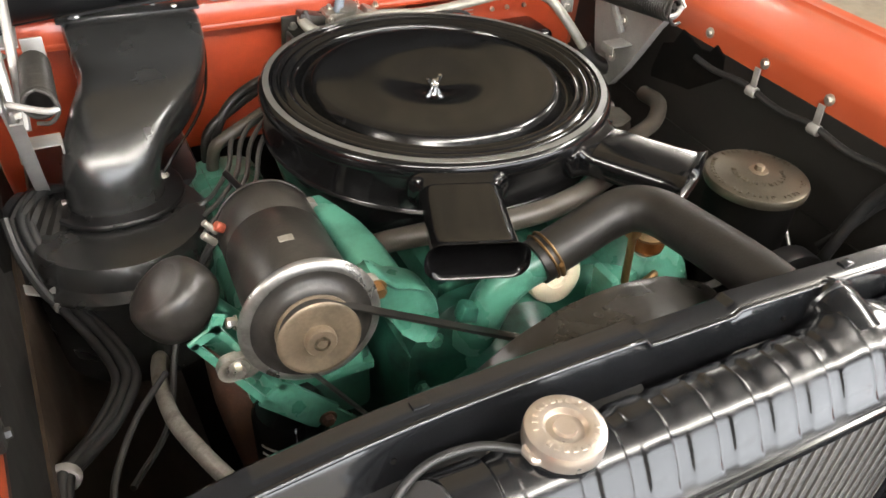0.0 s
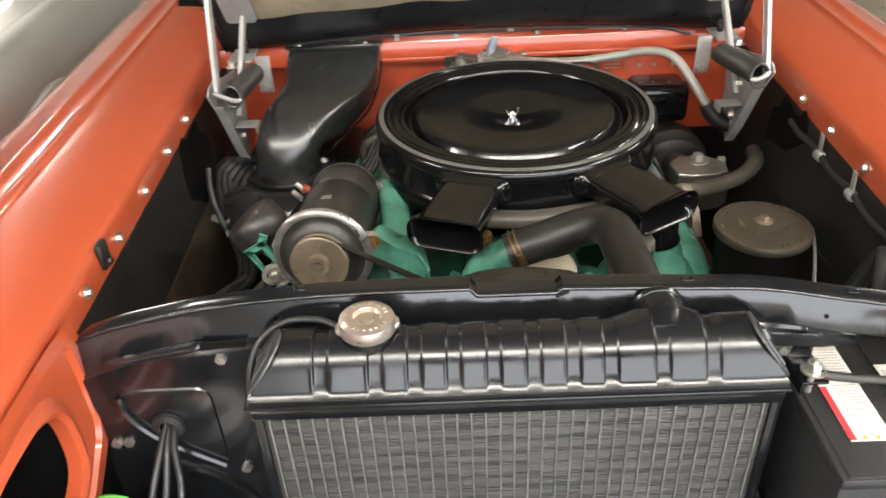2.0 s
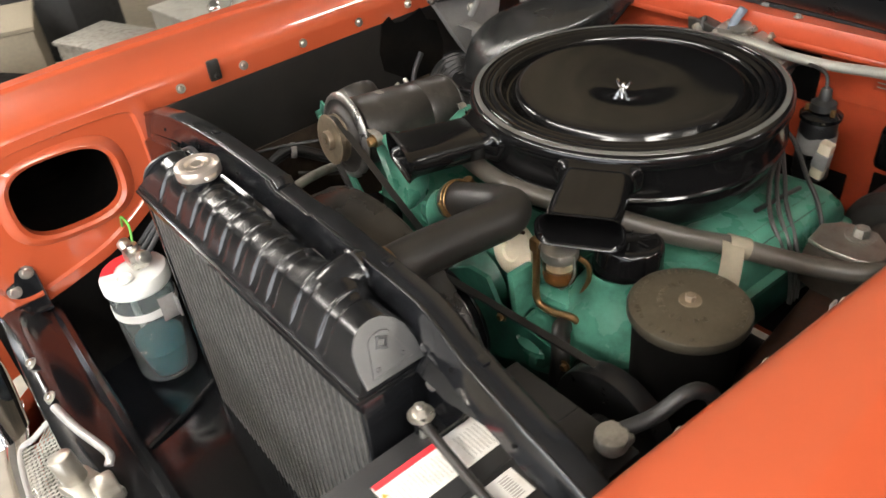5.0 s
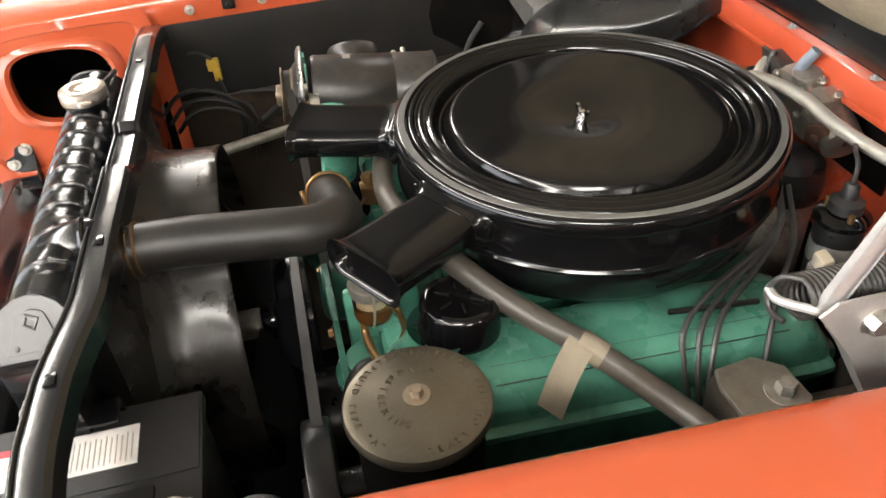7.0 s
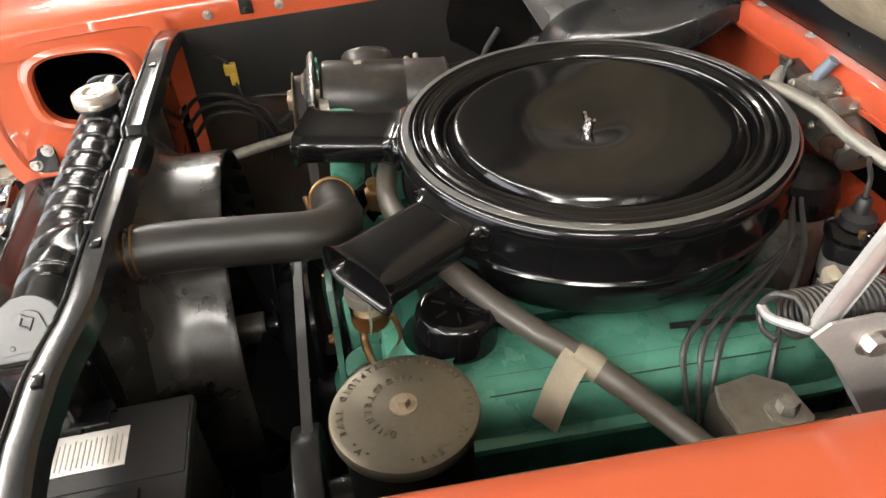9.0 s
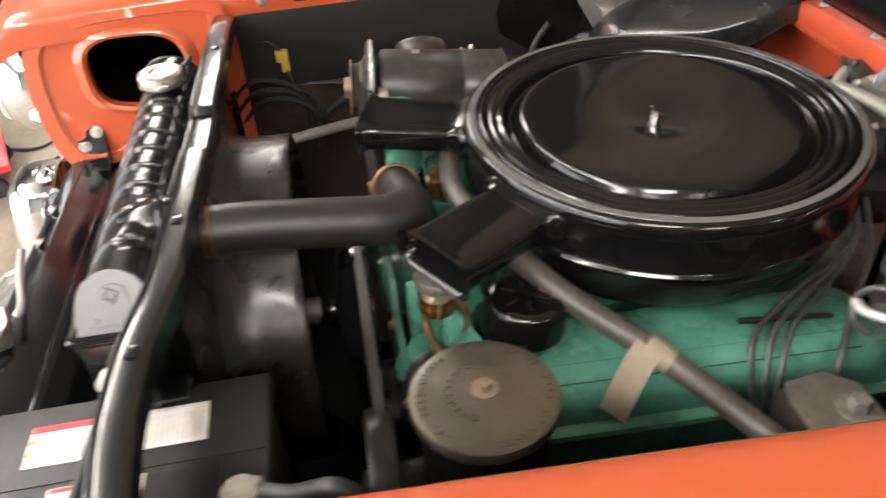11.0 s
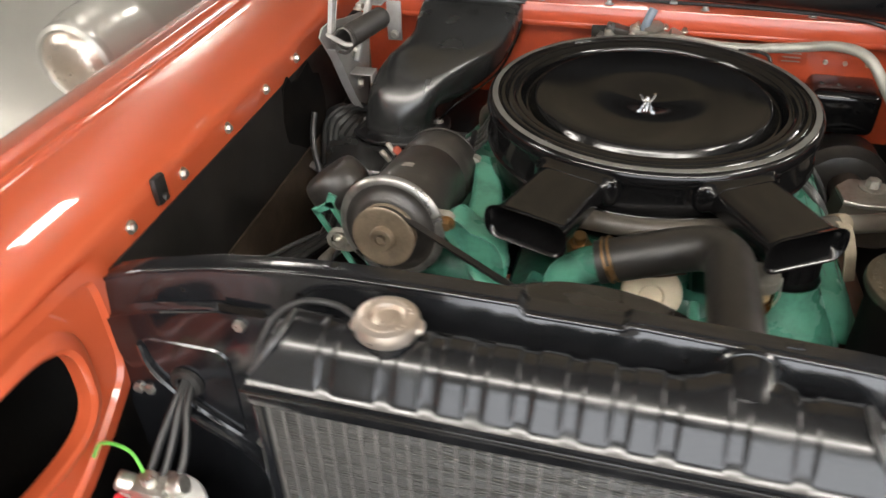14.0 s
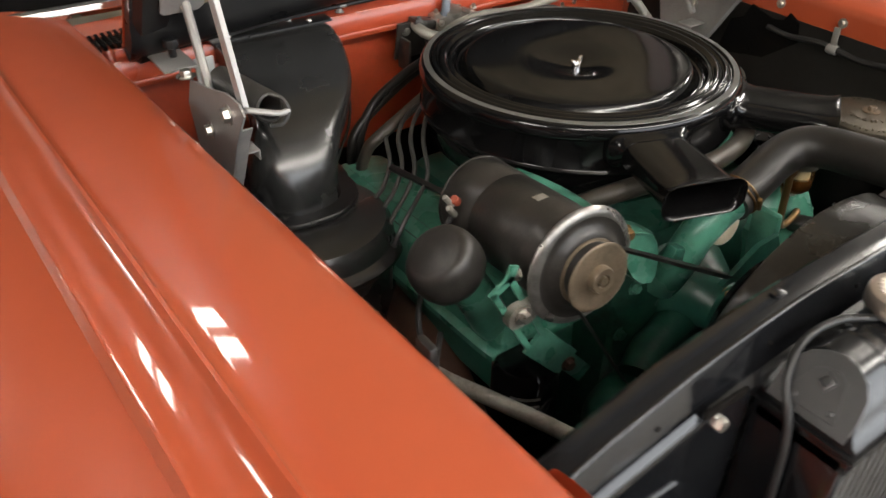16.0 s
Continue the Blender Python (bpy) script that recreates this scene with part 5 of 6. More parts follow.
solo("vacuum_tube", tube([(-0.062, 0.300, 0.955), (-0.058, 0.280, 0.982), (-0.02, 0.288, 0.990), (0.04, 0.300, 0.990), (0.10, 0.302, 0.984), (0.17, 0.312, 0.980), (0.251, 0.318, 0.986), (0.31, 0.290, 1.003), (0.352, 0.248, 1.003), (0.385, 0.22, 0.965), (0.425, 0.195, 0.905)], 0.0105, 16, flat=0.85), TUBEG, "pale grey sleeved tube along the firewall", "tube")
solo("tube_elbow", tube([(0.418, 0.20, 0.915), (0.432, 0.192, 0.893), (0.455, 0.185, 0.878), (0.48, 0.18, 0.87)], 0.0165, 14), RUBBER, "black rubber elbow at the end of the grey tube", "hose")
for i in range(2):
    solo("heater_hose", tube([(-0.31 + 0.014 * i, 0.215, 0.80), (-0.30 + 0.014 * i, 0.215, 0.865), (-0.25, 0.225, 0.90 + 0.012 * i), (-0.18, 0.245, 0.925 + 0.012 * i), (-0.11, 0.28, 0.93 + 0.01 * i)], 0.008, 10), RUBBER, "thin black rubber hose behind the air cleaner", "hose")
solo("heater_pipe", tube([(-0.30, 0.20, 0.72), (-0.305, 0.19, 0.80), (-0.302, 0.165, 0.862), (-0.285, 0.155, 0.885), (-0.24, 0.16, 0.905), (-0.17, 0.18, 0.925)], 0.010, 14), HOSEG, "grey steel heater pipe bent beside the firewall", "pipe")

# ---- ignition, brakes, wiper, filter ----
coil = thing("ignition_coil", "black ignition coil with a rubber boot and a cream resistor", "ignition coil", (0.225, 0.26, 0.80))
part("can", drum((0.205, 0.262, 0.80), (0.205, 0.258, 0.912), 0.030, 0.006), SATIN, coil)
part("tower", lathe([(0.031, 0), (0.034, 0.003), (0.034, 0.009), (0.028, 0.013), (0.017, 0.016), (0.015, 0.030), (0, 0.030)], 32, pose(0.205, 0.258, 0.912)), GLOSS, coil)
part("boot", lathe([(0.021, 0), (0.020, 0.012), (0.011, 0.018), (0.009, 0.034), (0.006, 0.037), (0, 0.037)], 24, pose(0.205, 0.258, 0.930)), WIRE, coil, "grey rubber boot")
for dx in (-0.022, 0.022):
    part("terminal", drum((0.205 + dx, 0.25, 0.918), (0.205 + dx, 0.25, 0.936), 0.004), BRASS, coil)
part("lead", tube([(0.205, 0.258, 0.962), (0.195, 0.266, 0.985), (0.165, 0.285, 0.985), (0.12, 0.325, 0.965), (0.08, 0.34, 0.93)], 0.003, 8), WIRE, coil)
part("clamp_band", lathe([(0.0305, 0), (0.0315, 0), (0.0315, 0.032), (0.0305, 0.032)], 32, pose(0.205, 0.2605, 0.855)), ZINC, coil)
res = part("resistor", box((0.243, 0.212, 0.866), (0.022, 0.016, 0.074), 0.003, (8, 10, 0)), CERAMIC, coil, "cream ceramic resistor block")
part("resistor_band", box((0.243, 0.211, 0.867), (0.0245, 0.0185, 0.03), 0.002, (8, 10, 0)), ZINC, res)
dist = thing("distributor", "black distributor with plug leads behind the air cleaner", "distributor", (0.05, 0.27, 0.82))
part("cap", lathe([(0.05, 0), (0.052, 0.02), (0.046, 0.05), (0.03, 0.062), (0, 0.064)], 28, pose(0.06, 0.285, 0.86)), SATIN, dist)
part("body", drum((0.06, 0.285, 0.70), (0.06, 0.285, 0.862), 0.045), CAST, dist)


def plug_leads(side, starts, name):
    for i, pts in enumerate(starts):
        solo(name, tube(pts, 0.0038, 8, 8), PLUGWIRE, "black rubber spark plug lead over the valve cover", "plug lead", "plug leads", "")


plug_leads(1, [[(0.10, 0.245, 0.90), (0.17, 0.20, 0.885), (0.225, 0.13 - 0.022 * i, 0.868), (0.262 + 0.003 * i, 0.075 - 0.026 * i, 0.857), (0.300, 0.045 - 0.018 * i, 0.825), (0.322, 0.035 - 0.012 * i, 0.78), (0.33, 0.03 - 0.01 * i, 0.73)] for i in range(3)]
           + [[(0.11, 0.25, 0.905), (0.19, 0.21, 0.885), (0.25, 0.155, 0.862), (0.288, 0.125, 0.845), (0.318, 0.105, 0.80), (0.33, 0.10, 0.74)]], "plug_lead")
plug_leads(-1, [[(-0.12, 0.20, 0.92), (-0.20 - 0.01 * i, 0.13 + 0.012 * i, 0.925 - 0.004 * i), (-0.248 - 0.008 * i, 0.076 + 0.025 * i, 0.908 - 0.006 * i), (-0.276 - 0.006 * i, 0.022 + 0.028 * i, 0.876 - 0.004 * i), (-0.318 - 0.003 * i, -0.01 + 0.028 * i, 0.858 - 0.005 * i), (-0.352, -0.025 + 0.028 * i, 0.835), (-0.378, -0.03 + 0.028 * i, 0.79), (-0.382, -0.03 + 0.028 * i, 0.73)] for i in range(4)], "plug_lead")
solo("lead_holder", box((0.252, 0.068, 0.8615), (0.006, 0.115, 0.006), 0.001, (-3, 10, -5)), SATIN, "black comb that holds the plug leads apart", "lead holder")
solo("lead_holder", box((-0.292, 0.02, 0.868), (0.010, 0.14, 0.008), 0.002, (-3, -20, 10)), SATIN, "black comb that holds the plug leads apart", "lead holder")

brk = thing("brake_booster", "dark round brake booster with a bolted alloy master cylinder", "brake booster", (0.378, 0.2, 0.65))
part("drum", lathe([(0, 0), (0.05, 0), (0.074, 0.01), (0.082, 0.03), (0.086, 0.034), (0.086, 0.040), (0.082, 0.044), (0.08, 0.10), (0.07, 0.12), (0, 0.12)], 48, axis((0.372, 0.215, 0.748), (0.372, 0.5, 0.748))), GENB, brk)
top = [(0.327, 0.030), (0.321, 0.078), (0.344, 0.106), (0.392, 0.109), (0.430, 0.074), (0.426, 0.036), (0.400, 0.024), (0.352, 0.022)]
mc = Vector((0.376, 0.066))
part("cylinder", join(loft([[(mc.x + (x - mc.x) * k, mc.y + (y - mc.y) * k, z) for x, y in top] for z, k in ((0.760, 0.92), (0.772, 1.06), (0.800, 1.08), (0.826, 1.04), (0.836, 0.98))]), drum((0.376, 0.08, 0.775), (0.374, 0.235, 0.765), 0.030)), CASTDARK, brk, "dark cast master cylinder")
part("cover", loft([[(mc.x + (x - mc.x) * k, mc.y + (y - mc.y) * k, z) for x, y in top] for z, k in ((0.835, 0.97), (0.838, 1.0), (0.8415, 1.0), (0.8435, 0.97))]), CASTPALE, brk)
part("cover_bolt", lift(bolt_mesh(0.0120, 0.015, 0.022), pose(0.3777, 0.0842, 0.8435)), CAST, brk)
part("port_plug", drum((0.430, 0.115, 0.822), (0.446, 0.112, 0.824), 0.011), CAST, brk)

hb = thing("heater_box", "gloss black box on an oval firewall plate", "heater box", (0.35, 0.33, 0.83))
part("gasket_plate", lift(slab(rrect(0.17, 0.125, 0.06, 8), 0.006), pose(0.35, 0.388, 0.885, 90, 0, 0)), GENB, hb)
part("shell", box((0.351, 0.335, 0.876), (0.122, 0.10, 0.082), 0.014, seg=3), GLOSS, hb)
for dx in (-0.035, 0.0, 0.04):
    bolt((0.35 + dx, 0.380, 0.940), (0.35 + dx, -1, 0.945), BOLT, hb, 0.005, 0.007, 0.008)

wm = thing("wiper_motor", "dull grey cast wiper motor in the firewall recess", "wiper motor", (-0.01, 0.35, 0.90))
part("gearbox", join(box((-0.018, 0.352, 0.962), (0.085, 0.055, 0.060), 0.010, (6, 10, 0)), box((0.030, 0.345, 0.972), (0.030, 0.050, 0.040), 0.005, (0, 22, 0)), box((0.020, 0.325, 0.940), (0.045, 0.020, 0.035), 0.004, (0, 8, 0)), drum((-0.01, 0.34, 0.985), (-0.01, 0.335, 1.002), 0.020)), CASTPALE, wm)
part("motor", lathe([(0, 0), (0.020, 0), (0.026, 0.005), (0.028, 0.02), (0.028, 0.055), (0.020, 0.060), (0, 0.060)], 32, axis((0.035, 0.350, 0.955), (0.115, 0.335, 0.925))), CASTPALE, wm)
part("bracket", join(box((-0.085, 0.350, 0.955), (0.085, 0.006, 0.075), 0.002, (12, 0, 0)), box((-0.118, 0.335, 0.935), (0.006, 0.040, 0.060), 0.002), box((-0.075, 0.340, 0.985), (0.05, 0.03, 0.018), 0.004, (0, 12, 0))), GENB, wm, "dark pressed bracket")
bolt((-0.108, 0.345, 0.975), (-0.108, -1, 1.1), BOLT, wm, 0.006, 0.009, 0.010)
part("side_hose", tube([(-0.088, 0.335, 1.0), (-0.082, 0.322, 0.975), (-0.070, 0.312, 0.945), (-0.058, 0.305, 0.915)], 0.006, 10), RUBBER, wm)
part("crank_disc", join(drum((0.062, 0.320, 0.945), (0.066, 0.312, 0.943), 0.019, 0.002), drum((0.064, 0.316, 0.944), (0.068, 0.306, 0.942), 0.007)), RUST, wm, "rusty crank disc")
part("cover_plate", lift(slab(rrect(0.075, 0.050, 0.012), 0.006), pose(-0.018, 0.322, 0.968, 80, 0, 4)), CASTPALE, wm)
for dx, dz in ((-0.03, 0.018), (0.030, 0.018), (0.030, -0.018), (-0.03, -0.018)):
    bolt((-0.018 + dx, 0.315, 0.968 + dz), (-0.018 + dx, -1, 0.968 + dz), BOLT, wm, 0.004, 0.006, 0.006)
for p in ((-0.04, 0.345, 0.995), (0.012, 0.345, 0.995), (0.048, 0.345, 0.990)):
    bolt(p, (p[0], 0.1, 2), BOLT, wm, 0.0045, 0.008, 0.007)
part("terminal_block", box((0.036, 0.318, 0.975), (0.018, 0.014, 0.016), 0.003, (0, 15, 0)), CASTPALE, wm)
part("vacuum_stub", tube([(-0.028, 0.335, 0.985), (-0.024, 0.335, 1.005), (-0.014, 0.345, 1.030)], 0.0085, 12), material("blue_grey_rubber", (0.17, 0.20, 0.24), 0.5), wm, "blue-grey rubber stub")
part("feed_hose", tube([(-0.062, 0.302, 0.965), (-0.085, 0.315, 0.975), (-0.092, 0.335, 0.985), (-0.080, 0.350, 0.985)], 0.010, 12), TUBEG, wm, "grey feed hose")
# no hollow here: a flat black plate gives the recess its shade
part("recess", box((0.03, 0.3875, 0.915), (0.20, 0.004, 0.09), 0.001), MATT, wm, "flat black patch as the shade of a recess behind the motor")
solo("washer_line", tube([(-0.47, 0.346, 1.02), (-0.43, 0.352, 1.034), (-0.27, 0.356, 1.040), (-0.10, 0.360, 1.040), (0.12, 0.360, 1.039), (0.27, 0.358, 1.036), (0.36, 0.352, 1.030), (0.41, 0.342, 1.018)], 0.0035, 8), WIRE, "thin black washer line clipped along the cowl", "washer line")
for x in (-0.23, 0.02, 0.28):
    solo("line_clip", box((x, 0.359, 1.040), (0.014, 0.012, 0.006), 0.002), ZINC, "small zinc clip on the cowl lip", "clip")
part("pressing", loft([[(x, y, z) for x, z in ((0.13, 0.965), (0.17, 0.895), (0.455, 0.895), (0.455, 0.965), (0.30, 0.975))] for y in (0.389, 0.378)]), RED_FLAT, fw)
tag = thing("firewall_tag", "small data tag riveted to the firewall", "data tag", (0.245, 0.389, 0.94))
part("plate", box((0.255, 0.376, 0.945), (0.05, 0.002, 0.03), 0.0008), RED_FLAT, tag)
for i in range(3):
    part("stamped_line", box((0.253, 0.3745, 0.953 - 0.008 * i), (0.034, 0.001, 0.002)), ZINC, tag)

ff = thing("fuel_filter", "amber glass fuel filter bowl with brass pipes", "fuel filter", (0.157, -0.326, 0.86))
part("head", join(drum((0.160, -0.326, 0.915), (0.160, -0.326, 0.932), 0.026, 0.004), drum((0.128, -0.33, 0.924), (0.160, -0.326, 0.924), 0.009)), CASTPALE, ff)
part("bowl", lathe([(0.0, 0.872), (0.016, 0.873), (0.0225, 0.880), (0.0235, 0.888), (0.022, 0.892), (0.0235, 0.896), (0.0235, 0.915)], 32, pose(0.160, -0.326, 0)), AMBER, ff, "ribbed amber glass bowl")
part("fuel", lathe([(0, 0.8745), (0.015, 0.8755), (0.0205, 0.881), (0.0205, 0.898), (0, 0.898)], 28, pose(0.160, -0.326, 0)), AMBERFUEL, ff, "amber fuel in the bowl")
part("element", drum((0.160, -0.326, 0.884), (0.160, -0.326, 0.914), 0.011), CERAMIC, ff)
part("wire_bail", tube([(0.160 + 0.026, -0.326, 0.928), (0.160 + 0.027, -0.328, 0.895), (0.168, -0.330, 0.866), (0.152, -0.324, 0.866), (0.160 - 0.027, -0.324, 0.895), (0.160 - 0.026, -0.326, 0.928)], 0.0016, 6), BOLT, ff)
part("elbow", box((0.124, -0.332, 0.921), (0.018, 0.018, 0.022), 0.004), BRASS, ff)
part("fuel_pipe", tube([(0.124, -0.334, 0.912), (0.125, -0.336, 0.87), (0.126, -0.338, 0.835), (0.136, -0.338, 0.822), (0.16, -0.335, 0.82), (0.185, -0.33, 0.825), (0.195, -0.32, 0.812)], 0.0055, 10), BRASS, ff)
part("outlet_pipe", tube([(0.180, -0.31, 0.915), (0.188, -0.30, 0.90), (0.185, -0.295, 0.87), (0.176, -0.30, 0.84)], 0.004, 8), BRASS, ff)
solo("idler_disc", lathe([(0, 0), (0.015, 0), (0.018, -0.004), (0.034, -0.004), (0.040, 0.0), (0.042, 0.010), (0, 0.010)], 36, axis((0.037, -0.300, 0.850), (0.037, 0.1, 0.73))), CERAMIC, "dirty cream disc below the radiator hose", "disc")
fcast = thing("fuel_pump", "green painted fuel pump on the engine front", "fuel pump", (0.15, -0.33, 0.70))
part("body", lathe([(0, 0.72), (0.03, 0.722), (0.042, 0.735), (0.044, 0.765), (0.050, 0.770), (0.050, 0.778), (0.042, 0.786), (0.034, 0.80), (0, 0.803)], 36, pose(0.150, -0.335, 0)), GREEN, fcast)
part("mount_arm", box((0.14, -0.295, 0.775), (0.09, 0.05, 0.10), 0.015, (0, -8, 0)), GREEN, fcast)
part("front_rib", box((0.098, -0.335, 0.80), (0.014, 0.045, 0.13), 0.005, (0, -6, 0)), GREEN, fcast)
for a in range(0, 360, 60):
    bolt((0.150 + 0.044 * math.cos(radians(a)), -0.335 + 0.044 * math.sin(radians(a)), 0.778), (0.150 + 0.044 * math.cos(radians(a)), -0.335 + 0.044 * math.sin(radians(a)), 1), BOLT, fcast, 0.004, 0.006, 0.006)
of = thing("oil_filter", "black spin-on oil filter canister low beside the engine", "oil filter", (-0.385, -0.27, 0.66))
part("can", lathe([(0, 0.66), (0.04, 0.66), (0.046, 0.67), (0.046, 0.76), (0.04, 0.77), (0, 0.77)], 32, pose(-0.335, -0.30, 0)), GLOSS, of)
for i in range(3):
    part("print_bar", sheet([[(-0.335 + 0.0468 * math.cos(a), -0.30 + 0.0468 * math.sin(a), 0.735 - 0.014 * i + h) for h in (0, 0.004)] for a in np.linspace(radians(205), radians(255), 6)], 0.0004), INK, of)
solo("lower_coolant_pipe", tube([(-0.452, -0.085, 0.66), (-0.459, -0.117, 0.73), (-0.467, -0.20, 0.775), (-0.465, -0.29, 0.80), (-0.447, -0.365, 0.815), (-0.42, -0.44, 0.82), (-0.39, -0.53, 0.82)], 0.0095, 12), CAST, "dull grey pipe running low beside the engine", "pipe")

# ---- wiring along the fender panel ----
loom = thing("wiring_loom", "bundle of black cables clipped to the inner fender panel", "wiring", (-0.55, -0.1, 0.70))
for i, (dx, dz) in enumerate(((-0.006, 0.0), (0.006, 0.004), (0.016, 0.0), (0.004, -0.011))):
    part("cable", tube([(-0.50 + dx, 0.17, 0.82), (-0.555 + dx, 0.145, 0.862 + dz), (-0.588 + dx, 0.085, 0.858 + dz), (-0.578 + dx, 0.03, 0.820 + dz), (-0.556 + dx, -0.022, 0.783 + dz), (-0.528 + dx, -0.085, 0.768 + dz), (-0.510 + dx, -0.150, 0.768 + dz), (-0.512 + dx, -0.205, 0.780 + dz), (-0.545 + dx, -0.262, 0.780 + dz), (-0.574 + dx * 0.6, -0.320, 0.808 + dz), (-0.584 + dx * 0.5, -0.345, 0.814 + dz), (-0.587 + dx * 0.4, -0.39, 0.80 + dz), (-0.585 + dx * 0.4, -0.45, 0.76 + dz), (-0.582 + dx * 0.4, -0.53, 0.70 + dz)], 0.0066, 10), WIRE, loom)
for p, q in (((-0.562, -0.006, 0.794), (-0.540, -0.058, 0.775)), ((-0.577, -0.328, 0.808), (-0.585, -0.352, 0.812))):
    part("cable_clip", drum(p, (Vector(p).lerp(Vector(q), 0.45)), 0.0165, 0.002, 16), ZINC, loom, "zinc cable clip")
    part("clip_tab", box((p[0] - 0.026, p[1] - 0.004, p[2] + 0.014), (0.026, 0.018, 0.004), 0.001, (0, 30, 0)), ZINC, loom)
solo("harness_branch", tube([(-0.595, 0.03, 0.90), (-0.59, 0.0, 0.86), (-0.575, -0.02, 0.81), (-0.56, -0.03, 0.785)], 0.006, 8), WIRE, "black harness branch joining the cable bundle", "wire")
fc = thing("flange_cable", "black cable clipped below the fender flange", "cable", (XC + half(-0.2) - 0.008, -0.2, 0.96))
XF = lambda y: XC + half(y) - 0.010
part("sleeve", tube([(XF(y), y, 0.962 + 0.004 * math.sin(40 * y)) for y in (0.0, -0.05, -0.12, -0.2, -0.27, -0.34, -0.42, -0.5)], 0.0055, 8, 4), WIRE, fc)
for y in (-0.142, -0.275):
    part("hanger", join(box((XF(y) - 0.002, y, 0.985), (0.003, 0.012, 0.036), 0.001, (0, -4, 0)), drum((XF(y), y - 0.010, 0.962), (XF(y), y + 0.010, 0.962), 0.009)), ZINC, fc, "zinc cable hanger")
solo("connector", join(box((-0.560, -0.498, 0.912), (0.016, 0.022, 0.022), 0.003), box((-0.556, -0.494, 0.894), (0.012, 0.014, 0.024), 0.002)), YELLOW, "small yellow wiring connector hanging behind the support", "connector")
solo("small_wire", tube([(-0.585, -0.54, 0.93), (-0.57, -0.52, 0.935), (-0.558, -0.498, 0.92), (-0.552, -0.492, 0.885), (-0.54, -0.48, 0.85), (-0.52, -0.45, 0.84), (-0.51, -0.43, 0.80), (-0.54, -0.42, 0.78)], 0.003, 8), WIRE, "thin black wire from the yellow connector", "wire")
rear = thing("rear_harness", "loose loop of black cables behind the radiator support", "wiring", (-0.535, -0.45, 0.80))
for i in range(3):
    part("cable", tube([(x + 0.008 * i, y + 0.010 * i, z - 0.016 * i) for x, y, z in ((-0.535, -0.606, 0.839), (-0.535, -0.571, 0.873), (-0.535, -0.529, 0.877), (-0.535, -0.487, 0.858), (-0.535, -0.467, 0.819), (-0.535, -0.475, 0.759))], 0.0042, 8), WIRE, rear)
part("cable", tube([(-0.535, -0.46, 0.862), (-0.53, -0.40, 0.858), (-0.50, -0.33, 0.856), (-0.46, -0.28, 0.86)], 0.0036, 8), WIRE, rear)
solo("generator_lead", tube([(-0.375, -0.18, 0.94), (-0.40, -0.18, 0.90), (-0.44, -0.20, 0.82), (-0.47, -0.28, 0.78), (-0.52, -0.36, 0.79)], 0.004, 8), WIRE, "thin black lead from the generator terminal", "wire")

# ---- front of the radiator support ----
part("pressed_panel", join(slab(rrect(0.118, 0.15, 0.02), 0.006, pose(-0.483, -0.6075, 0.852, 90, 0, 0), 0.003)), STEEL_BLACK, sup)
part("pressed_rib", tube([(-0.54, -0.612, 0.915), (-0.533, -0.614, 0.88), (-0.50, -0.615, 0.84), (-0.43, -0.614, 0.79)], 0.006, 8), STEEL_BLACK, sup)
part("pressed_rib", tube([(-0.50, -0.612, 0.80), (-0.44, -0.614, 0.765), (-0.405, -0.613, 0.72), (-0.395, -0.611, 0.68)], 0.006, 8), STEEL_BLACK, sup)
def rail_z(x):
    return float(np.interp(x, [p[0] for p in RAIL], [p[1] for p in RAIL]))


def pressing_depth(x):
    return 0.006 * max(0.05, min(1.0, (x + 0.55) / 0.02, (-0.41 - x) / 0.02))


part("upper_pressing", loft([[(x, -0.6035 - pressing_depth(x) * math.sin(math.pi * k / 8), rail_z(x) - 0.040 - 0.022 * k / 8) for k in range(9)] for x in np.linspace(-0.55, -0.41, 22)]), STEEL_BLACK, sup)
part("upper_pressing", loft([[(0.24, -0.615, 0.985), (0.24, -0.632, 0.978), (0.24, -0.612, 0.960)], [(0.30, -0.622, 0.985), (0.30, -0.636, 0.977), (0.30, -0.618, 0.965)], [(0.345, -0.624, 0.975), (0.345, -0.628, 0.973), (0.345, -0.622, 0.970)]]), STEEL_BLACK, sup)
part("slot", box((-0.395, -0.6095, 0.992), (0.055, 0.003, 0.010), 0.001), MATT, sup)
for x in (-0.47, -0.33, -0.20, 0.06, 0.30, 0.40):
    zz = float(np.interp(x, [p[0] for p in RAIL], [p[1] for p in RAIL])) - 0.026
    part("hole", drum((x, -0.584 + bow(x), zz), (x, -0.5865 + bow(x), zz + 0.0005), 0.0026, 0.0004, 12), MATT, sup)
for x in (0.15, -0.30, 0.33):
    zz = float(np.interp(x, [p[0] for p in RAIL], [p[1] for p in RAIL]))
    part("clip", box((x, -0.565 + bow(x), zz + 0.0005), (0.014, 0.010, 0.0022), 0.0008), STEEL_BLACK, sup)
part("grommet", lathe([(0.010, 0), (0.020, 0), (0.022, 0.003), (0.020, 0.008), (0.013, 0.010), (0.010, 0.008)], 28, axis((-0.488, -0.612, 0.866), (-0.488, -1, 0.866))), RUBBER, sup)
solo("overflow_tube", tube([(-0.243, -0.640, 1.034), (-0.275, -0.622, 1.034), (-0.315, -0.618, 1.028), (-0.345, -0.628, 1.008), (-0.358, -0.648, 0.975), (-0.360, -0.655, 0.92), (-0.358, -0.66, 0.80)], 0.0036, 10), WIRE, "thin black overflow tube curling off the filler neck", "tube")

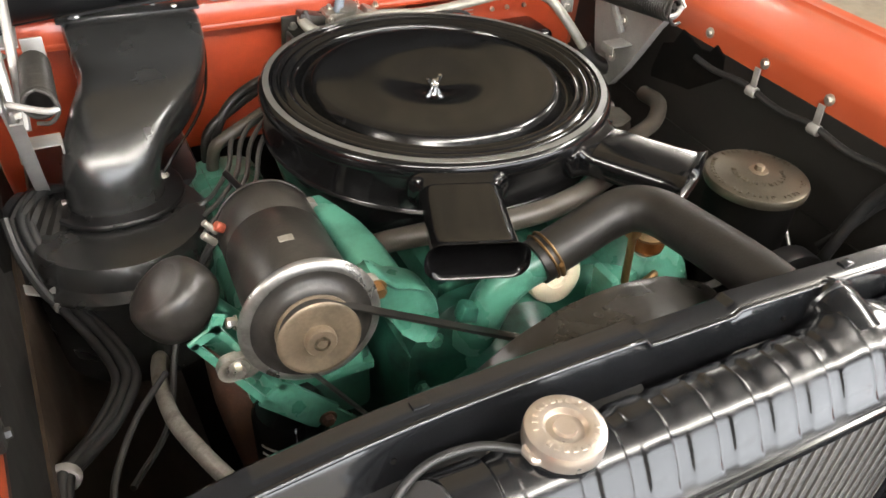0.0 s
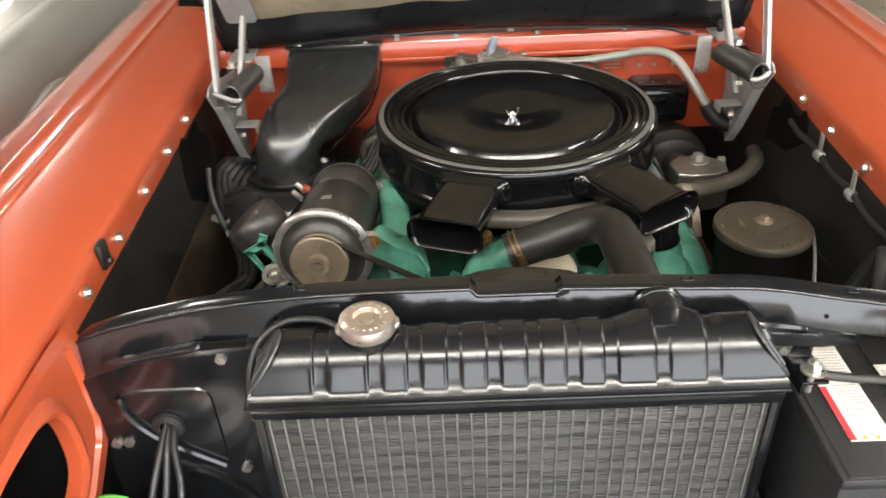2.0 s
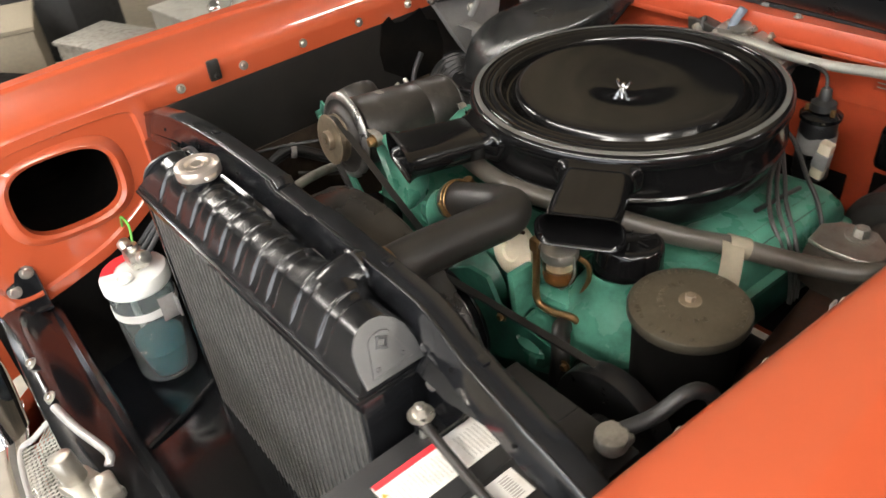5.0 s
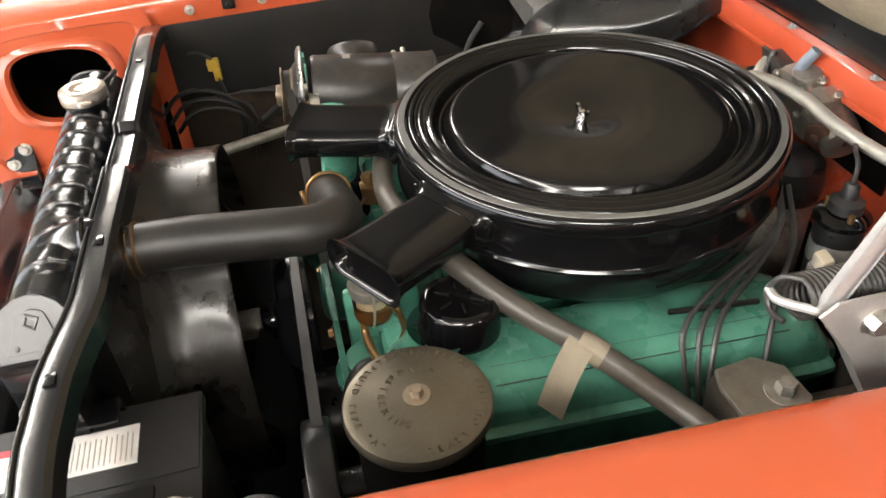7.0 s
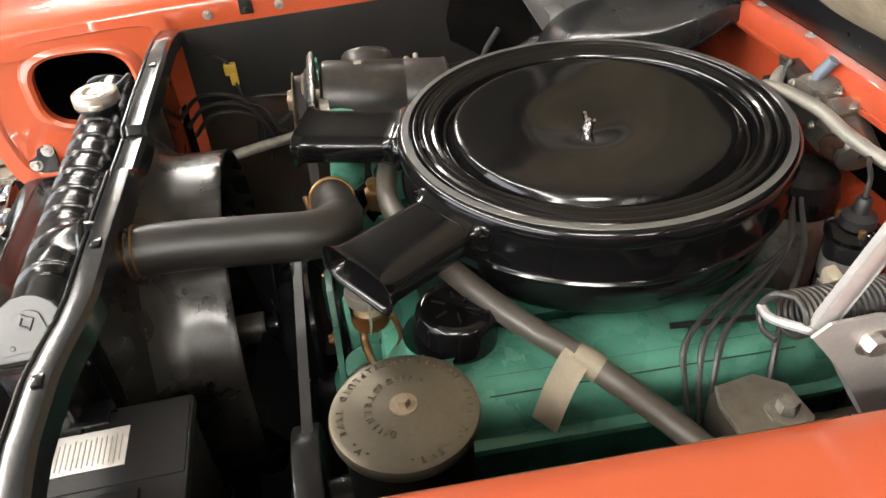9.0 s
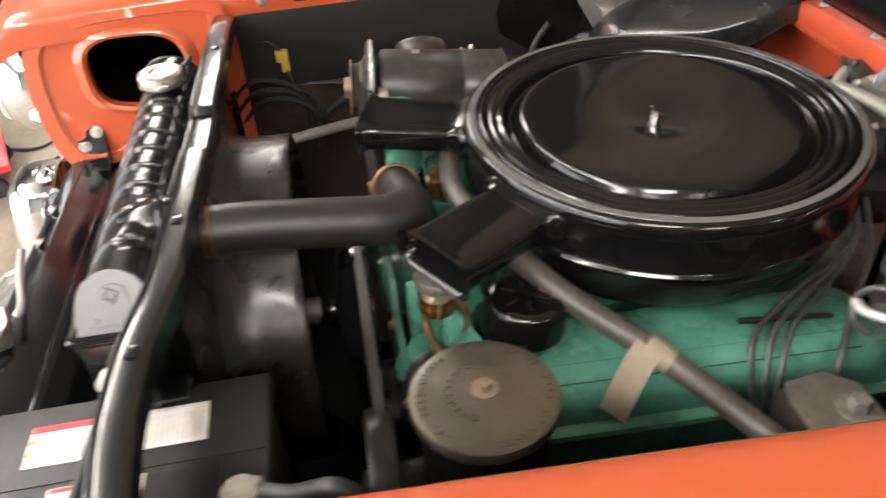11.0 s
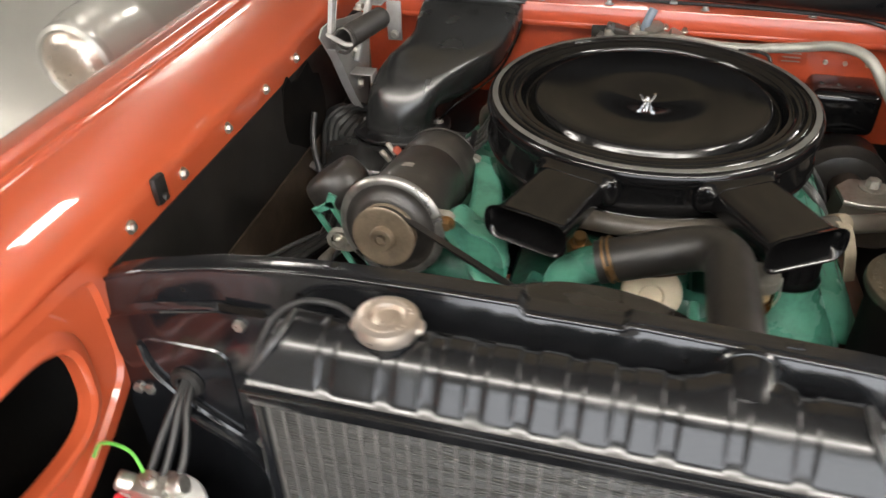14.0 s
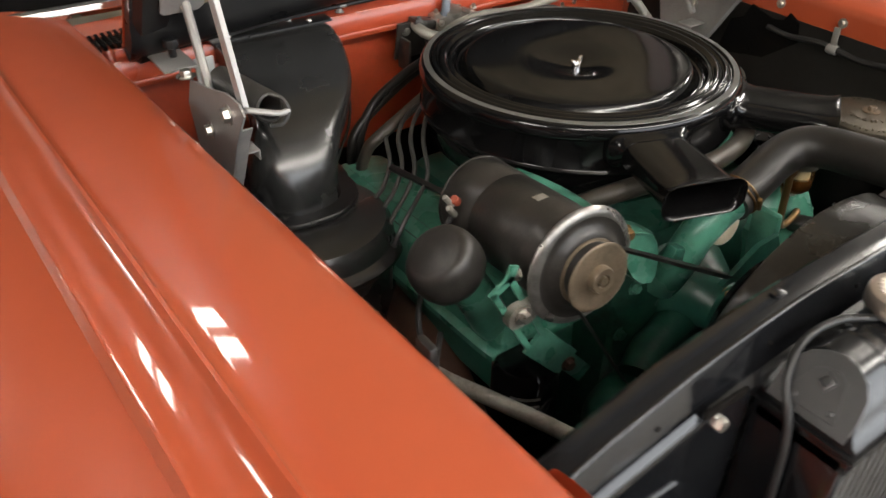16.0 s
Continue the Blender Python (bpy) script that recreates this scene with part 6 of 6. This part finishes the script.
wj = thing("washer_jar", "glass washer jar with blue fluid and a white lid", "washer jar", (-0.495, -0.727, 0.53))
JX, JY = -0.490, -0.727
part("glass", lathe([(0, 0.533), (0.046, 0.533), (0.054, 0.540), (0.056, 0.55), (0.056, 0.725), (0.052, 0.735), (0.052, 0.742), (0.049, 0.742), (0.049, 0.734), (0.053, 0.722), (0.053, 0.55), (0.045, 0.538), (0, 0.537)], 44, pose(JX, JY, 0)), CLEAR, wj)
part("fluid", lathe([(0, 0.5385), (0.044, 0.5395), (0.0515, 0.55), (0.0522, 0.556), (0.0522, 0.600), (0, 0.600)], 40, pose(JX, JY, 0)), FLUID, wj, "blue washer fluid")
jl = part("lid", lathe([(0.058, 0.738), (0.060, 0.740), (0.060, 0.760), (0.057, 0.765), (0.02, 0.767), (0, 0.767)], 44, pose(JX, JY, 0)), PLASTIC, wj, "white plastic lid")
part("fill_plug", lathe([(0.016, 0), (0.017, 0.004), (0.013, 0.006), (0.011, 0.003), (0, 0.003)], 24, pose(JX + 0.022, JY - 0.022, 0.767)), PLASTIC, jl)
part("warning_patch", sheet([[(JX + r * math.cos(a), JY + r * math.sin(a), 0.7685) for r in (0.032, 0.055)] for a in np.linspace(radians(170), radians(250), 12)], 0.0006), REDINK, jl, "red curved warning print")
part("pump_head", join(box((JX - 0.004, JY + 0.014, 0.784), (0.046, 0.034, 0.034), 0.008), drum((JX - 0.026, JY + 0.012, 0.792), (JX - 0.044, JY + 0.008, 0.800), 0.012), drum((JX + 0.018, JY + 0.018, 0.792), (JX + 0.036, JY + 0.022, 0.800), 0.012), drum((JX - 0.004, JY + 0.014, 0.80), (JX - 0.004, JY + 0.014, 0.812), 0.010)), BOLT, wj, "plated pump head")
part("strap_band", lathe([(0.0568, 0.688), (0.0580, 0.688), (0.0580, 0.704), (0.0568, 0.704)], 44, pose(JX, JY, 0)), PLASTIC, wj, "pale strap round the glass")
part("holder", box((JX - 0.059, JY - 0.012, 0.62), (0.003, 0.014, 0.17), 0.001, (0, 2, 0)), PLASTIC, wj)
part("strap_buckle", join(box((JX + 0.058, JY + 0.024, 0.70), (0.004, 0.030, 0.050), 0.001), box((JX + 0.066, JY + 0.038, 0.70), (0.018, 0.004, 0.040), 0.001)), ZINC, wj)
for i, dx in enumerate((-0.008, 0.0, 0.009)):
    part("hose", tube([(-0.488 + dx * 0.6, -0.610, 0.866), (-0.487 + dx, -0.640, 0.85), (-0.485 + dx * 2, -0.672, 0.822), (JX + 0.004 + dx * 2.2, JY + 0.03, 0.80), (JX - 0.004 + dx * 2, JY + 0.014, 0.79)], 0.0046, 8), WIRE, wj)
solo("green_wire", tube([(-0.58, -0.70, 0.80), (-0.555, -0.70, 0.835), (-0.52, -0.70, 0.83), (-0.50, -0.71, 0.80)], 0.0022, 6), material("green_wire_sleeve", (0.12, 0.42, 0.06), 0.5), "thin bright green wire beside the washer jar", "wire")
apron = thing("front_apron", "black pressed steel apron below the radiator", "apron", (XC, -0.75, 0.4))
part("pan", sheet([[(x, y, 0.525 - 0.10 * max(0, (x + 0.3)) - 0.12 * max(0, -0.74 - y)) for y in np.linspace(-0.612, -0.90, 9)] for x in np.linspace(-0.60, 0.51, 20)], 0.004), STEEL_BLACK, apron)
part("rib", tube([(-0.42, -0.64, 0.53), (-0.36, -0.74, 0.53), (-0.33, -0.86, 0.51)], 0.007, 8), STEEL_BLACK, apron)
part("brace", box((0.10, -0.80, 0.56), (0.03, 0.26, 0.012), 0.003, (20, 0, 30)), STEEL_BLACK, apron)

# ---- battery ----
bat = thing("battery", "charcoal plastic car battery with paper labels under the support", "battery", (0.358, -0.65, 0.73))
part("case", join(box((0.358, -0.65, 0.822), (0.170, 0.262, 0.185), 0.006)), BATT, bat)
part("lid", box((0.358, -0.65, 0.921), (0.176, 0.272, 0.016), 0.004), BATT, bat)
part("raised_panel", box((0.322, -0.65, 0.9285), (0.088, 0.266, 0.004), 0.001), BATT, bat)
part("vent_cover", box((0.405, -0.655, 0.930), (0.06, 0.20, 0.006), 0.002), BATT, bat)
la = part("label", box((0.3225, -0.654, 0.9312), (0.046, 0.164, 0.0012)), WHITE, bat, "white warning label with a red edge")
part("red_edge", box((0.3025, -0.695, 0.9322), (0.007, 0.080, 0.0008)), REDINK, la)
for i in range(17):
    part("text_bar", box((0.327, -0.728 + i * 0.0047, 0.9321), (0.031 - 0.004 * (i % 3), 0.0010, 0.0006)), INK, la)
for i in range(14):
    part("text_bar", box((0.325, -0.640 + i * 0.0048, 0.9321), (0.034 - 0.004 * (i % 2), 0.0010, 0.0006)), INK, la)
for i in range(2):
    part("yellow_mark", drum((0.316 + 0.014 * i, -0.732, 0.9318), (0.316 + 0.014 * i, -0.732, 0.9326), 0.004, 0.0002, 3), YELLOW, la)
lb = part("label", box((0.392, -0.664, 0.9335), (0.034, 0.082, 0.0012)), WHITE, bat, "small white label with a code")
for i in range(9):
    part("code_bar", box((0.380 + 0.003 * i, -0.638, 0.9343), (0.0012 + 0.0006 * (i % 2), 0.012, 0.0006)), INK, lb)
part("red_edge", box((0.378, -0.688, 0.9343), (0.004, 0.03, 0.0006)), REDINK, lb)
part("size_code", lettering("24F5", 0.007, None, None, pose(0.392, -0.690, 0.9343, 0, 0, 90), 0.0004), DARKINK, lb)
part("hold_stud", join(drum((0.284, -0.658, 0.90), (0.284, -0.658, 0.978), 0.004), lift(bolt_mesh(0.009, 0.012, 0.014), pose(0.284, -0.658, 0.962))), BOLT, bat)
part("hold_bracket", join(box((0.289, -0.625, 0.945), (0.03, 0.075, 0.004), 0.001), box((0.275, -0.625, 0.93), (0.003, 0.075, 0.03), 0.001)), STEEL_BLACK, bat)
part("hold_bar", tube([(0.284, -0.660, 0.960), (0.32, -0.664, 0.955), (0.40, -0.672, 0.950), (0.47, -0.68, 0.945)], 0.0055, 10), GENB, bat)
for y in (-0.765, -0.535):
    part("post", lathe([(0.011, 0), (0.009, 0.018), (0, 0.018)], 20, pose(0.425, y, 0.93)), CAST, bat)
part("terminal_clamp", join(box((0.425, -0.765, 0.944), (0.032, 0.026, 0.012), 0.004), drum((0.425, -0.765, 0.937), (0.425, -0.765, 0.954), 0.017)), CAST, bat, "corroded grey terminal clamp")
part("terminal_clamp", join(box((0.425, -0.53, 0.944), (0.032, 0.026, 0.012), 0.004), drum((0.425, -0.535, 0.937), (0.425, -0.535, 0.954), 0.017)), CAST, bat, "corroded grey terminal clamp")
solo("battery_cable", tube([(0.425, -0.52, 0.946), (0.44, -0.49, 0.955), (0.455, -0.455, 0.975), (0.465, -0.43, 0.955), (0.46, -0.41, 0.90), (0.44, -0.40, 0.82)], 0.0085, 12), WIRE, "thick black battery cable curving down", "cable")
solo("battery_tray", box((0.36, -0.65, 0.722), (0.20, 0.29, 0.012), 0.003), STEEL_BLACK, "black battery tray beside the radiator", "tray")
solo("washer_hose", tube([(0.49, -0.47, 0.96), (0.475, -0.43, 0.93), (0.47, -0.40, 0.87), (0.45, -0.38, 0.83)], 0.006, 8), WIRE, "black hose hooked down the fender panel", "hose")
solo("brake_line", tube([(0.47, -0.24, 0.88), (0.462, -0.28, 0.86), (0.450, -0.34, 0.80), (0.446, -0.38, 0.76), (0.46, -0.41, 0.74)], 0.0028, 8), ZINC, "thin bright steel line by the steering pump", "pipe")
# ---- nose of the car ----
nose = thing("hood_latch_panel", "black latch panel across the nose of the car", "latch panel", (XC, -0.92, 0.5))
rings = []
for x in np.linspace(-0.575, 0.50, 16):
    b = -0.012 * (1 - ((x - XC) / 0.55) ** 2)
    rings.append([(x, y + b, z) for y, z in ((-0.845, 0.56), (-0.845, 0.705), (-0.850, 0.716), (-0.858, 0.720), (-0.866, 0.714), (-0.872, 0.716), (-0.905, 0.738), (-0.930, 0.738), (-0.944, 0.731), (-0.948, 0.70), (-0.95, 0.62))])
part("panel", sheet(rings, 0.003), STEEL_BLACK, nose)
part("end_bracket", join(loft([[(-0.582 + d, y, z) for y, z in ((-0.862, 0.735), (-0.862, 0.775), (-0.868, 0.797), (-0.880, 0.806), (-0.893, 0.800), (-0.899, 0.785), (-0.915, 0.778), (-0.921, 0.765), (-0.918, 0.735))] for d in (0, 0.004)]),
                           loft([[(x, y, z) for x, y, z in ((-0.580, -0.862, 0.742), (-0.580, -0.918, 0.742), (-0.545, -0.918, 0.732), (-0.545, -0.862, 0.732))], [(x, y, z) for x, y, z in ((-0.580, -0.862, 0.737), (-0.580, -0.918, 0.737), (-0.545, -0.918, 0.727), (-0.545, -0.862, 0.727))]]),
                           loft([[(-0.580, y, 0.80), (-0.580, y, 0.738), (-0.552, y, 0.738)] for y in (-0.862, -0.865)])), STEEL_BLACK, nose)
for p in ((-0.578, -0.875, 0.795), (-0.578, -0.905, 0.768)):
    bolt(p, (1, p[1], p[2] + 0.3), BOLT, nose, 0.008, 0.009, 0.012)
for x in (-0.40, -0.30):
    bolt((x, -0.935, 0.742), (x, -1.4, 1.3), BOLT, nose, 0.007, 0.008, 0.010)
part("latch", join(box((-0.075, -0.945, 0.752), (0.09, 0.045, 0.02), 0.008, (0, 0, 20)), drum((-0.10, -0.955, 0.755), (-0.11, -0.96, 0.80), 0.016), box((-0.05, -0.93, 0.765), (0.05, 0.03, 0.018), 0.006)), CASTPALE, nose, "chalky grey hood latch")
part("latch_rod", tube([(-0.235, -0.937, 0.775), (-0.17, -0.925, 0.772), (-0.105, -0.908, 0.768), (-0.09, -0.915, 0.76)], 0.006, 10), ZINC, nose)
gr = thing("grille", "fine dark wire mesh grille in a steel frame", "grille", (XC, -1.0, 0.48))
g0, g1 = -0.27, 0.46


def gp(x, v):
    """The mesh strip: v runs from its front edge up to the latch panel, then down ahead of the radiator."""
    bow = 0.022 * math.exp(-((x + 0.06) / 0.16) ** 2)
    return Vector((x, -0.943 - 0.012 * (1 - ((x - XC) / 0.55) ** 2) - (0.048 + bow) * (1 - v), 0.728 - 0.030 * (1 - v)))


wires = []
for i in range(100):
    x = g0 + (g1 - g0) * i / 99
    for d in (-0.032, 0.032):
        if g0 <= x + d <= g1:
            wires.append(tube([gp(x, 0), gp(x + d / 2, 0.5), gp(x + d, 1)], 0.0011, 4, raw=True))
tagged(part("mesh_wire", join(*wires), CAST, gr), kind="stuff")
wires = [tube([gp(x, 0), gp(x, 0) + Vector((0, -0.02, -0.09)), gp(x, 0) + Vector((0, -0.02, -0.18))], 0.0012, 4, raw=True) for x in np.linspace(g0, g1, 70)]
tagged(part("lower_wires", join(*wires), CAST, gr), kind="stuff")
part("frame", tube([gp(g0, 1), gp(g0, 0.5), gp(g0, 0), gp(-0.16, 0), gp(-0.06, 0), gp(0.05, 0.0), gp(0.2, 0.0), gp(g1, 0), gp(g1, 1)], 0.0045, 8), ZINC, gr)
for x in (-0.075, -0.045, -0.015):
    bolt(gp(x, 0.1) + Vector((0, 0, 0.008)), gp(x, 0.1) + Vector((0, 0, 1)), BRASS, gr, 0.004, 0.005, 0.006)
part("badge_bracket", box((-0.045, -1.012, 0.708), (0.10, 0.024, 0.006), 0.002, (12, 0, 3)), BRASS, gr)
bmp = thing("bumper", "bright chrome front bumper with rounded guards", "bumper", (XC, -1.12, 0.4))
part("bar", tube([(-0.76, -0.90, 0.40), (-0.66, -0.99, 0.40), (-0.45, -1.02, 0.38), (0.0, -1.03, 0.36), (0.40, -1.02, 0.38), (0.58, -0.99, 0.40), (0.66, -0.90, 0.40)], 0.055, 20), CHROME, bmp)


def guard(x, y, z, w, d, h):
    """A chrome block with a rounded face, swelling towards its foot."""
    rings = []
    for t, k in ((0, 0.55), (0.03, 0.74), (0.1, 0.86), (0.3, 0.96), (0.6, 1.0), (1.0, 1.0)):
        rings.append([(x + px_ * k, y + py_ * k - 0.02 * t, z + h / 2 - h * t) for px_, py_ in rrect(w, d, min(w, d) * 0.38, 6)])
    return loft(rings)


part("guard", guard(-0.625, -1.03, 0.60, 0.17, 0.13, 0.20), CHROME, bmp)
part("guard", guard(-0.175, -1.062, 0.56, 0.105, 0.085, 0.20), CHROME, bmp)
for k in range(4):
    part("guard_rib", tube([(-0.70, -0.985 - 0.026 * k, 0.690 - 0.004 * k), (-0.63, -0.985 - 0.026 * k, 0.704 - 0.004 * k), (-0.56, -0.985 - 0.026 * k, 0.690 - 0.004 * k)], 0.006, 8), CHROME, bmp)
for s in (-1, 1):
    hl = thing("headlight", "round headlight in a chrome bezel on the fender's nose", "headlight", (XC + s * 0.74, -1.0, 0.80), "headlights")
    m = axis((XC + s * 0.745, -0.99, 0.845), (XC + s * 0.745, -2, 0.845))
    part("bezel", lathe([(0.088, -0.02), (0.122, -0.02), (0.126, 0.02), (0.120, 0.06), (0.108, 0.075), (0.095, 0.065), (0.088, 0.045)], 40, m), CHROME, hl)
    part("lens", lathe([(0.09, 0.045), (0.07, 0.065), (0.04, 0.075), (0, 0.078)], 36, m), CAPM, hl)

# ---- the silver car next to it ----
sc = thing("parked_car", "silver rounded vintage car parked alongside", "car", (-1.84, 1.9, 0.0))
SX = -1.86
hoodrows = []
for y, zc, w in ((0.06, 0.36, 0.40), (0.09, 0.50, 0.46), (0.15, 0.62, 0.50), (0.24, 0.70, 0.52), (0.36, 0.755, 0.53), (0.5, 0.79, 0.53), (0.8, 0.83, 0.52), (1.2, 0.87, 0.50), (1.7, 0.91, 0.50), (2.3, 0.95, 0.52), (3.2, 1.0, 0.55), (4.2, 0.9, 0.5)):
    hoodrows.append([(SX + w * u, y + 0.16 * u * u * max(0, 1 - y / 0.6), zc - 0.035 * u * u) for u in np.linspace(-1, 1, 15)])
part("hood_panel", sheet(hoodrows, 0.004), SILVER, sc, angle=70)
ARCHES = (0.76, 3.3)
for s in (-1, 1):
    # fender: a rounded wing from the headlight back, with its side down to the sill
    rings = []
    for y, zt, r, out in ((0.315, 0.800, 0.110, 0.0), (0.345, 0.802, 0.120, 0.0), (0.40, 0.800, 0.132, 0.004), (0.50, 0.795, 0.145, 0.012), (0.65, 0.79, 0.142, 0.0), (0.9, 0.79, 0.14, -0.015), (1.2, 0.80, 0.14, -0.015), (1.6, 0.81, 0.14, -0.01), (2.2, 0.83, 0.15, 0.0), (3.2, 0.85, 0.16, 0.0), (4.2, 0.80, 0.15, 0.0)):
        cx = SX + s * (0.485 + out)
        zl = 0.22 if y > 0.6 else 0.22 + (0.6 - y) * 1.6
        sec = [(cx + s * r * math.cos(a), y, zt + r * math.sin(a)) for a in np.linspace(math.pi * 0.93, -0.35, 18)]
        e = Vector(sec[-1])
        sec += [(e.x + s * 0.02 * math.sin(k / 6 * math.pi), y, e.z + (min(zl, e.z - 0.02) - e.z) * k / 6) for k in range(1, 7)]
        rings.append(sec)
    fine = np.array([[tuple(v) for v in r] for r in rings])
    ys = sorted(set(list(np.linspace(0.315, 4.2, 40)) + list(np.linspace(0.40, 1.12, 49)) + list(np.linspace(2.94, 3.66, 49))))
    us = list(range(18)) + list(np.linspace(17.25, 23, 28))
    grid = [[[float(np.interp(u, range(24), [np.interp(y, fine[:, 0, 1], fine[:, k, c]) for k in range(24)])) for c in range(3)] for u in us] for y in ys]
    skin = sheet(grid, 0.004)
    cut = [f for f in skin.faces if any(math.hypot(f.calc_center_median().y - ay, f.calc_center_median().z - 0.47) < 0.338 and f.calc_center_median().z < 0.82 for ay in ARCHES)]
    bmesh.ops.delete(skin, geom=cut, context="FACES")
    part("fender", skin, SILVER, sc, angle=70)
    hx = SX + s * 0.485
    m = axis((hx, 0.325, 0.800), (hx, -1, 0.74))
    h = part("headlight_ring", lathe([(0.112, -0.03), (0.116, -0.01), (0.112, 0.008), (0.100, 0.016), (0.093, 0.010)], 40, m), SILVER, sc, "silver headlight rim")
    part("lens", lathe([(0.095, 0.008), (0.085, 0.022), (0.06, 0.036), (0.03, 0.043), (0, 0.045)], 36, m), CAPM, h, "fluted headlight lens")
    part("marker_lamp", lathe([(0.03, 0), (0.03, 0.02), (0.02, 0.035), (0, 0.04)], 20, axis((SX + s * 0.40, 0.17, 0.62), (SX + s * 0.40, -1, 0.66))), CHROME, sc)
part("bumper", tube([(SX - 0.70, 0.42, 0.42), (SX - 0.62, 0.14, 0.42), (SX - 0.35, 0.04, 0.42), (SX, 0.01, 0.42), (SX + 0.35, 0.04, 0.42), (SX + 0.62, 0.14, 0.42), (SX + 0.70, 0.42, 0.42)], 0.06, 14), PLASTIC, sc, "pale bumper")
part("hood_gap", tube([(SX + 0.30, 0.62, 0.800), (SX + 0.345, 0.9, 0.826), (SX + 0.37, 1.3, 0.860), (SX + 0.38, 1.8, 0.90)], 0.004, 6), MATT, sc)
for yy in ARCHES:
    for side in (-1, 1):
        wx = SX + side * 0.545
        out = axis((wx, yy, 0.365), (wx + side, yy, 0.365))
        wa = part("wheel", lathe([(0.205, 0.0), (0.21, 0.018), (0.24, 0.026), (0.285, 0.022), (0.308, 0.010), (0.313, -0.02), (0.312, -0.12), (0.28, -0.15)], 48, out), TYRE, sc)
        spokes = [lathe([(0.207, 0.0), (0.208, 0.010), (0.200, 0.012), (0.186, 0.002), (0.170, -0.012), (0.166, -0.06)], 48, out), lathe([(0.048, -0.03), (0.05, -0.008), (0.04, 0.002), (0, 0.006)], 24, out)]
        for k in range(5):
            spokes.append(lift(box((0.108, 0, -0.016), (0.125, 0.034, 0.014), 0.004), out @ pose(0, 0, 0, 0, 0, 72 * k + 18)))
        part("rim", join(*spokes), CAST, wa, "dull alloy rim with five spokes")
        part("brake_drum", lathe([(0.15, -0.10), (0.15, -0.055), (0.13, -0.05), (0, -0.05)], 32, out), CASTDARK, wa)
        part("wheel_well", lathe([(0.350, 0.070), (0.350, -0.13), (0, -0.13)], 48, axis((wx, yy, 0.47), (wx + side, yy, 0.47))), MATT, sc, "dark wheel well")
        part("arch_lip", tube([(wx + side * (0.082 + 0.012 * math.sin(max(0.0, a)) ** 2), yy + 0.342 * math.cos(a), 0.47 + 0.342 * math.sin(a)) for a in np.linspace(-0.6, math.pi + 0.6, 41)], 0.012, 10, 1), SILVER, sc)

sc.location += Vector((-0.095, 0.12, -0.05))

# ---- things on the workshop floor ----
bk = thing("bucket", "off-white plastic bucket on the concrete floor", "bucket", (-2.5, -1.72, 0))
part("pail", lathe([(0, 0.005), (0.13, 0.005), (0.135, 0.015), (0.155, 0.30), (0.162, 0.305), (0.162, 0.335), (0.157, 0.34), (0.16, 0.38), (0.152, 0.38), (0.13, 0.02), (0, 0.02)], 40, pose(-2.5, -1.72, 0)), PLASTIC, bk)
part("bag", lathe([(0.15, 0.36), (0.16, 0.40), (0.12, 0.47), (0.05, 0.50), (0, 0.5)], 14, pose(-2.5, -1.72, 0)), MATT, bk, "dark bag in the bucket")
dl = thing("dolly", "red flat dolly on black castors", "dolly", (-1.85, -1.75, 0))
part("deck", box((-1.88, -1.78, 0.115), (0.36, 0.26, 0.03), 0.006, (0, 0, 20)), REDINK, dl)
for dx, dy in ((-0.13, -0.09), (0.15, -0.03), (-0.15, 0.05), (0.12, 0.11)):
    part("castor", drum((-1.88 + dx - 0.012, -1.78 + dy, 0.04), (-1.88 + dx + 0.012, -1.78 + dy, 0.04), 0.04), TYRE, dl)
solo("power_cord", tube([(-2.3, -1.5, 0.006), (-2.1, -1.62, 0.006), (-2.2, -1.85, 0.006), (-2.45, -1.95, 0.006), (-2.7, -1.85, 0.006), (-2.75, -1.5, 0.006), (-2.6, -1.3, 0.006)], 0.006, 6), WIRE, "black power cord looped on the floor", "cord")
random.seed(11)
for nm, lab, c, s, mt, r in (("storage_box", "grey steel storage box on the floor", (-3.3, 0.05, 0.14), (0.4, 0.3, 0.28), CAST, 20), ("storage_box", "pale cardboard box on the floor", (-3.8, -0.35, 0.18), (0.5, 0.4, 0.36), TAN, -15),
                             ("storage_box", "dark tool box on the floor", (-3.1, -0.5, 0.13), (0.45, 0.25, 0.26), MATT, 35), ("storage_box", "pale plastic crate on the floor", (-3.5, 0.62, 0.12), (0.4, 0.35, 0.24), TUBEG, 5),
                             ("storage_box", "dark rubber parts tub on the floor", (-4.2, 0.1, 0.2), (0.45, 0.45, 0.4), TYRE, 40), ("storage_box", "grey metal parts bin on the floor", (-4.3, -0.9, 0.25), (0.6, 0.4, 0.5), CAST, 0)):
    b = thing(nm, lab, "box", (c[0], c[1], 0))
    part("body", box(c, s, 0.01, (0, 0, r)), mt, b)
    part("lid", box((c[0], c[1], c[2] + s[2] / 2 + 0.012), (s[0] + 0.02, s[1] + 0.02, 0.024), 0.006, (0, 0, r)), mt, b)
bench = thing("work_bench", "dark steel work bench with clutter along the wall", "bench", (-5.4, 0, 0))
part("top", box((-5.6, 0.2, 0.85), (0.8, 3.6, 0.05), 0.005), MATT, bench)
for y in (-1.5, 0.2, 1.9):
    for x in (-5.9, -5.25):
        part("leg", box((x, y, 0.41), (0.06, 0.06, 0.82), 0.004), MATT, bench)
